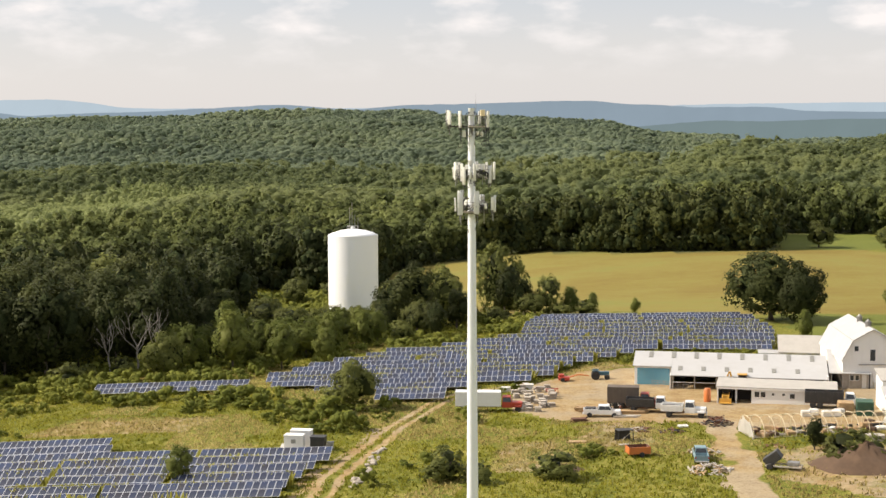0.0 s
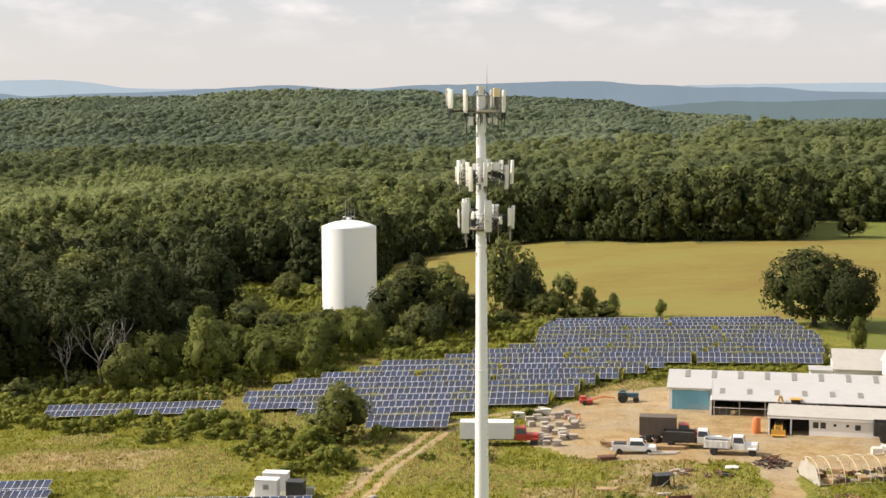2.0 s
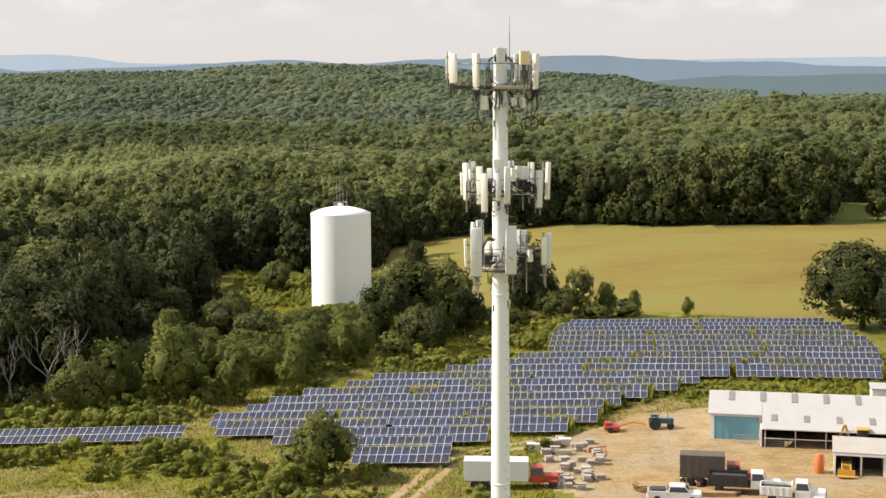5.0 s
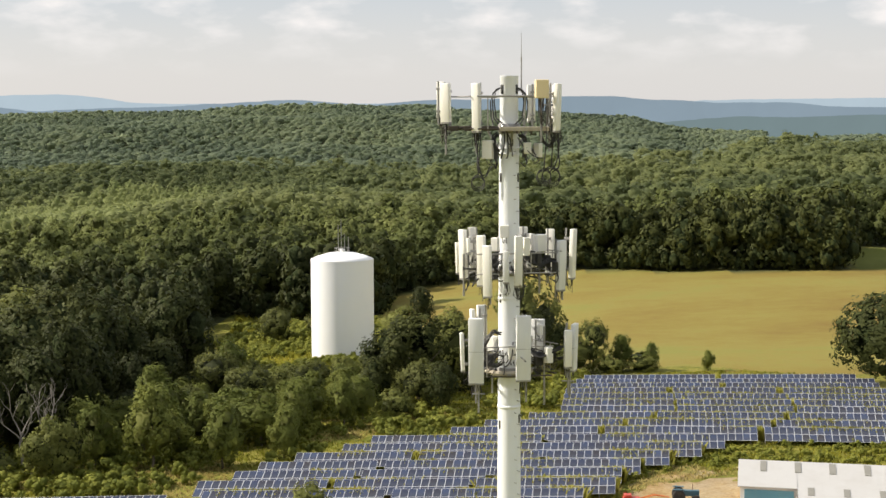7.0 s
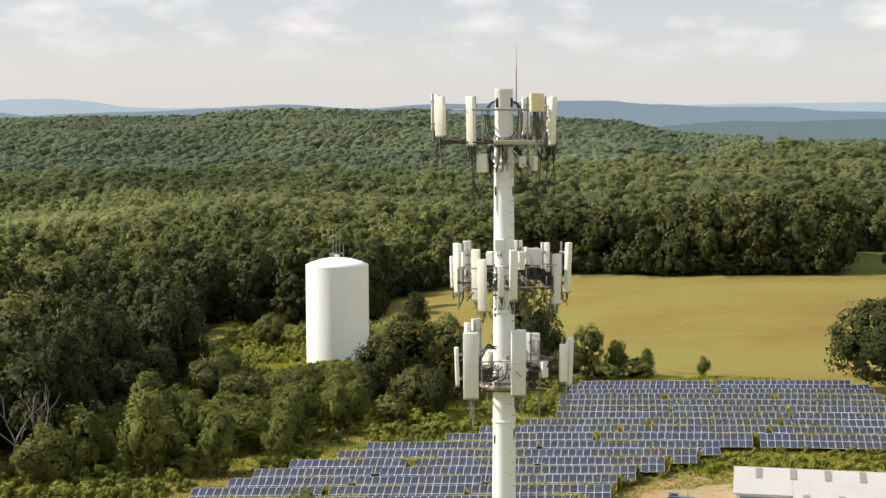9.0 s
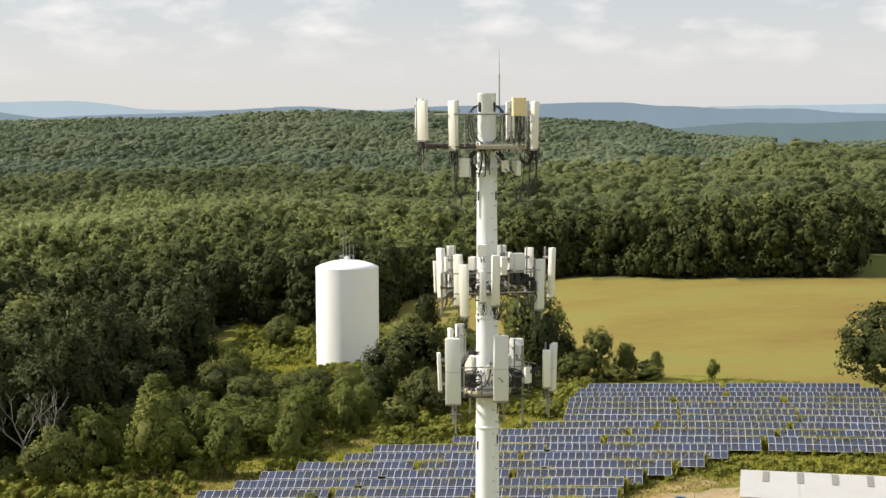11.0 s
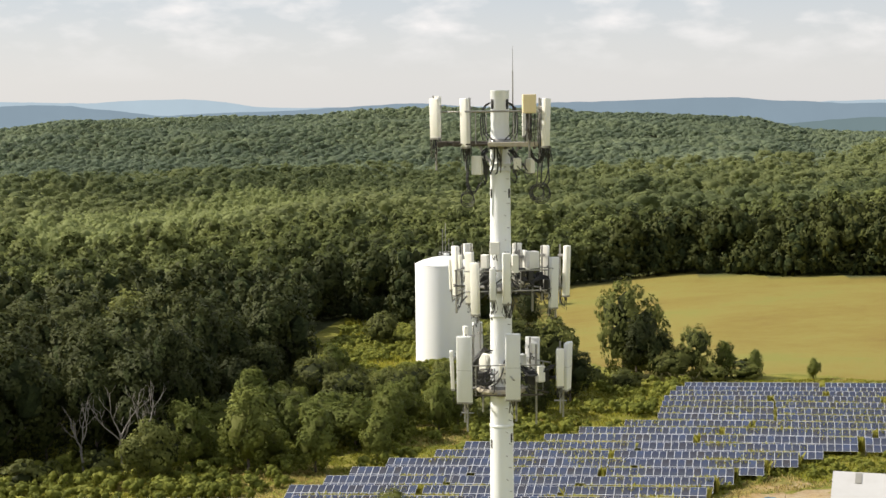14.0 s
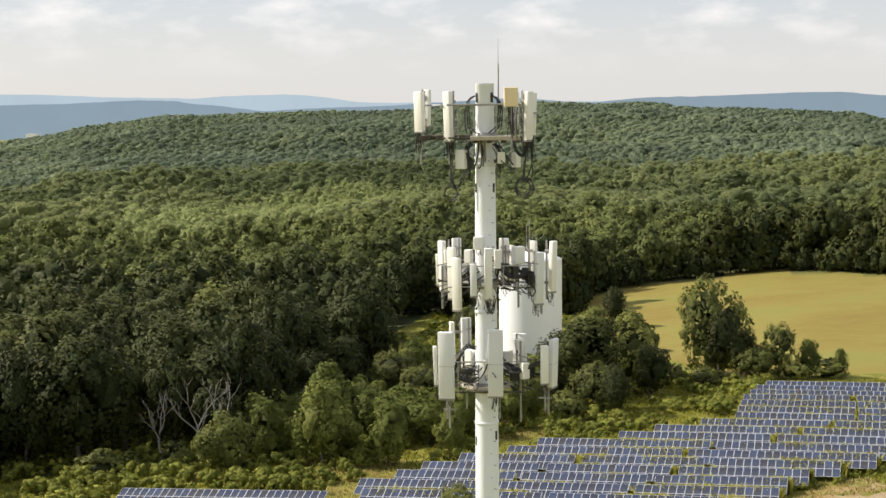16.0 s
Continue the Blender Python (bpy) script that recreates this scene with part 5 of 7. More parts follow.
def sweep(pts, n=10):
    """A smooth run through a few points."""
    out = []
    P = [Vector(p) for p in pts]
    P = [P[0] * 2 - P[1]] + P + [P[-1] * 2 - P[-2]]
    for i in range(1, len(P) - 2):
        for j in range(n):
            t = j / n
            out.append(0.5 * ((2 * P[i]) + (P[i + 1] - P[i - 1]) * t + (2 * P[i - 1] - 5 * P[i] + 4 * P[i + 1] - P[i + 2]) * t * t + (3 * P[i] - P[i - 1] - 3 * P[i + 1] + P[i + 2]) * t ** 3))
    return out + [P[-2]]


# heavy coax arcs between the pole and the antennas: (across, away, mark) along each run
rr = random.Random(8)
for run, count, rad in (
    ([(-0.30, -0.42, 616), (-0.52, -0.6, 614), (-0.78, -0.7, 632), (-0.95, -0.8, 662)], 6, 0.024),
    ([(0.40, -0.2, 610), (0.62, -0.4, 640), (0.98, -0.5, 656), (1.35, -0.4, 650), (1.75, -0.3, 640)], 6, 0.024),
    ([(0.40, 0.2, 635), (0.9, 0.3, 650), (1.5, 0.2, 662), (1.95, 0.1, 655)], 6, 0.022),
    ([(0.42, -0.2, 470), (0.7, -0.3, 486), (1.05, -0.2, 492), (1.35, 0.0, 484), (1.62, 0.1, 492)], 8, 0.026),
    ([(0.3, -0.3, 462), (0.55, -0.2, 472), (0.9, 0.1, 478), (1.25, 0.2, 488)], 5, 0.026),
    ([(-0.36, -0.2, 470), (-0.6, -0.4, 488), (-0.85, -0.5, 498), (-1.1, -0.3, 486)], 6, 0.022),
    ([(-0.2, -0.6, 668), (-0.5, -0.8, 676), (-0.85, -0.8, 668)], 4, 0.022),
    ([(0.2, -0.85, 500), (0.25, -1.1, 540), (0.38, -1.15, 556), (0.48, -1.15, 530)], 6, 0.013),
    ([(1.50, -0.7, 258), (1.45, -0.75, 275), (1.25, -0.75, 282), (1.02, -0.65, 270), (0.95, -0.5, 255)], 4, 0.024),
    ([(1.60, -0.7, 262), (1.62, -0.7, 290), (1.58, -0.7, 318), (1.35, -0.7, 332)], 2, 0.02),
    ([(-1.03, -0.55, 262), (-1.05, -0.55, 300), (-1.0, -0.6, 325), (-0.75, -0.6, 338), (-0.6, -0.6, 318)], 3, 0.016),
    ([(-0.36, -0.3, 262), (-0.5, -0.45, 272), (-0.45, -0.5, 288), (-0.35, -0.45, 296)], 7, 0.026),
    ([(0.36, -0.3, 262), (0.5, -0.45, 270), (0.55, -0.45, 286), (0.4, -0.45, 296)], 5, 0.022),
):
    for i in range(count):
        pts = []
        for x, y, row in run:
            z = level(row, y)
            pts.append(plan(x * (1 + y / 47.75) + rr.uniform(-.06, .06), y + rr.uniform(-.08, .08), z + rr.uniform(-.07, .07)))
        bm = B()
        tube(bm, sweep(pts, 5), rad * rr.uniform(0.8, 1.15), 5)
        part("coax_cable", bm, "cable", tower, "black coaxial cable")
# thin tails that hang below the top antennas, and the cable bundle under the yellowed box
for x, y, row, n, drop in ((-2.05, -0.30, 240, 10, 0.75), (-1.05, -0.6, 256, 8, 0.5), (1.54, -0.9, 256, 6, 0.5), (1.06, -1.2, 198, 12, 1.0), (1.25, -1.0, 200, 8, 0.95)):
    for i in range(n):
        z = level(row, y)
        x0 = x + rr.uniform(-.15, .15)
        bm = B()
        tube(bm, sweep([plan(x0, y, z), plan(x0 + rr.uniform(-.05, .05), y + rr.uniform(-.1, .1), z - drop * 0.5), plan(x0 + rr.uniform(-.08, .08), y + rr.uniform(-.1, .1), z - drop * rr.uniform(0.7, 1.1))], 3), 0.011, 5)
        part("cable_tail", bm, "mount_dark" if i % 2 else "cable", tower, "thin hanging cable")
for x, y, row0, row1, cross in ((-0.98, -1.2, 706, 757, 724), (0.56, -0.95, 700, 716, 0), (-0.55, -0.5, 690, 722, 0), (1.93, -0.3, 682, 722, 700)):
    bm = B()
    tube(bm, [plan(x, y, level(row0, y)), plan(x, y, level(row1, y))], 0.03, 8)
    part("antenna_pipe", bm, "galv", tower, "galvanised antenna pipe")
    if cross:
        bm = B()
        tube(bm, [plan(x - 0.2, y, level(cross, y)), plan(x + 0.2, y, level(cross, y))], 0.025, 6)
        part("cross_bar", bm, "galv", tower)

# loose coax runs and coils
r = random.Random(3)
for z, spread, count in ((43.2, 1.1, 9), (39.0, 1.9, 34), (36.2, 1.8, 34)):
    for i in range(count):
        a, l = r.uniform(0, 6.28), r.uniform(0.7, spread)
        p0 = Vector((0.36 * math.cos(a), 0.36 * math.sin(a), z + r.uniform(-0.1, 0.6)))
        p3 = Vector((l * math.cos(a + r.uniform(-.5, .5)), l * math.sin(a + r.uniform(-.5, .5)), z + r.uniform(-0.45, 0.25)))
        mid = (p0 + p3) / 2 + Vector((r.uniform(-.15, .15), r.uniform(-.15, .15), r.uniform(-0.55, 0.25)))
        pts = [p0 * (1 - t) ** 2 + mid * 2 * t * (1 - t) + p3 * t * t for t in [j / 8 for j in range(9)]]
        bm = B()
        tube(bm, pts, r.uniform(0.012, 0.026), 5)
        part("coax_cable", bm, "cable", tower, "black coaxial cable")
for x, y, z, rad in ((-1.0, -0.6, 42.05, 0.20), (1.35, -0.7, 42.25, 0.27), (1.15, 0.4, 42.2, 0.22)):
    for i in range(3):
        bm = B()
        c = plan(x, y, z)
        tube(bm, [c + Vector((rad * (1 + 0.06 * i) * math.cos(t), 0.05 * i, rad * (1 + 0.05 * i) * math.sin(t) - 0.05 * i)) for t in [2 * math.pi * j / 20 for j in range(21)]], 0.014, 5)
        part("cable_coil", bm, "cable", tower, "black coiled cable")
    bm = B()
    c = plan(x, y, z + rad)
    tube(bm, [c, c + Vector((0.05, 0, 0.7)), c + Vector((0.1, 0.1, 1.4))], 0.02, 5)
    part("coax_cable", bm, "cable", tower, "black coaxial cable")
for s in (-1, 1):
    for i in range(3):
        bm = B()
        tube(bm, [plan(0.28 * s, -0.2, 45.05), plan((0.42 + 0.05 * i) * s, -0.25, 45.0 - 0.06 * i), plan((0.48 + 0.06 * i) * s, -0.22, 44.6), plan((0.42 + 0.08 * i) * s, -0.3, 44.1), plan((0.2 + 0.15 * i) * s, -0.45, 43.88)], 0.022, 6)
        part("coax_cable", bm, "cable", tower, "black coaxial cable")
whip = thing("whip_antenna", Matrix.Translation(plan(0.40, 0.23, 44.9)), "thin grey whip antenna on the monopole's top", "antenna")
bm = B()
tube(bm, [(0, 0, 0), (0, 0, 1.15)], 0.022, 8)
part("mast", bm, "galv", whip)
bm = B()
tube(bm, [(0, 0, 1.15), (0, 0, 1.95)], 0.012, 6, 0.004)
part("tip", bm, "galv", whip)
bm = B()
box(bm, -0.3, 0.03, -0.03, 0.03, 0.05, 0.11, 0.01)
part("bracket", bm, "galv", whip)
for x, y, z0, z1 in ((-1.06, -1.15, 34.9, 36.0), (0.55, -0.85, 34.9, 35.9), (1.15, -0.3, 34.7, 37.3), (2.0, 0.0, 34.9, 36.4), (-1.5, 0.4, 38.2, 39.6), (1.75, 0.25, 38.1, 39.9), (1.0, 0.3, 38.3, 40.2), (1.02, -1.1, 43.3, 45.0), (1.3, -0.3, 43.0, 45.1), (-1.05, -0.45, 42.9, 44.8), (-2.05, -0.1, 42.9, 44.8)):
    bm = B()
    p = plan(x, y)
    tube(bm, [(p.x, p.y, z0), (p.x, p.y, z1)], 0.035, 8)
    part("antenna_pipe", bm, "galv", tower, "galvanised antenna pipe")

# ---- water tank ----
TX, TY = -27.2, 297.0
tz = float(height(TX, TY)) - 0.3
TR, TH = 7.4, 10.9 - tz
tank = thing("water_tank", pose(TX, TY, tz), "tall white cylindrical water tank with a shallow domed roof", "water tank")
bm = B()
lathe(bm, [(TR, 0), (TR, TH)], 96)
part("shell", bm, "tank", tank)
bm = B()
lathe(bm, [(TR + 0.05, TH - 0.02), (TR + 0.07, TH + 0.05), (TR * 0.8, TH + 0.75), (TR * 0.5, TH + 1.4), (TR * 0.2, TH + 1.75), (0.3, TH + 1.85)], 96)
part("roof", bm, "tank", tank)
for z in (TH * 0.17, TH * 0.33, TH * 0.5, TH * 0.67, TH * 0.83):
    bm = B()
    lathe(bm, [(TR + 0.002, z - 0.03), (TR + 0.012, z), (TR + 0.002, z + 0.03)], 96)
    part("weld_seam", bm, "tank", tank)
bm = B()
lathe(bm, [(0.7, TH + 1.6), (0.7, TH + 2.25), (0.9, TH + 2.3), (0.2, TH + 2.6)], 20)
part("vent", bm, "tank", tank)
for i in range(10):
    a = 2 * math.pi * i / 10
    bm = B()
    tube(bm, [(1.7 * math.cos(a), 1.7 * math.sin(a), TH + 1.55), (1.7 * math.cos(a), 1.7 * math.sin(a), TH + 2.75)], 0.05, 6)
    part("rail_post", bm, "galv", tank)
bm = B()
tube(bm, [(1.7 * math.cos(2 * math.pi * i / 20), 1.7 * math.sin(2 * math.pi * i / 20), TH + 2.7) for i in range(21)], 0.05, 6)
part("rail", bm, "galv", tank)
for x, h in ((-0.9, 6.6), (-0.2, 8.0), (0.6, 4.4), (1.5, 3.6)):
    bm = B()
    tube(bm, [(x, 0.2, TH + 1.6), (x, 0.2, TH + 1.6 + h)], 0.085, 6)
    part("whip_mast", bm, "galv", tank, "thin grey whip mast")

# ---- solar arrays ----
MOD_W, MOD_H, TILT = 1.04, 1.68, 24.0


def module_mesh():
    """A framed module lying in its own plane, x across and y up the slope."""
    bm = B()
    w, h, f, t = MOD_W / 2 - 0.012, MOD_H / 2 - 0.012, 0.034, 0.04
    o = [(-w, -h), (w, -h), (w, h), (-w, h)]
    i = [(-w + f, -h + f), (w - f, -h + f), (w - f, h - f), (-w + f, h - f)]
    top = [bm.verts.new((x, y, t)) for x, y in o]
    inn = [bm.verts.new((x, y, t)) for x, y in i]
    sunk = [bm.verts.new((x, y, t - 0.008)) for x, y in i]
    bot = [bm.verts.new((x, y, 0)) for x, y in o]
    for j in range(4):
        n = (j + 1) % 4
        bm.faces.new((top[j], top[n], inn[n], inn[j]))
        bm.faces.new((inn[j], inn[n], sunk[n], sunk[j]))
        bm.faces.new((bot[j], bot[n], top[n], top[j]))
    g = bm.faces.new(sunk)
    g.material_index = 1
    bm.faces.new(bot[::-1])
    me = bpy.data.meshes.new("module")
    bm.to_mesh(me)
    bm.free()
    me.materials.append(M["alu"])
    me.materials.append(M["cells"])
    return me


MODULE = module_mesh()


def solar_table(length, where):
    """One row of modules, two high, on posts, along x; y is its lower edge."""
    n = max(1, int(length / MOD_W))
    ob = thing("solar_row", pose(0, 0, 0), "long tilted row of blue solar panels " + where, "solar panels", "solar panel rows")
    c, s = math.cos(radians(TILT)), math.sin(radians(TILT))
    for i in range(n):
        for j in range(2):
            m = new("module", MODULE)
            m.parent = ob
            u = MOD_H * (j + 0.5) + 0.01
            m.matrix_local = pose((i + 0.5) * MOD_W, u * c, u * s, TILT, 0, 0)
    L = n * MOD_W
    for u in (0.5, 1.5, 2.2, 3.0):
        bm = B()
        box(bm, 0, L, -0.03, 0.03, -0.08, -0.01, 0, pose(0, u * c, u * s, TILT, 0, 0))
        part("rail", bm, "alu", ob)
    for i in range(0, n + 1, 5):
        for u in (0.7, 2.7):
            bm = B()
            tube(bm, [(min(i * MOD_W, L - 0.1) + 0.05, u * c, -1.6), (min(i * MOD_W, L - 0.1) + 0.05, u * c, u * s - 0.05)], 0.05, 5)
            part("post", bm, "galv", ob)
    return ob

ARRAY = radians(-9.0)


def on_array(u, v):
    return u * math.cos(ARRAY) - v * math.sin(ARRAY), u * math.sin(ARRAY) + v * math.cos(ARRAY)


def array_row(u0, u1, v, where):
    """A row in the arrays' own bearing, built in tables that follow the ground."""
    n = max(1, round((u1 - u0) / 21))
    step = (u1 - u0) / n
    for i in range(n):
        (xa, ya), (xb, yb) = on_array(u0 + i * step, v), on_array(u0 + (i + 1) * step - 0.15, v)
        za, zb = float(height(xa, ya)), float(height(xb, yb))
        L = math.hypot(xb - xa, yb - ya)
        ob = solar_table(L, where)
        ob.matrix_world = pose(xa, ya, za + 0.7, 0, 0, -9.0) @ pose(0, 0, 0, 0, -math.degrees(math.atan2(zb - za, L)), 0)


v = 112.0
while v < 211:
    array_row(float(np.interp(v, *LEFT)), float(np.interp(v, *RIGHT)), v, "above the farmyard meadow")
    v += 5.1
array_row(-89, -58.5, 125.5, "along the wood's edge")
for v, u0, u1 in LOWER_ROWS:
    array_row(u0, u1, v, "in the lower meadow")

# inverter boxes beside the lower array
for x, y, w, d, h, mat, lab in ((-24.6, 81.2, 2.9, 1.6, 2.5, "white_wood", "white inverter cabinet on a concrete pad"), (-23.8, 84.0, 3.2, 1.6, 2.6, "white_wood", "white inverter cabinet on a concrete pad"), (-21.0, 80.9, 2.2, 1.7, 2.1, "car_black", "black transformer box on a concrete pad"), (-19.2, 80.9, 0.9, 0.7, 1.1, "galv", "small grey meter box on a concrete pad")):
    ob = thing("electrical_cabinet", pose(x, y, float(height(x, y)) + 0.05, 0, 0, -9), lab, "electrical cabinet")
    bm = B()
    box(bm, -w / 2, w / 2, -d / 2, d / 2, 0, h, 0.06)
    part("body", bm, mat, ob)
    bm = B()
    box(bm, -w / 2 - 0.06, w / 2 + 0.06, -d / 2 - 0.06, d / 2 + 0.06, h + 0.001, h + 0.10, 0.03)
    part("lid", bm, mat, ob)
    for i in (-1, 1):
        bm = B()
        box(bm, -w * 0.22, w * 0.22, -d / 2 - 0.03, -d / 2 - 0.002, 0.15, h - 0.15, 0.01, pose(i * w * 0.24, 0, 0))
        part("door", bm, mat, ob)
    if w > 2.5:
        bm = B()
        box(bm, -0.35, 0.35, -d / 2 - 0.12, -d / 2 - 0.032, h * 0.55, h * 0.8, 0.02)
        part("vent_hood", bm, "galv", ob, "grey vent hood")
bm = B()
box(bm, -27, -18, 79, 85.6, float(height(-22, 82)) - 0.6, float(height(-22, 82)) + 0.16, 0.05)
pad = thing("concrete_pad", pose(0, 0, 0), "pale concrete equipment pad in the meadow", "pad")
part("slab", bm, "concrete", pad)

# ---- the farm ----
FX, FY, FB = 32.4, 123.0, -12.0


def farm(a, b):
    t = radians(FB)
    return FX + a * math.cos(t) - b * math.sin(t), FY + a * math.sin(t) + b * math.cos(t)


def farm_pose(a, b, spin=0.0, lift=0.0):
    x, y = farm(a, b)
    return pose(x, y, float(height(x, y)) + lift, 0, 0, FB + spin)


def window(parent, x, y, z, w, h, name="window"):
    """A framed pane in a south wall."""
    bm = B()
    box(bm, x - w / 2, x + w / 2, y - 0.05, y + 0.02, z, z + h, 0)
    o = part(name, bm, "white_wood", parent, "white framed window")
    bm = B()
    box(bm, x - w / 2 + 0.07, x + w / 2 - 0.07, y - 0.065, y - 0.051, z + 0.07, z + h - 0.07, 0)
    p = part("pane", bm, "glass", o, "dark glass pane")
    return o


def roof_slab(parent, x0, x1, pts, mat, thick=0.12, name="roof", label=""):
    """A roof plane from the eave to the ridge, (y, z) pairs, with ribs where it is metal."""
    (ya, za), (yb, zb) = pts
    bm = B()
    prism(bm, [(ya, za), (yb, zb), (yb, zb + thick), (ya, za + thick)], x0, x1)
    o = part(name, bm, mat, parent, label)
    if mat == "roof_metal":
        n = int((x1 - x0) / 0.9)
        bm = B()
        for i in range(n + 1):
            x = x0 + 0.05 + i * (x1 - x0 - 0.15) / n
            prism(bm, [(ya, za + thick + 0.002), (yb, zb + thick + 0.002), (yb, zb + thick + 0.010), (ya, za + thick + 0.010)], x, x + 0.03)
        part("standing_seams", bm, mat, o)
    return o


# long cattle barn with an open south side
barn = thing("cattle_barn", farm_pose(0, 0), "long white cattle barn with metal roof and open front", "barn")
L, LEAN = 33.5, -4.2
roof_slab(barn, 6.6, L, ((LEAN, 2.45), (6.5, 4.95)), "roof_metal", label="white metal roof with skylight sheets")
roof_slab(barn, -0.3, 6.597, ((-0.5, 3.35), (6.5, 4.95)), "roof_metal", label="white metal roof")
roof_slab(barn, -0.3, L, ((14.0, 3.1), (6.503, 4.95)), "roof_metal", label="white metal roof")
for i in range(8):
    for b0, b1, off in ((3.5, 6.15, 0.0), (-2.0, -0.2, 1.4)):
        x = 2.3 + i * 4.05 + off
        if x > L - 1.5 or (x < 7 and b0 < 0):
            continue
        slope = (4.95 - 2.45) / (6.5 - LEAN)
        if x < 6.6:
            slope = (4.95 - 3.35) / 7.0
        bm = B()
        z0, z1 = 4.95 - (6.5 - b0) * slope + 0.19, 4.95 - (6.5 - b1) * slope + 0.19
        prism(bm, [(b0, z0 - 0.05), (b1, z1 - 0.05), (b1, z1), (b0, z0)], x, x + 0.75)
        part("skylight", bm, "skylight", barn, "dirty translucent skylight sheet")
for x0, x1, y0, y1, z1, mat, nm in ((0, 0.25, 0, 13.5, 3.3, "white_wood", "end_wall"), (L - 0.25, L, -3.8, 13.5, 3.0, "white_wood", "end_wall"), (0.25, L - 0.25, 13.2, 13.5, 3.1, "white_wood", "back_wall"), (0.25, 6.6, 0.0, 0.22, 3.25, "white_wood", "front_wall"), (6.4, 6.6, -3.9, -0.05, 2.4, "white_wood", "side_wall")):
    bm = B()
    box(bm, x0, x1, y0, y1, -0.5, z1, 0)
    part(nm, bm, mat, barn, "white board wall")
bm = B()
prism(bm, [(0, 3.3), (13.5, 3.2), (6.5, 4.93)], 0.02, 0.24)
part("gable", bm, "white_wood", barn, "white gable boards")
bm = B()
box(bm, 0.5, 6.2, -0.10, -0.012, 0.05, 3.0, 0.01)
d = part("sliding_door", bm, "blue", barn, "faded blue sheet door")
for i in range(7):
    bm = B()
    box(bm, 0.55 + i * 0.92, 0.60 + i * 0.92, -0.13, -0.102, 0.08, 2.95, 0)
    part("rib", bm, "blue", d)
for i in range(8):
    bm = B()
    x = 6.9 + i * 3.75
    box(bm, x, x + 0.16, -3.95, -3.79, -0.4, 2.46, 0.01)
    part("post", bm, "timber_grey", barn, "grey timber post")
bm = B()
box(bm, 6.8, L - 0.3, -3.9, -3.8, 1.22, 1.34, 0.02)
part("feed_rail", bm, "white_wood", barn, "pale feed rail")
# near-black wall: the barn's inner shade put into its colour
bm = B()
box(bm, 6.7, L - 0.4, 5.0, 5.2, -0.4, 2.9, 0)
part("inner_wall", bm, "dark", barn, "inner wall coloured as the barn's shaded inside")

# lean-to between barn and gambrel barn
lean = thing("lean_to", farm_pose(33.7, 0), "white lean-to shed joined to the gambrel barn", "shed")
roof_slab(lean, 0, 7.0, ((-1.2, 2.7), (9.0, 5.3)), "roof_metal", label="white metal roof")
for x, y in ((2.0, 1.0), (3.6, 0.9), (2.2, 4.6)):
    s = 2.6 / 10.2
    bm = B()
    z0, z1 = 2.7 + (y + 1.2) * s + 0.19, 2.7 + (y + 2.6) * s + 0.19
    prism(bm, [(y, z0 - 0.05), (y + 1.4, z1 - 0.05), (y + 1.4, z1), (y, z0)], x, x + 0.9)
    part("skylight", bm, "skylight", lean, "dirty translucent skylight sheet")
for x0, x1, y0, y1 in ((0.02, 0.2, -0.8, 8.8), (6.7, 6.9, -0.8, 8.8), (0.2, 6.7, 8.6, 8.8)):
    bm = B()
    box(bm, x0, x1, y0, y1, -0.5, 2.75, 0)
    part("wall", bm, "dark", lean, "wall coloured as the lean-to's shaded inside")
for x in (0.3, 3.3, 6.3):
    bm = B()
    box(bm, x, x + 0.18, -0.95, -0.77, -0.4, 2.7, 0.01)
    part("post", bm, "timber_grey", lean, "grey timber post")

# gambrel barn
gam = thing("gambrel_barn", farm_pose(41.0, -0.2, 8), "white gambrel barn with stone base and hayloft doors", "barn")
W, D, E1, KN, AP = 10.2, 20.0, 5.0, 8.3, 10.2
prof = [(-W / 2, E1), (-W / 2 + 1.7, KN), (0, AP), (W / 2 - 1.7, KN), (W / 2, E1)]


def across(bm, outline, y0, y1):
    a = [bm.verts.new((x, y0, z)) for x, z in outline]
    b = [bm.verts.new((x, y1, z)) for x, z in outline]
    n = len(outline)
    bm.faces.new(a)
    bm.faces.new(b[::-1])
    for i in range(n):
        bm.faces.new((a[i], b[i], b[(i + 1) % n], a[(i + 1) % n]))
    bmesh.ops.recalc_face_normals(bm, faces=bm.faces[:])


for y0 in (0.0, D - 0.25):
    bm = B()
    across(bm, [(-W / 2, 2.6)] + prof + [(W / 2, 2.6)], y0, y0 + 0.25)
    part("gable_wall", bm, "white_wood", gam, "white board gable")
for i in range(4):
    (xa, za), (xb, zb) = prof[i], prof[i + 1]
    bm = B()
    n = Vector((-(zb - za), 0, xb - xa)).normalized() * 0.14
    if n.z < 0:
        n = -n
    ext = 0.35 if i in (0, 3) else 0.0
    if i == 0:
        xa, za = xa - 0.2, za - 0.35
    if i == 3:
        xb, zb = xb + 0.2, zb - 0.35
    across(bm, [(xa, za + 0.01), (xb, zb + 0.01), (xb + n.x, zb + n.z), (xa + n.x, za + n.z)], -0.4, D + 0.4)
    part("roof_plane", bm, "roof_metal", gam, "pale weathered roof")
for x0, x1 in ((-W / 2, -W / 2 + 0.25), (W / 2 - 0.25, W / 2)):
    bm = B()
    box(bm, x0, x1, 0.25, D - 0.25, 2.6, E1, 0)
    part("side_wall", bm, "white_wood", gam, "white board wall")
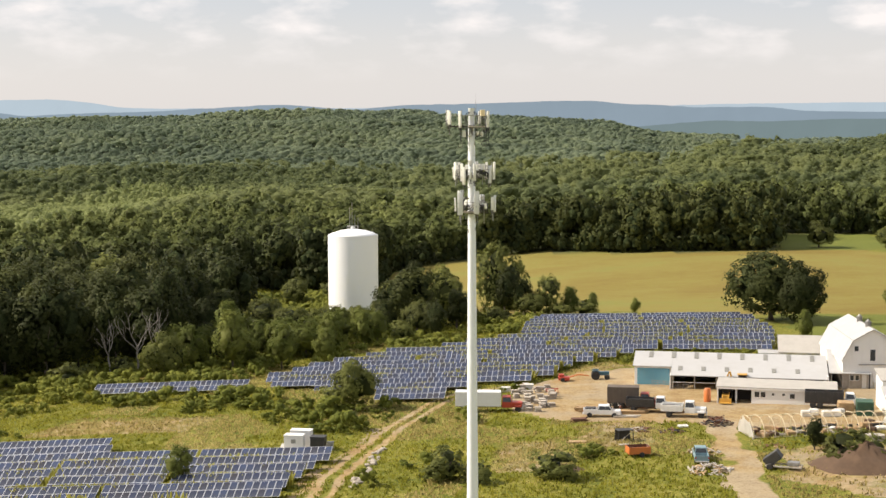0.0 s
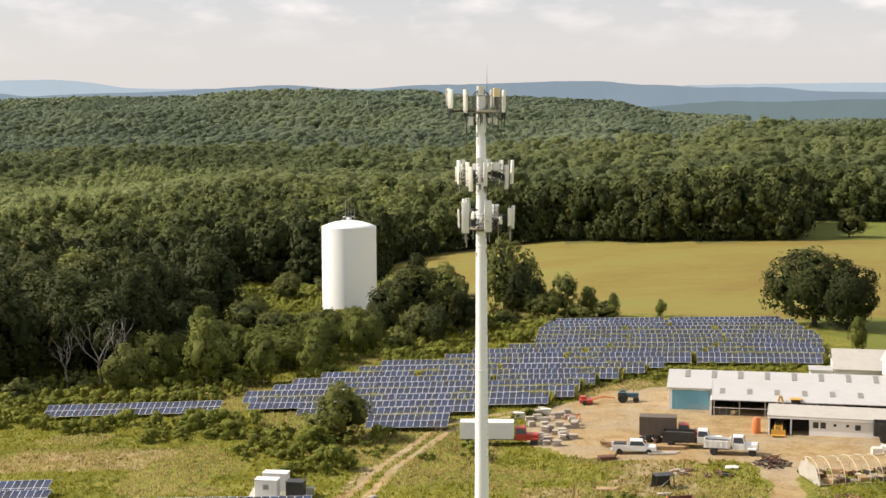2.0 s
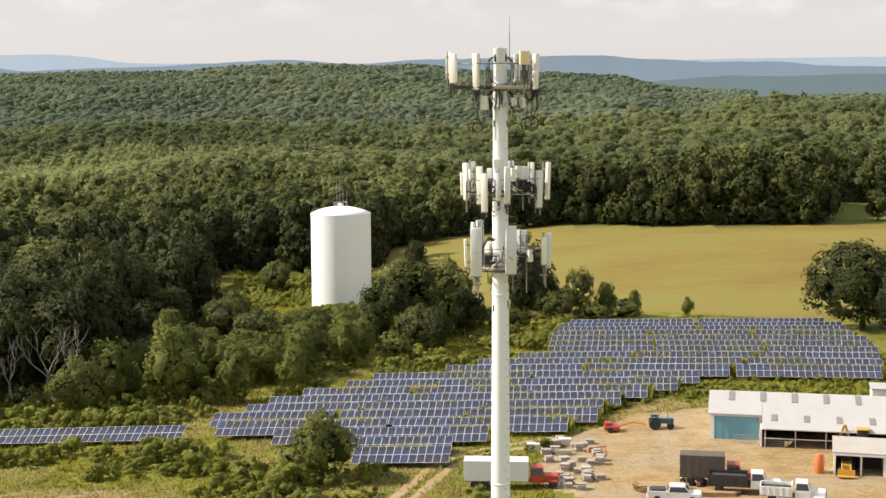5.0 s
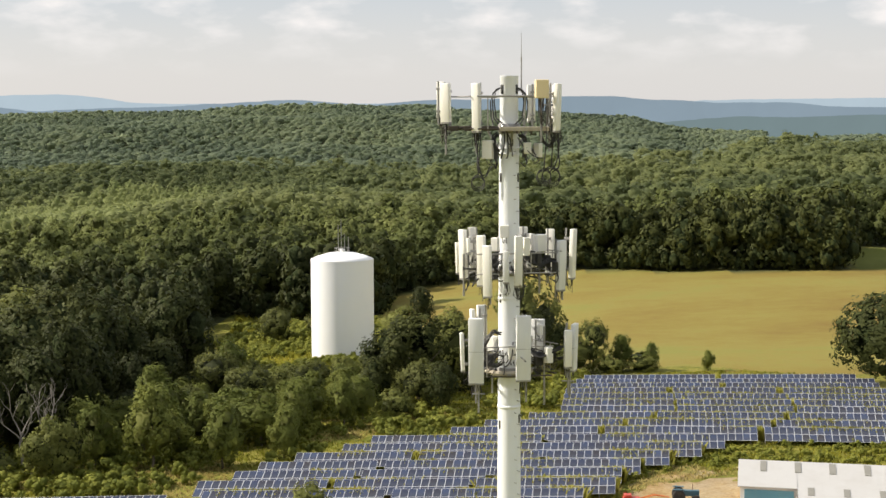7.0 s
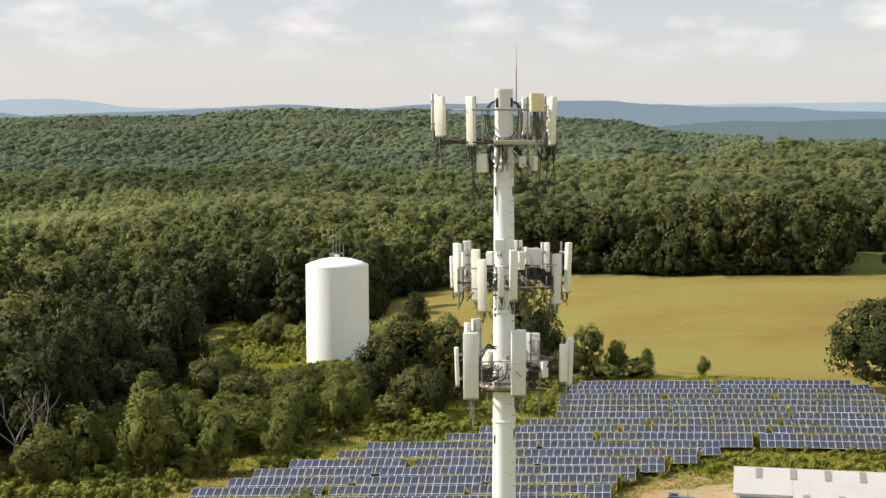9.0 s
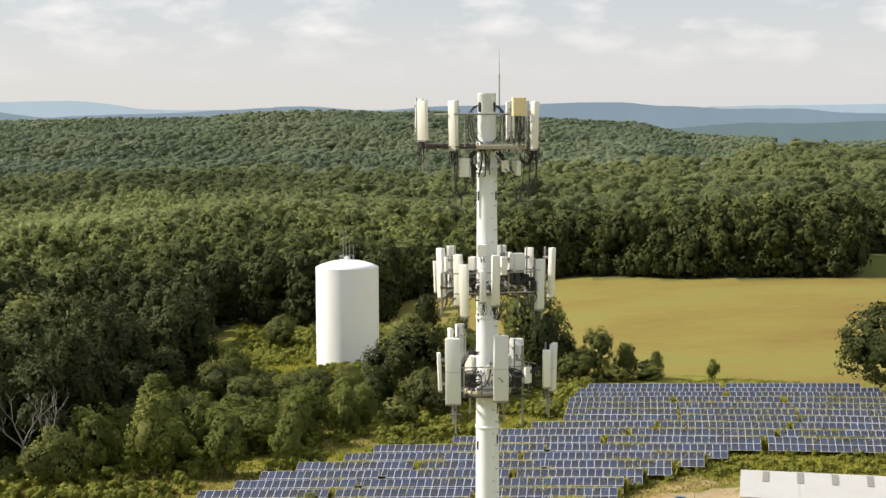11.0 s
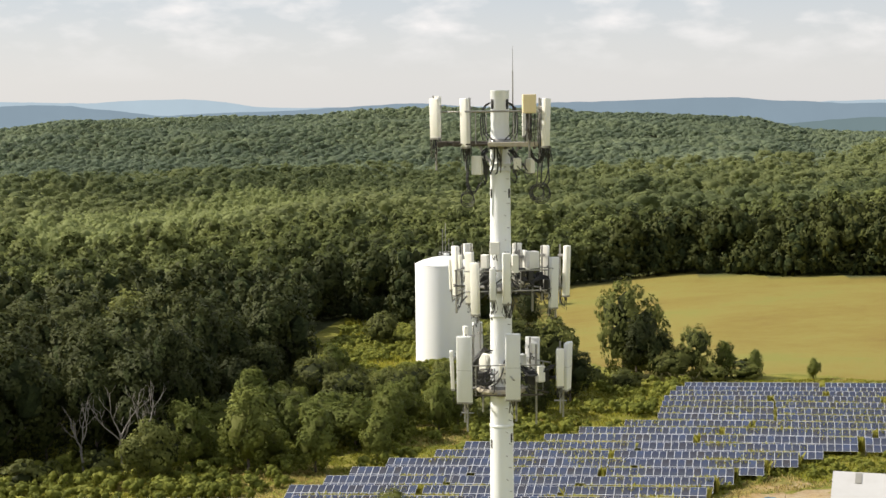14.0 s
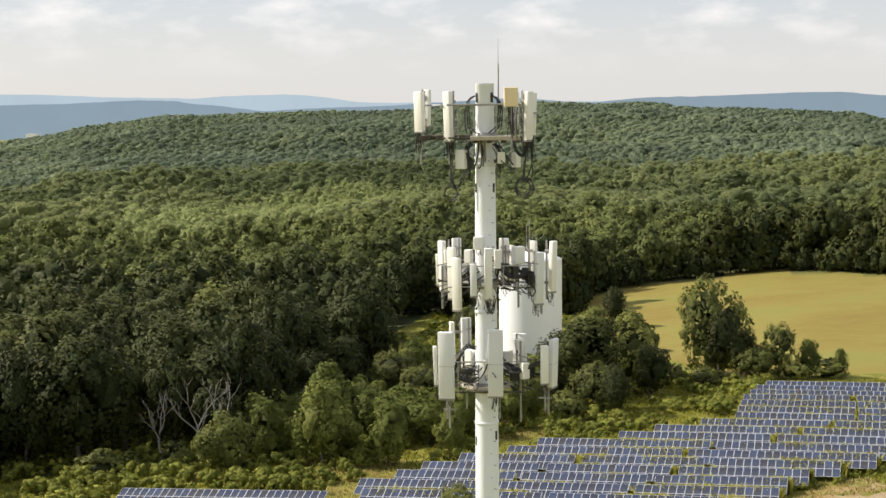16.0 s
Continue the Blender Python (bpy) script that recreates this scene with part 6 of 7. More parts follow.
for x0, x1, y0, y1 in ((-W / 2 - 0.05, -1.7, -0.06, 0.3), (1.7, W / 2 + 0.05, -0.06, 0.3), (-W / 2 - 0.05, -W / 2 + 0.3, 0.3, D), (W / 2 - 0.3, W / 2 + 0.05, 0.3, D)):
    bm = B()
    box(bm, x0, x1, y0, y1, -0.6, 2.598, 0.02)
    part("stone_base", bm, "stone", gam, "brown stone base wall")
for x in (-0.9, 0.9):
    bm = B()
    box(bm, x - 0.88, x + 0.88, -0.10, 0.05, -0.05, 2.7, 0.02)
    part("barn_door", bm, "white_wood", gam, "white board door")
bm = B()
box(bm, -2.4, 2.4, -0.16, -0.02, 4.05, 4.2, 0.01)
part("door_track", bm, "galv", gam, "grey sliding-door track")
window(gam, -2.8, -0.0, 6.4, 0.8, 1.0)
window(gam, 2.6, -0.0, 6.4, 0.8, 1.0)
window(gam, 0.0, -0.0, 4.7, 1.0, 2.1, "loft_door")
for x in (-3.5, -2.6, 3.0, 3.9):
    window(gam, x, -0.06, 1.3, 0.75, 1.0)
for y in (4.0, 11.0):
    bm = B()
    lathe(bm, [(0.5, 10.0), (0.5, 10.9), (0.65, 10.95), (0.1, 11.5)], 12)
    part("roof_vent", bm, "galv", gam, "metal roof vent").location = (0, y, 0)

# small white annex by the gambrel barn
ann = thing("annex_shed", farm_pose(48.6, -0.8, 8), "small white shed with dark roof beside the barn", "shed")
bm = B()
box(bm, -1.8, 1.8, 0, 4, -0.5, 2.4, 0.02)
part("wall_block", bm, "white_wood", ann)
bm = B()
prism(bm, [(-0.3, 2.41), (4.3, 3.2), (4.3, 3.32), (-0.3, 2.53)], -2.1, 5.5)
part("roof", bm, "roof_dark", ann, "dark shingle roof")
bm = B()
box(bm, 1.85, 5.2, 1.2, 4, -0.5, 2.4, 0.02)
part("wing", bm, "timber_grey", ann, "weathered grey wing")

# long grey-roofed barn behind
long = thing("long_barn", farm_pose(25.5, 21.0), "very long barn with weathered grey shingle roof", "barn")
bm = B()
box(bm, 0.3, 62, 0.3, 11.7, -0.8, 2.9, 0)
part("wall", bm, "white_wood", long, "whitewashed walls")
roof_slab(long, 0, 62.3, ((-0.3, 2.75), (6.0, 5.2)), "roof_grey", 0.16)
roof_slab(long, 0, 62.3, ((12.3, 2.75), (6.003, 5.2)), "roof_grey", 0.16)
bm = B()
prism(bm, [(0.3, 2.9), (11.7, 2.9), (6, 5.15)], 0.31, 0.5)
part("gable", bm, "dark", long, "dark panel for the shade of an open gable")
for i in range(9):
    window(long, 30 + i * 3.2, 0.3, 1.0, 1.0, 1.0)
bm = B()
box(bm, -3.5, 0.25, 1.0, 5.0, -0.6, 2.3, 0.02)
part("porch", bm, "white_wood", long, "small white porch")
bm = B()
box(bm, -3.7, 0.25, 0.8, 5.2, 2.31, 2.5, 0.02)
part("porch_roof", bm, "roof_metal", long, "white porch roof")

# long low white shed in the yard
sx, sy = 43.6, 104.4
shed = thing("equipment_shed", pose(sx, sy, float(height(sx + 8, sy)) - 0.1, 0, 0, -14.7), "low white shed with two open bays and small windows", "shed")
L = 19.2
for x0, x1, y0, y1, z1 in ((0, 0.2, 0, 5.6, 2.6), (3.0, 3.2, 0.05, 5.6, 2.6), (5.6, L, 0, 0.2, 2.55), (L - 0.2, L, 0.2, 5.6, 2.6), (0.2, L - 0.2, 5.4, 5.6, 2.6), (5.6, 5.8, 0.2, 5.4, 2.6)):
    bm = B()
    box(bm, x0, x1, y0, y1, -0.6, z1, 0)
    part("wall", bm, "white_wood", shed)
bm = B()
box(bm, 0.25, 5.5, 3.4, 3.5, -0.5, 2.5, 0)
part("inner_wall", bm, "dark", shed, "inner wall coloured as the shed's shaded inside")
bm = B()
box(bm, -0.1, L + 0.1, -0.28, -0.12, 2.40, 2.75, 0.02)
part("fascia", bm, "white_wood", shed)
roof_slab(shed, -0.2, L + 0.2, ((-0.3, 2.70), (5.9, 3.15)), "roof_grey", 0.12, label="flat pale grey roof")
for x in (6.5, 7.5):
    window(shed, x, 0.0, 1.15, 0.9, 1.0)
for x in (9.1, 10.8, 15.2, 16.4, 18.2):
    window(shed, x, 0.0, 1.5, 0.55, 0.5)
window(shed, 12.2, 0.0, 1.1, 0.9, 0.9)

# two-level white building on the east side
rx, ry = 67.4, 90.4
rb = thing("farm_store", pose(rx, ry, float(height(rx, ry)) - 0.1, 0, 0, -8), "white two-level farm store with pale metal roofs", "barn")
bm = B()
box(bm, 0.0, 20, 3.2, 9.5, -0.6, 5.0, 0)
part("upper_wall", bm, "white_wood", rb)
roof_slab(rb, -0.3, 20.3, ((3.0, 5.0), (9.8, 5.9)), "roof_grey", 0.14, label="pale grey roof")
roof_slab(rb, -0.3, 20.3, ((-1.2, 2.9), (3.15, 4.1)), "roof_metal", 0.12, label="white metal roof")
bm = B()
box(bm, 0, 0.2, -0.7, 3.15, -0.6, 3.3, 0)
part("side_wall", bm, "white_wood", rb)
bm = B()
box(bm, 0.9, 20, 1.0, 1.2, -0.5, 3.0, 0)
part("front_wall", bm, "timber_grey", rb, "grey weathered front")
for i in range(6):
    bm = B()
    box(bm, 0.8 + i * 3.0, 1.0 + i * 3.0, -0.9, -0.7, -0.5, 2.9, 0.01)
    part("post", bm, "white_wood", rb)
for i in range(5):
    window(rb, 3.0 + i * 3.4, 3.2, 4.25, 2.4, 0.5)

# farmhouse beyond the field
hx, hy = 199, 411
house = thing("farmhouse", pose(hx, hy, float(height(hx, hy)) - 0.2, 0, 0, -14), "white two-storey farmhouse with grey roof and annex", "house")
bm = B()
box(bm, -5.8, 7.5, 0, 7.5, -0.6, 6.0, 0)
part("wall", bm, "white_wood", house)
roof_slab(house, -6.2, 7.9, ((-0.4, 5.9), (3.75, 8.9)), "roof_dark", 0.15)
roof_slab(house, -6.2, 7.9, ((7.9, 5.9), (3.753, 8.9)), "roof_dark", 0.15)
for x in (-5.8, 7.3):
    bm = B()
    prism(bm, [(0, 6.0), (7.5, 6.0), (3.75, 8.8)], x, x + 0.2)
    part("gable", bm, "white_wood", house)
bm = B()
box(bm, -5.0, -0.5, -3.5, -0.01, -0.6, 5.2, 0)
part("front_wing", bm, "white_wood", house)
bm = B()
prism(bm, [(-3.9, 5.0), (0.0, 6.4), (0.0, 6.55), (-3.9, 5.15)], -5.3, -0.2)
part("wing_roof", bm, "roof_dark", house)
bm = B()
box(bm, -16.5, -6.0, -1, 6, -0.6, 3.0, 0)
part("annex", bm, "white_wood", house, "low white annex")
roof_slab(house, -16.9, -5.82, ((-1.4, 2.95), (2.5, 5.2)), "roof_grey", 0.15)
roof_slab(house, -16.9, -5.82, ((6.4, 2.95), (2.503, 5.2)), "roof_grey", 0.15)
for x in (1.0, 3.0, 5.0, 6.5):
    window(house, x, 0.0, 3.9, 0.9, 1.4)
    window(house, x, 0.0, 1.0, 0.9, 1.4)
for x in (-4.0, -1.8):
    window(house, x, -3.5, 1.0, 0.9, 1.3)
    window(house, x, -3.5, 3.4, 0.9, 1.3)
for x in (-14.5, -12, -8):
    window(house, x, -1.0, 0.9, 0.9, 1.2)
bm = B()
box(bm, 0.2, 1.1, 3.4, 4.2, 8.5, 10.0, 0.02)
part("chimney", bm, "stone", house, "brown chimney")

# long white building far off in the valley
wx_, wy_ = -1652, 3596
far = thing("warehouse", pose(wx_, wy_, float(height(wx_, wy_)) - 1, 0, 0, -12), "long white flat-roofed building far off in the valley", "building")
wall_h = 10.0 - float(height(wx_, wy_))
bm = B()
box(bm, -17, 17, 0, 16, 0, wall_h, 0)
part("wall", bm, "white_wood", far)
bm = B()
box(bm, -17.4, 17.4, -0.4, 16.4, wall_h + 0.002, wall_h + 0.8, 0.1)
part("roof", bm, "tank", far, "white flat roof")

# ---- vehicles and machines ----


def on_ground(x, y, spin=0.0, lift=0.0):
    return pose(x, y, float(height(x, y)) + lift, 0, 0, spin)


def wheel(parent, x, y, r, w, rim="alu"):
    """A tyre on its rim, the axle along y."""
    bm = B()
    lathe(bm, [(r * 0.62, -w / 2), (r * 0.92, -w / 2), (r, -w * 0.36), (r, w * 0.36), (r * 0.92, w / 2), (r * 0.62, w / 2)], 18)
    o = part("tyre", bm, "rubber", parent, "black tyre")
    o.matrix_local = pose(x, y, r, 90, 0, 0)
    bm = B()
    lathe(bm, [(r * 0.2, -w * 0.42), (r * 0.6, -w * 0.40), (r * 0.6, w * 0.40), (r * 0.2, w * 0.42)], 14)
    part("rim", bm, rim, o, "metal rim")
    return o


def cab_shape(bm, x0, x1, w, z0, z1, lean0, lean1, waist):
    """A cab drawn in above the waist, front at x1."""
    y = w / 2
    low = [(x0, -y, z0), (x1, -y, z0), (x1, y, z0), (x0, y, z0)]
    mid = [(x0, -y, waist), (x1, -y, waist), (x1, y, waist), (x0, y, waist)]
    top = [(x0 + lean0, -y * 0.84, z1), (x1 - lean1, -y * 0.84, z1), (x1 - lean1, y * 0.84, z1), (x0 + lean0, y * 0.84, z1)]
    rings = [[bm.verts.new(p) for p in r] for r in (low, mid, top)]
    for a, b in zip(rings, rings[1:]):
        for i in range(4):
            bm.faces.new((a[i], a[(i + 1) % 4], b[(i + 1) % 4], b[i]))
    bm.faces.new(rings[0][::-1])
    bm.faces.new(rings[2])
    bmesh.ops.bevel(bm, geom=[e for e in bm.edges], offset=0.05, segments=2, affect="EDGES")


def cab_glass(parent, x0, x1, w, waist, z1, lean0, lean1):
    """Side, front and rear panes just proud of the cab."""
    y0, y1 = w / 2 + 0.012, w / 2 * 0.84 + 0.012
    za, zb = waist + 0.08, z1 - 0.12
    f = (zb - waist) / (z1 - waist)
    for s in (-1, 1):
        bm = B()
        vs = [(x0 + 0.12 + lean0 * 0.1, s * (y0 - 0.02), za), (x1 - 0.12 - lean1 * 0.15, s * (y0 - 0.02), za), (x1 - 0.12 - lean1 * f, s * (y0 + (y1 - y0) * f), zb), (x0 + 0.12 + lean0 * f, s * (y0 + (y1 - y0) * f), zb)]
        a = [bm.verts.new(v) for v in vs]
        b = [bm.verts.new((v[0], v[1] - s * 0.03, v[2])) for v in vs]
        bm.faces.new(a)
        bm.faces.new(b[::-1])
        for i in range(4):
            bm.faces.new((a[i], a[(i + 1) % 4], b[(i + 1) % 4], b[i]))
        bmesh.ops.recalc_face_normals(bm, faces=bm.faces[:])
        part("side_window", bm, "glass", parent, "dark side window")
    for nm, xa, lean, s in (("windscreen", x1, lean1, 1), ("rear_window", x0, lean0, -1)):
        bm = B()
        yy = w / 2 * 0.8
        vs = [(xa - s * lean * 0.15 + s * 0.02, -yy, za), (xa - s * lean * 0.15 + s * 0.02, yy, za), (xa - s * lean * f + s * 0.02, yy * 0.9, zb), (xa - s * lean * f + s * 0.02, -yy * 0.9, zb)]
        a = [bm.verts.new(v) for v in vs]
        b = [bm.verts.new((v[0] - s * 0.03, v[1], v[2])) for v in vs]
        bm.faces.new(a)
        bm.faces.new(b[::-1])
        for i in range(4):
            bm.faces.new((a[i], a[(i + 1) % 4], b[(i + 1) % 4], b[i]))
        bmesh.ops.recalc_face_normals(bm, faces=bm.faces[:])
        part(nm, bm, "glass", parent, "dark glass")


def lamp(parent, x, y, z, mat="alu", name="headlight"):
    bm = B()
    box(bm, x - 0.03, x + 0.03, y - 0.12, y + 0.12, z - 0.08, z + 0.08, 0.02)
    part(name, bm, mat, parent, "red tail light" if mat == "red" else "clear headlight")


def pickup_truck(m, mat, label, load=True):
    """A crew-cab pickup, nose towards +x."""
    ob = thing("pickup_truck", m, label, "pickup truck")
    bm = B()
    box(bm, 1.55, 2.95, -0.93, 0.93, 0.50, 1.12, 0.10)
    part("bonnet", bm, mat, ob)
    bm = B()
    box(bm, -2.95, 1.6, -0.95, 0.95, 0.48, 0.80, 0.06)
    part("lower_body", bm, mat, ob)
    bm = B()
    cab_shape(bm, -0.75, 1.75, 1.86, 0.78, 1.90, 0.18, 0.62, 1.15)
    part("cab", bm, mat, ob)
    cab_glass(ob, -0.75, 1.75, 1.86, 1.15, 1.90, 0.18, 0.62)
    for y0, y1 in ((-0.96, -0.84), (0.84, 0.96)):
        bm = B()
        box(bm, -2.95, -0.80, y0, y1, 0.78, 1.30, 0.03)
        part("bed_side", bm, mat, ob)
    bm = B()
    box(bm, -3.0, -2.9, -0.84, 0.84, 0.60, 1.28, 0.02)
    part("tailgate", bm, mat, ob)
    bm = B()
    box(bm, 2.93, 3.08, -0.95, 0.95, 0.42, 0.66, 0.04)
    part("front_bumper", bm, "alu", ob, "chrome bumper")
    bm = B()
    box(bm, -3.12, -3.01, -0.92, 0.92, 0.42, 0.60, 0.04)
    part("rear_bumper", bm, "alu", ob, "chrome bumper")
    bm = B()
    box(bm, 2.92, 2.97, -0.5, 0.5, 0.72, 1.02, 0.02)
    part("grille", bm, "dark", ob, "dark grille")
    for s in (-1, 1):
        lamp(ob, 2.94, s * 0.72, 0.88)
        lamp(ob, -2.99, s * 0.88, 1.0, "red", "tail_light")
        for x in (-1.95, 1.95):
            wheel(ob, x, s * 0.84, 0.40, 0.26)
    if load:
        bm = B()
        box(bm, -2.7, -1.0, -0.7, 0.7, 0.85, 1.48, 0.12)
        part("bed_load", bm, "car_black", ob, "dark load under a cover")
    return ob


def lorry(name, m, cab_mat, bed, bed_mat, bed_len, bed_h, label, bed_w=2.4):
    """A bonneted lorry, nose towards +x, with a tipping or box body."""
    ob = thing(name, m, label, "truck")
    bm = B()
    for y in (-0.45, 0.37):
        box(bm, -bed_len, 3.4, y, y + 0.10, 0.70, 0.95, 0.01)
    part("chassis", bm, "rust", ob, "dark chassis rails")
    bm = B()
    box(bm, 1.7, 3.5, -0.80, 0.80, 0.75, 1.62, 0.14)
    part("bonnet", bm, cab_mat, ob)
    for s in (-1, 1):
        bm = B()
        box(bm, 2.15, 3.35, s * 1.02 - 0.22, s * 1.02 + 0.22, 0.85, 1.12, 0.10)
        part("fender", bm, cab_mat, ob)
    bm = B()
    cab_shape(bm, 0.15, 1.85, 2.1, 0.75, 2.55, 0.05, 0.30, 1.62)
    part("cab", bm, cab_mat, ob)
    cab_glass(ob, 0.15, 1.85, 2.1, 1.62, 2.55, 0.05, 0.30)
    bm = B()
    box(bm, 3.48, 3.62, -1.1, 1.1, 0.50, 0.80, 0.04)
    part("front_bumper", bm, "alu", ob, "steel bumper")
    bm = B()
    box(bm, 3.49, 3.55, -0.55, 0.55, 0.90, 1.50, 0.02)
    part("grille", bm, "dark", ob, "dark grille")
    for s in (-1, 1):
        lamp(ob, 3.5, s * 0.72, 1.2)
        wheel(ob, 2.75, s * 1.0, 0.50, 0.30, "alu")
        for x in (-bed_len + 1.3, -bed_len + 2.4)[: 2 if bed_len > 5 else 1]:
            wheel(ob, x, s * 0.95, 0.50, 0.50, "alu")
    w, z = bed_w / 2, 1.05
    if bed == "tip":
        for nm, x0, x1, y0, y1, z0, z1 in (("bed_floor", -bed_len, -0.1, -w, w, z - 0.1, z), ("bed_side", -bed_len, -0.1, -w, -w + 0.1, z + 0.001, z + bed_h), ("bed_side", -bed_len, -0.1, w - 0.1, w, z + 0.001, z + bed_h), ("headboard", -0.2, -0.1, -w + 0.1, w - 0.1, z + 0.001, z + bed_h + 0.2), ("tailgate", -bed_len, -bed_len + 0.1, -w + 0.1, w - 0.1, z + 0.001, z + bed_h)):
            bm = B()
            box(bm, x0, x1, y0, y1, z0, z1, 0.02)
            b = part(nm, bm, bed_mat, ob)
            if nm == "bed_side":
                for i in range(int(bed_len / 0.7)):
                    bm = B()
                    yy = y0 - 0.06 if y0 < 0 else y1
                    box(bm, -bed_len + 0.2 + i * 0.7, -bed_len + 0.3 + i * 0.7, yy, yy + 0.06, z + 0.02, z + bed_h - 0.04, 0)
                    part("stake", bm, bed_mat, b)
        bm = B()
        box(bm, -bed_len + 0.15, -0.25, -w + 0.12, w - 0.12, z + 0.01, z + bed_h * 0.72, 0.2)
        part("bed_load", bm, "dark", ob, "dark load")
    else:
        bm = B()
        box(bm, -bed_len, -0.05, -w, w, z - 0.1, z + bed_h, 0.04)
        b = part("box_body", bm, bed_mat, ob)
        for i in range(int(bed_len / 0.9)):
            for s in (-1, 1):
                bm = B()
                yy = -w - 0.025 if s < 0 else w
                box(bm, -bed_len + 0.3 + i * 0.9, -bed_len + 0.38 + i * 0.9, yy, yy + 0.025, z, z + bed_h - 0.05, 0)
                part("body_rib", bm, bed_mat, b)
    return ob


pickup_truck(on_ground(23.4, 95.4, -8), "car_white", "white crew-cab pickup truck with a dark load in the yard")
lorry("dump_truck", on_ground(36.2, 93.4, -14), "car_white", "tip", "car_white", 3.6, 0.95, "white dump truck with a dark load in the yard")
lorry("dump_truck", on_ground(32.2, 97.6, -12), "car_white", "tip", "car_black", 4.6, 1.2, "white-cabbed truck with a black dump body")
lorry("box_truck", on_ground(30.2, 101.4, -10), "red", "box", "car_brown", 5.2, 2.5, "red truck with a tall dark brown box body")
lorry("dump_truck", on_ground(62.8, 97.2, -14), "car_white", "tip", "car_black", 6.2, 1.7, "white truck with a long black dump body by the shed")
lorry("box_truck", on_ground(7.6, 103.6, -4), "red", "box", "car_white", 7.6, 2.3, "old red truck with a long white box body")
# old teal pickup in the grass, seen from its tail
pickup_truck(on_ground(33.4, 63.5, 84), "teal", "faded teal pickup truck parked in the grass", False)

# tractor with a red hay machine behind
tr = thing("tractor", on_ground(26.6, 129.2, -6), "blue farm tractor with large rear wheels in the yard", "tractor")
bm = B()
box(bm, 0.1, 2.0, -0.35, 0.35, 0.75, 1.45, 0.08)
part("bonnet", bm, "tractor_blue", tr)
bm = B()
box(bm, -0.9, 0.2, -0.4, 0.4, 0.55, 1.05, 0.05)
part("gearbox", bm, "dark", tr, "dark gearbox")
bm = B()
tube(bm, [(-0.8, -0.5, 1.0), (-0.8, -0.5, 1.95), (-0.8, 0.5, 1.95), (-0.8, 0.5, 1.0)], 0.045, 6)
part("roll_bar", bm, "tractor_blue", tr)
bm = B()
tube(bm, [(0.0, 0, 1.2), (-0.18, 0, 1.62)], 0.025, 6)
tube(bm, [(-0.18 + 0.06 * math.cos(t), 0.2 * math.sin(t), 1.62 + 0.19 * math.cos(t)) for t in [2 * math.pi * q / 12 for q in range(13)]], 0.02, 5)
part("steering_wheel", bm, "cable", tr, "black steering wheel")
bm = B()
box(bm, -0.75, -0.3, -0.25, 0.25, 1.06, 1.6, 0.06)
part("seat", bm, "cable", tr, "black seat")
for s in (-1, 1):
    wheel(tr, -0.5, s * 0.82, 0.80, 0.42, "alu")
    wheel(tr, 1.6, s * 0.65, 0.48, 0.28, "alu")
    bm = B()
    box(bm, -1.2, 0.2, s * 0.82 - 0.24, s * 0.82 + 0.24, 1.63, 1.70, 0.03)
    part("mudguard", bm, "tractor_blue", tr)
bm = B()
tube(bm, [(1.2, 0.1, 1.45), (1.2, 0.1, 2.2)], 0.04, 6)
part("exhaust", bm, "rust", tr, "rusty exhaust")
hm = thing("hay_machine", on_ground(20.6, 128.6, -4), "red hay machine with a long arm beside the tractor", "farm machine")
bm = B()
box(bm, -1.4, 0.7, -0.9, 0.9, 0.25, 0.85, 0.12)
part("body", bm, "red", hm)
bm = B()
box(bm, -1.3, -0.3, -0.6, 0.6, 0.86, 1.3, 0.15)
part("hood", bm, "red", hm)
for y in (-0.3, 0.3):
    bm = B()
    tube(bm, [(0.6, y, 0.7), (2.4, y * 0.8, 1.25), (4.2, y * 0.3, 1.0)], 0.07, 6)
    part("draw_arm", bm, "orange", hm, "orange-red draw arm")
for s in (-1, 1):
    wheel(hm, -0.6, s * 1.05, 0.38, 0.24, "red")
hm2 = thing("hay_rake", on_ground(17.2, 117.5, 20), "small red rake among the stone pallets", "farm machine")
for i in range(5):
    bm = B()
    tube(bm, [(-1.0 + i * 0.5, -0.4, 0.1), (-1.0 + i * 0.5, 0.2, 0.7), (-0.8 + i * 0.4, 0.6, 0.2)], 0.05, 5)
    part("tine", bm, "red", hm2)
bm = B()
tube(bm, [(-1.2, 0.2, 0.7), (1.3, 0.2, 0.7)], 0.07, 6)
part("beam", bm, "red", hm2)


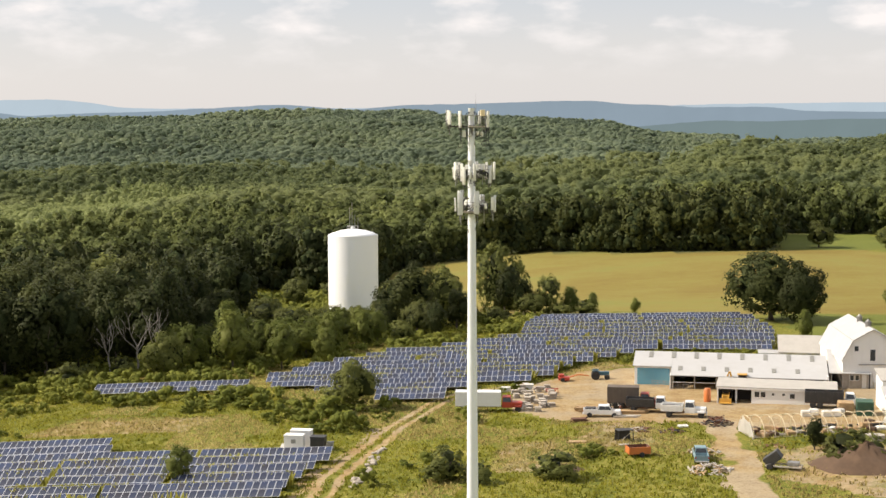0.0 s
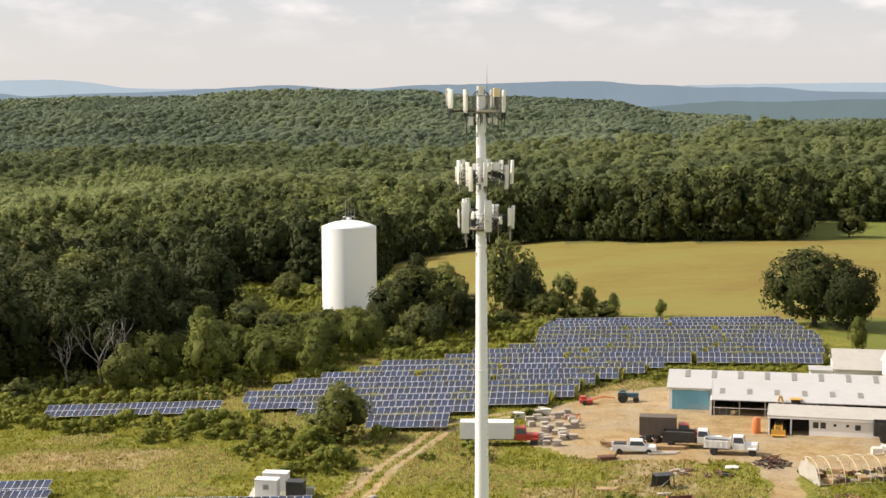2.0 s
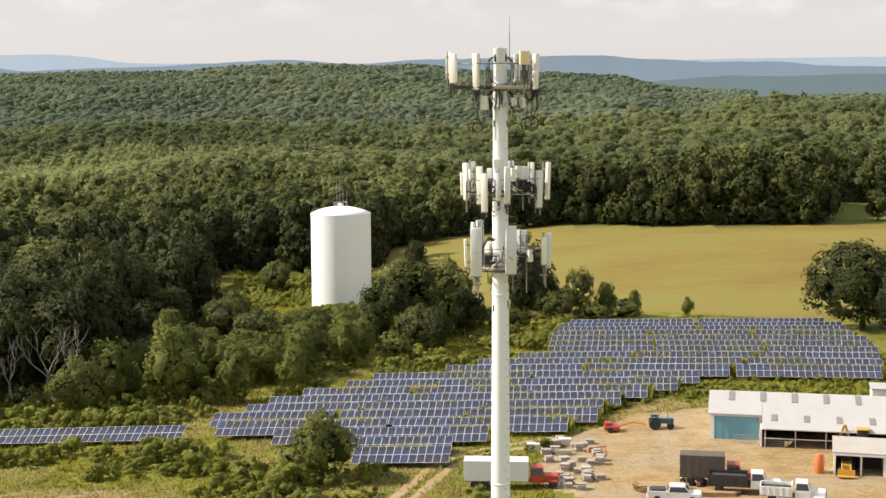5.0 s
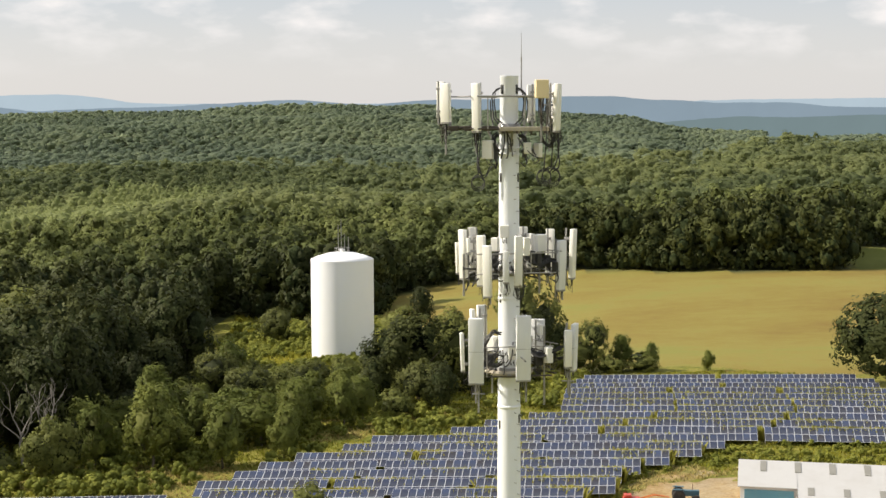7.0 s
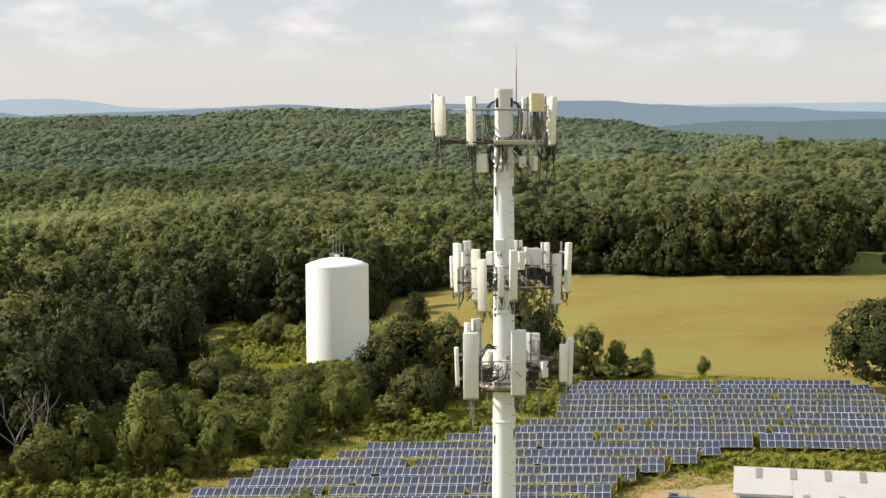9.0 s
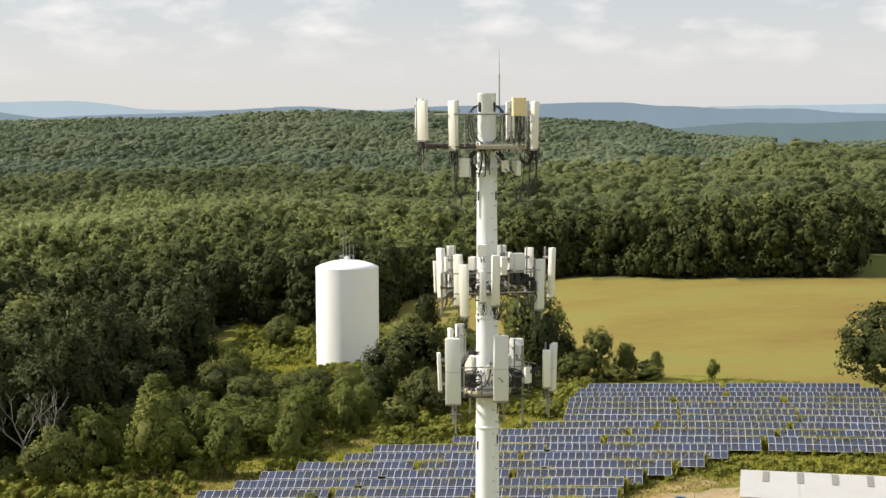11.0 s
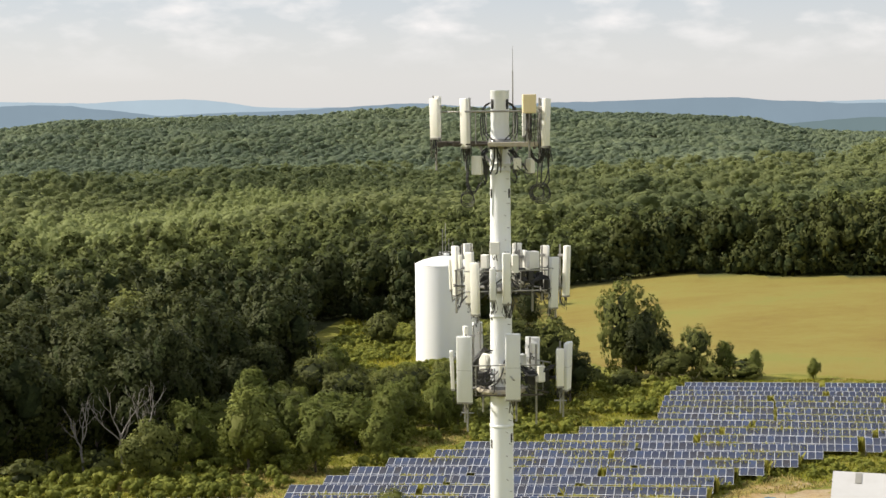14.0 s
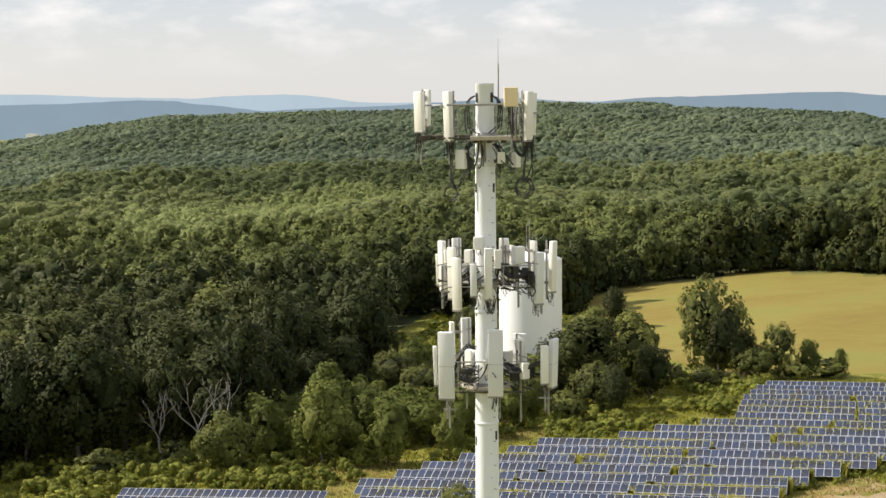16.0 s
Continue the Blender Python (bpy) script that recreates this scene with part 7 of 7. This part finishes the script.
def digger(m, label, bucket=True):
    """A backhoe loader, front loader towards +x."""
    ob = thing("backhoe", m, label, "digger")
    bm = B()
    box(bm, -0.9, 2.0, -0.5, 0.5, 0.7, 1.35, 0.08)
    part("body", bm, "digger", ob)
    bm = B()
    cab_shape(bm, -1.3, 0.3, 1.4, 1.1, 2.75, 0.1, 0.25, 1.7)
    part("cab", bm, "dark", ob, "dark glazed cab")
    bm = B()
    box(bm, -1.35, 0.35, -0.75, 0.75, 2.755, 2.88, 0.04)
    part("cab_roof", bm, "digger", ob, "yellow cab roof")
    for s in (-1, 1):
        wheel(ob, -0.9, s * 0.85, 0.75, 0.42, "digger")
        wheel(ob, 1.6, s * 0.75, 0.48, 0.3, "digger")
        bm = B()
        tube(bm, [(0.4, s * 0.5, 1.5), (2.0, s * 0.5, 1.35), (3.0, s * 0.5, 0.6)], 0.09, 6)
        part("loader_arm", bm, "digger", ob)
    bm = B()
    prism(bm, [(-1.0, 0.25), (1.0, 0.25), (1.0, 0.95), (-1.0, 0.95)], 2.85, 3.0)
    prism(bm, [(-1.0, 0.2), (1.0, 0.2), (1.0, 0.3), (-1.0, 0.3)], 3.005, 3.6)
    part("loader_bucket", bm, "digger", ob)
    if bucket:
        bm = B()
        box(bm, -0.16, 0.16, -0.14, 0.14, 0, 2.5, 0.03, pose(-1.9, 0, 0.9, 0, -18, 0))
        part("boom", bm, "digger", ob)
        bm = B()
        box(bm, -0.13, 0.13, -0.12, 0.12, 0, 2.2, 0.03, pose(-2.75, 0, 3.25, 0, 200, 0))
        part("dipper", bm, "digger", ob)
        bm = B()
        box(bm, -0.35, 0.35, -0.4, 0.4, 0, 0.6, 0.08, pose(-3.5, 0, 0.75, 0, 25, 0))
        part("digging_bucket", bm, "rust", ob, "worn steel bucket")
    return ob


digger(on_ground(50.6, 115.2, -10), "yellow backhoe loader with raised boom before the barn")
digger(pose(sx + 1.6 * math.cos(radians(-14.7)) + 1.2 * math.sin(radians(14.7)), sy + 1.4, float(height(sx + 2, sy + 2)), 0, 0, -105), "worn loader parked in the open shed bay", False)
skid = thing("skid_steer", on_ground(26.2, 102.2, -40), "small white skid loader behind the timber stacks", "loader")
bm = B()
box(bm, -0.9, 0.9, -0.6, 0.6, 0.35, 1.1, 0.08)
part("body", bm, "car_white", skid)
bm = B()
cab_shape(bm, -0.4, 0.7, 1.0, 1.05, 2.0, 0.05, 0.1, 1.3)
part("cab", bm, "dark", skid, "dark cage cab")
for s in (-1, 1):
    bm = B()
    tube(bm, [(-0.8, s * 0.7, 1.5), (0.6, s * 0.7, 1.3), (1.5, s * 0.7, 0.4)], 0.08, 6)
    part("lift_arm", bm, "car_white", skid)
    for x in (-0.5, 0.5):
        wheel(skid, x, s * 0.62, 0.36, 0.24, "alu")
bm = B()
box(bm, 1.4, 1.9, -0.85, 0.85, 0.1, 0.6, 0.05)
part("bucket", bm, "rust", skid, "rusty bucket")

# flatbed body with a tilted black tank, and rusted trailers in the grass
fb = thing("tipped_trailer", on_ground(43.2, 56.6, -20), "stripped flatbed trailer with a tilted black body", "trailer")
bm = B()
box(bm, -2.2, 2.6, -1.0, -0.85, 0.45, 0.65, 0.02)
box(bm, -2.2, 2.6, 0.85, 1.0, 0.45, 0.65, 0.02)
for i in range(6):
    box(bm, -2.1 + i * 0.9, -1.95 + i * 0.9, -0.849, 0.849, 0.47, 0.6, 0)
part("chassis", bm, "timber_grey", fb, "pale steel chassis")
bm = B()
box(bm, -1.2, 1.1, -1.0, 1.0, 0, 1.3, 0.06, pose(-0.9, 0.2, 0.95, 0, -38, 0))
part("tipped_body", bm, "car_black", fb, "tilted black steel body")
bm = B()
box(bm, 0.6, 2.2, -0.6, 0.6, 0.66, 1.15, 0.06)
part("engine", bm, "galv", fb, "grey engine block")
for s in (-1, 1):
    wheel(fb, -1.6, s * 1.0, 0.45, 0.3, "rust")
ow = thing("dump_cart", on_ground(25.2, 67.2, 10), "rusty orange steel dump cart in tall grass", "cart")
for x0, x1, y0, y1 in ((-1.6, 1.6, -1.0, -0.9), (-1.6, 1.6, 0.9, 1.0), (-1.6, -1.5, -0.899, 0.899), (1.5, 1.6, -0.899, 0.899)):
    bm = B()
    box(bm, x0, x1, y0, y1, 0.5, 1.5, 0.02)
    part("side", bm, "orange" if y1 < 0 or x1 < 0 else "rust", ow, "rusty orange side")
bm = B()
box(bm, -1.5, 1.5, -0.9, 0.9, 0.42, 0.5, 0)
part("floor", bm, "rust", ow, "rusty floor")
for s in (-1, 1):
    wheel(ow, 0.3, s * 1.05, 0.38, 0.22, "rust")
fr = thing("metal_cage", on_ground(24.6, 77.5, 12), "dark metal cage frame leaning in the grass", "scrap")
for a in ((-1.2, -0.8), (1.2, -0.8), (1.2, 0.8), (-1.2, 0.8)):
    bm = B()
    tube(bm, [(a[0], a[1], 0), (a[0] * 0.9, a[1], 1.7)], 0.07, 6)
    part("upright", bm, "car_black", fr)
bm = B()
box(bm, -1.2, 1.2, -0.85, 0.85, 1.66, 1.76, 0.02)
part("top", bm, "car_black", fr)
bm = B()
box(bm, -1.15, 1.15, 0.70, 0.80, 0.1, 1.65, 0.01)
part("back", bm, "car_black", fr)
bm = B()
tube(bm, [(-1.0, -0.9, 0.1), (0.9, -0.9, 1.6)], 0.05, 5)
part("leaning_bar", bm, "timber_grey", fr, "pale leaning bar")

# ---- stacks, piles and clutter ----
r = random.Random(17)


def timber_stack(x, y, spin, L, n, layers, mat, label):
    ob = thing("timber_stack", on_ground(x, y, spin), label, "timber stack")
    for k in range(layers):
        for i in range(n):
            bm = B()
            l = L * r.uniform(0.8, 1.0)
            o = r.uniform(-0.3, 0.3)
            box(bm, -l / 2 + o, l / 2 + o, (i - n / 2) * 0.34, (i - n / 2) * 0.34 + 0.30, 0.03 + k * 0.24, 0.03 + k * 0.24 + 0.22, 0.02, pose(0, 0, 0, 0, 0, r.uniform(-1.2, 1.2)))
            part("beam", bm, mat, ob)
    return ob


timber_stack(22.6, 100.0, -6, 6.2, 6, 3, "timber", "stack of brown sawn beams in the yard")
timber_stack(28.4, 97.2, -6, 5.0, 5, 2, "timber", "stack of brown sawn beams in the yard")
timber_stack(27.2, 94.4, -2, 4.4, 4, 1, "timber_grey", "loose pale boards beside the pickup")
timber_stack(19.4, 92.4, 10, 2.6, 4, 2, "rust", "low dark stack of rusty offcuts")
timber_stack(17.6, 77.6, -3, 3.2, 4, 1, "timber", "low stack of pale boards in dry grass")
timber_stack(34.8, 85.8, 5, 1.8, 4, 1, "film", "pale pipes lying in the grass")
timber_stack(24.2, 74.2, 12, 1.8, 2, 1, "timber_grey", "loose pale boards in the grass")


def heap(name, x, y, rad, tall, mat, label, category, squash=0.75, seed=1, spin=0.0):
    """A loose heap with a broken surface."""
    ob = thing(name, on_ground(x, y, spin), label, category)
    g = np.random.default_rng(seed)
    n = 26
    bm = B()
    rings = []
    for j in range(9):
        t = j / 8
        rr = rad * t
        rings.append([bm.verts.new((rr * math.cos(a) * (1 + 0.12 * math.sin(3 * a + seed)), rr * math.sin(a) * squash * (1 + 0.12 * math.cos(2 * a + seed)), tall * (1 - t) ** 0.9 * (1 + g.uniform(-0.16, 0.16)) - 0.15 * t)) for a in [2 * math.pi * i / n for i in range(n)]])
    for a, b in zip(rings, rings[1:]):
        for i in range(n):
            bm.faces.new((a[i], b[i], b[(i + 1) % n], a[(i + 1) % n])).smooth = True
    bmesh.ops.recalc_face_normals(bm, faces=bm.faces[:])
    part("mound", bm, mat, ob)
    return ob


def scrap_heap(x, y, rad, tall, n, mats, label, name="scrap_heap", category="scrap heap", long=1.6, thick=0.12):
    """A tangle of bars and boards, each a piece."""
    ob = thing(name, on_ground(x, y), label, category)
    for i in range(n):
        a, d = r.uniform(0, 6.28), rad * math.sqrt(r.random())
        l = long * r.uniform(0.4, 1.0)
        bm = B()
        z = max(0.06, tall * (1 - d / rad) * r.uniform(0.5, 1.0))
        box(bm, -l / 2, l / 2, -thick * r.uniform(0.5, 1.2), thick * r.uniform(0.5, 1.2), -0.04, 0.05, 0, pose(d * math.cos(a), d * math.sin(a), z, r.uniform(-25, 25), r.uniform(-22, 22), r.uniform(0, 180)))
        part("piece", bm, r.choice(mats), ob)
    return ob


heap("mulch_heap", 56.2, 117.0, 3.6, 2.2, "mulch", "heap of red-brown mulch before the barn", "heap", 0.8, 3)
heap("mulch_heap", 63.5, 116.0, 4.5, 0.8, "mulch", "low spread of red-brown mulch before the barn", "heap", 0.5, 5)
heap("soil_heap", 51.0, 116.8, 3.6, 1.4, "soil", "dark soil heap before the barn", "heap", 0.7, 4)
heap("soil_heap", 54.5, 57.0, 7.5, 3.2, "soil", "large heap of dug brown soil", "heap", 0.8, 7)
heap("soil_heap", 15.0, 61.0, 2.4, 0.7, "soil", "low bare soil heap in the meadow", "heap", 0.8, 8)
scrap_heap(33.6, 57.0, 3.0, 1.2, 90, ["timber_grey", "timber_grey", "timber"], "heap of bleached broken boards in the grass", "board_heap", "wood heap")
scrap_heap(35.0, 68.2, 2.2, 0.7, 50, ["timber_grey", "timber"], "heap of bleached broken boards in the grass", "board_heap", "wood heap")
scrap_heap(40.4, 87.2, 2.3, 1.5, 70, ["rust", "rust", "car_black"], "tangled heap of rusty scrap iron at the yard's rim", long=1.8)
scrap_heap(28.5, 84.6, 2.2, 0.5, 26, ["rust", "timber_grey"], "low scatter of scrap in the grass", long=1.4)
scrap_heap(32.6, 82.5, 2.0, 0.6, 26, ["car_black", "rust"], "dark heap of old tyres and scrap in grass", long=1.0)
scrap_heap(45.5, 70.4, 1.6, 0.4, 20, ["rust", "timber"], "small scatter of rusty scrap on dirt", long=1.2)

# pallets of stone slabs along the yard's west side
for i in range(44):
    x, y = r.uniform(10.4, 17.6), r.uniform(101, 124)
    if x > 10.5 + (y - 100) * 0.32 + 4:
        continue
    ob = thing("stone_pallet", on_ground(x, y, r.uniform(-15, 15)), "pallet stacked with flat grey-brown stone slabs", "stone pallet", "stone pallets")
    bm = B()
    for e in (-0.5, 0.0, 0.42):
        box(bm, -0.6, 0.6, e, e + 0.1, 0, 0.14, 0)
    part("pallet", bm, "timber_grey", ob, "grey timber pallet")
    for k in range(r.randint(2, 5)):
        bm = B()
        w, d = r.uniform(0.45, 0.62), r.uniform(0.38, 0.52)
        box(bm, -w, w, -d, d, 0.145 + k * 0.17, 0.145 + k * 0.17 + 0.15, 0.02, pose(0, 0, 0, 0, 0, r.uniform(-8, 8)))
        part("slab", bm, r.choice(["stone", "stone", "timber_grey"]), ob, "stone slab")
for x, y in ((9.2, 120.5), (11.2, 121.5), (13.4, 122.4)):
    ob = thing("white_crate", on_ground(x, y, r.uniform(-10, 10)), "pale crate at the yard's rim", "crate")
    bm = B()
    box(bm, -0.8, 0.8, -0.5, 0.5, 0, 0.8, 0.05)
    part("body", bm, "film", ob)
    bm = B()
    box(bm, -0.84, 0.84, -0.54, 0.54, 0.801, 0.88, 0.02)
    part("lid", bm, "film", ob)

# stone walls lines and rubble beside the track
for i in range(46):
    t = r.random()
    x, y = -14.5 + 3.2 * t + r.uniform(-0.8, 0.8), 56 + 24 * t + r.uniform(-1, 1)
    s = r.uniform(0.25, 0.65)
    bm = B()
    bmesh.ops.create_icosphere(bm, subdivisions=1, radius=s)
    for v in bm.verts:
        v.co = Vector((v.co.x * r.uniform(0.8, 1.3), v.co.y * r.uniform(0.7, 1.1), v.co.z * r.uniform(0.5, 0.8)))
    me = bpy.data.meshes.new("boulder")
    bm.to_mesh(me)
    bm.free()
    me.materials.append(M["stone"])
    ob = new("boulder", me)
    ob.matrix_world = on_ground(x, y, r.uniform(0, 180), s * 0.25)
    tagged(ob, "pale fieldstone lying beside the meadow track", "stone", "fieldstones")

# containers and bales by the store
for x, y, w, d, h, mat, lab in ((64.6, 92.0, 2.6, 3.2, 2.2, "green_box", "dark green steel container beside the store"), (62.0, 93.5, 2.4, 2.6, 1.8, "timber", "tan plywood crate beside the container")):
    ob = thing("container", on_ground(x, y, -12), lab, "container")
    bm = B()
    box(bm, -w / 2, w / 2, -d / 2, d / 2, 0, h, 0.04)
    part("body", bm, mat, ob)
    for i in range(7):
        bm = B()
        box(bm, -w / 2 + 0.15 + i * (w - 0.4) / 6, -w / 2 + 0.22 + i * (w - 0.4) / 6, -d / 2 - 0.04, -d / 2 - 0.002, 0.1, h - 0.1, 0)
        part("rib", bm, mat, ob)
for x, y in ((55.0, 91.0), (56.6, 92.2), (58.2, 90.6), (59.8, 90.8), (60.6, 92.0)):
    ob = thing("wrapped_bale", on_ground(x, y, r.uniform(-20, 20)), "white wrapped bale standing on the dirt", "bale", "wrapped bales")
    bm = B()
    box(bm, -0.75, 0.75, -0.55, 0.55, 0, 1.0, 0.16)
    part("wrap", bm, "film", ob)
    bm = B()
    box(bm, -0.78, 0.78, -0.05, 0.05, 0.0, 1.03, 0.02)
    part("strap", bm, "timber_grey", ob, "grey strap")
ob = thing("orange_hopper", on_ground(42.2, 105.6), "orange cylindrical hopper at the shed's corner", "hopper")
bm = B()
lathe(bm, [(0.55, 0), (0.6, 0.3), (0.6, 2.0), (0.4, 2.3)], 18)
part("drum", bm, "orange", ob)
ob = thing("white_barrel", on_ground(73.0, 114.0), "cream plastic barrel by the barn corner", "barrel")
bm = B()
lathe(bm, [(0.35, 0), (0.4, 0.1), (0.4, 1.0), (0.33, 1.1)], 16)
part("drum", bm, "film", ob)
# farm gates along the barn
for i in range(3):
    x, y = farm(3.2 + i * 2.3, -2.0 - i * 0.8)
    ob = thing("farm_gate", on_ground(x, y, FB - 8 + i * 5), "grey tubular farm gate before the barn", "gate", "farm gates")
    for z in (0.15, 0.45, 0.75, 1.1):
        bm = B()
        tube(bm, [(0, 0, z), (2.1, 0, z)], 0.035, 5)
        part("rail", bm, "galv", ob)
    for xx in (0.0, 1.05, 2.1):
        bm = B()
        tube(bm, [(xx, 0, 0), (xx, 0, 1.2)], 0.04, 5)
        part("upright", bm, "galv", ob)

# ruined greenhouse: bare hoops, torn end sheets and clutter inside
gx0, gy0 = 43.4, 75.6
gh = thing("greenhouse_frame", on_ground(gx0, gy0, 8.5), "ruined hoop greenhouse with bare ribs and torn film", "greenhouse")
GL, GW, GH = 23.0, 6.5, 2.9
for i in range(15):
    x = 0.1 + i * GL / 14
    bm = B()
    tube(bm, [(x, GW / 2 - GW / 2 * math.cos(t), GH * math.sin(t) ** 0.75) for t in [math.pi * j / 14 for j in range(15)]], 0.05, 5)
    part("hoop", bm, "pipe_cream", gh, "cream bent hoop")
for y, z in ((0.05, 0.25), (GW - 0.05, 0.25), (GW / 2, GH)):
    bm = B()
    tube(bm, [(0, y, z), (GL + 0.2, y, z)], 0.045, 5)
    part("purlin", bm, "pipe_cream", gh)
for x, up in ((0.0, 1.0), (GL + 0.2, 0.8)):
    bm = B()
    n = 12
    lo = [bm.verts.new((x + r.uniform(-0.05, 0.05), GW / 2 - GW / 2 * math.cos(math.pi * j / n), 0.02)) for j in range(n + 1)]
    hi = [bm.verts.new((x + r.uniform(-0.1, 0.1), GW / 2 - GW / 2 * math.cos(math.pi * j / n), max(0.1, GH * math.sin(math.pi * j / n) ** 0.75 * (up if 2 < j < 10 else 0.7) * r.uniform(0.75, 1.0)))) for j in range(n + 1)]
    for j in range(n):
        bm.faces.new((lo[j], lo[j + 1], hi[j + 1], hi[j]))
    ext = bmesh.ops.solidify(bm, geom=bm.faces[:], thickness=0.04)
    part("end_sheet", bm, "film", gh, "torn white film end sheet")
for i in range(80):
    u, w = r.uniform(0.6, GL - 0.6), r.uniform(0.5, GW - 0.5)
    t = radians(8.5)
    x, y = gx0 + u * math.cos(t) - w * math.sin(t), gy0 + u * math.sin(t) + w * math.cos(t)
    kind = r.choice(["crate", "crate", "board_bundle", "board_bundle", "film_bundle", "planter"])
    ob = thing(kind, on_ground(x, y, r.uniform(0, 180)), {"crate": "weathered crate inside the ruined greenhouse", "board_bundle": "bundle of old boards inside the greenhouse", "film_bundle": "crumpled film bundle inside the greenhouse", "planter": "dark planter box inside the greenhouse"}[kind], kind.replace("_", " "), "greenhouse clutter")
    bm = B()
    s = r.uniform(0.35, 0.8)
    if kind == "film_bundle":
        bmesh.ops.create_icosphere(bm, subdivisions=2, radius=s)
        for v in bm.verts:
            v.co = Vector((v.co.x * 1.3, v.co.y, (v.co.z + s) * 0.45)) * r.uniform(0.85, 1.1)
        part("sheet", bm, "tarp" if u > 17 and i % 3 == 0 else "film", ob)
    elif kind == "board_bundle":
        for q in range(4):
            box(bm, -s * 1.8, s * 1.8, -0.3 + q * 0.17, -0.15 + q * 0.17, 0.02, 0.14 + 0.1 * (q % 2), 0)
        part("boards", bm, "timber_grey", ob)
    else:
        box(bm, -s, s, -s * 0.7, s * 0.7, 0, s * 0.9, 0.04)
        part("body", bm, r.choice(["rust", "timber", "car_black"]) if kind == "crate" else "soil", ob)
        bm = B()
        box(bm, -s * 0.9, s * 0.9, -s * 0.6, s * 0.6, s * 0.901, s * 0.97, 0.02)
        part("lid", bm, "timber" if kind == "crate" else "soil", ob)
timber_stack(60.2, 72.5, -8, 3.0, 5, 4, "timber_grey", "stacked pallets beside the greenhouse")
timber_stack(64.5, 73.5, 4, 2.6, 5, 5, "timber", "stacked brown pallets beside the greenhouse")

# bleached dead trees at the wood's edge
rd = random.Random(21)


def limb(bm, p, d, length, rad, depth):
    """A crooked bare limb that forks."""
    pts = [p]
    for i in range(4):
        d = (d + Vector((rd.uniform(-.35, .35), rd.uniform(-.35, .35), rd.uniform(-.12, .28)))).normalized()
        pts.append(pts[-1] + d * length / 4)
    tube(bm, pts, rad, 6, rad * 0.45)
    if depth:
        for i in range(3):
            e = (d + Vector((rd.uniform(-.9, .9), rd.uniform(-.9, .9), rd.uniform(-.1, .6)))).normalized()
            limb(bm, pts[rd.choice((2, 3, 4))], e, length * rd.uniform(0.45, 0.7), rad * 0.5, depth - 1)


for x, y, h in ((-64.4, 162.6, 11.0), (-60.4, 163, 11.6), (-70.2, 161.8, 9.8)):
    ob = thing("dead_tree", on_ground(x, y, rd.uniform(0, 360)), "bare bleached dead tree at the wood's edge", "tree", "dead trees")
    bm = B()
    tube(bm, [(0, 0, -0.3), (0.25, 0.1, h * 0.2), (-0.1, 0.2, h * 0.4), (0.15, 0.1, h * 0.55)], 0.24, 7, 0.15)
    part("trunk", bm, "dead", ob)
    for k in range(4):
        bm = B()
        t = 6.28 * k / 4 + rd.uniform(-.5, .5)
        limb(bm, Vector((0.1, 0.12, h * rd.uniform(0.38, 0.54))), Vector((math.cos(t) * 0.6, math.sin(t) * 0.6, 1)).normalized(), h * 0.42, 0.12, 2)
        part("limb", bm, "dead", ob)
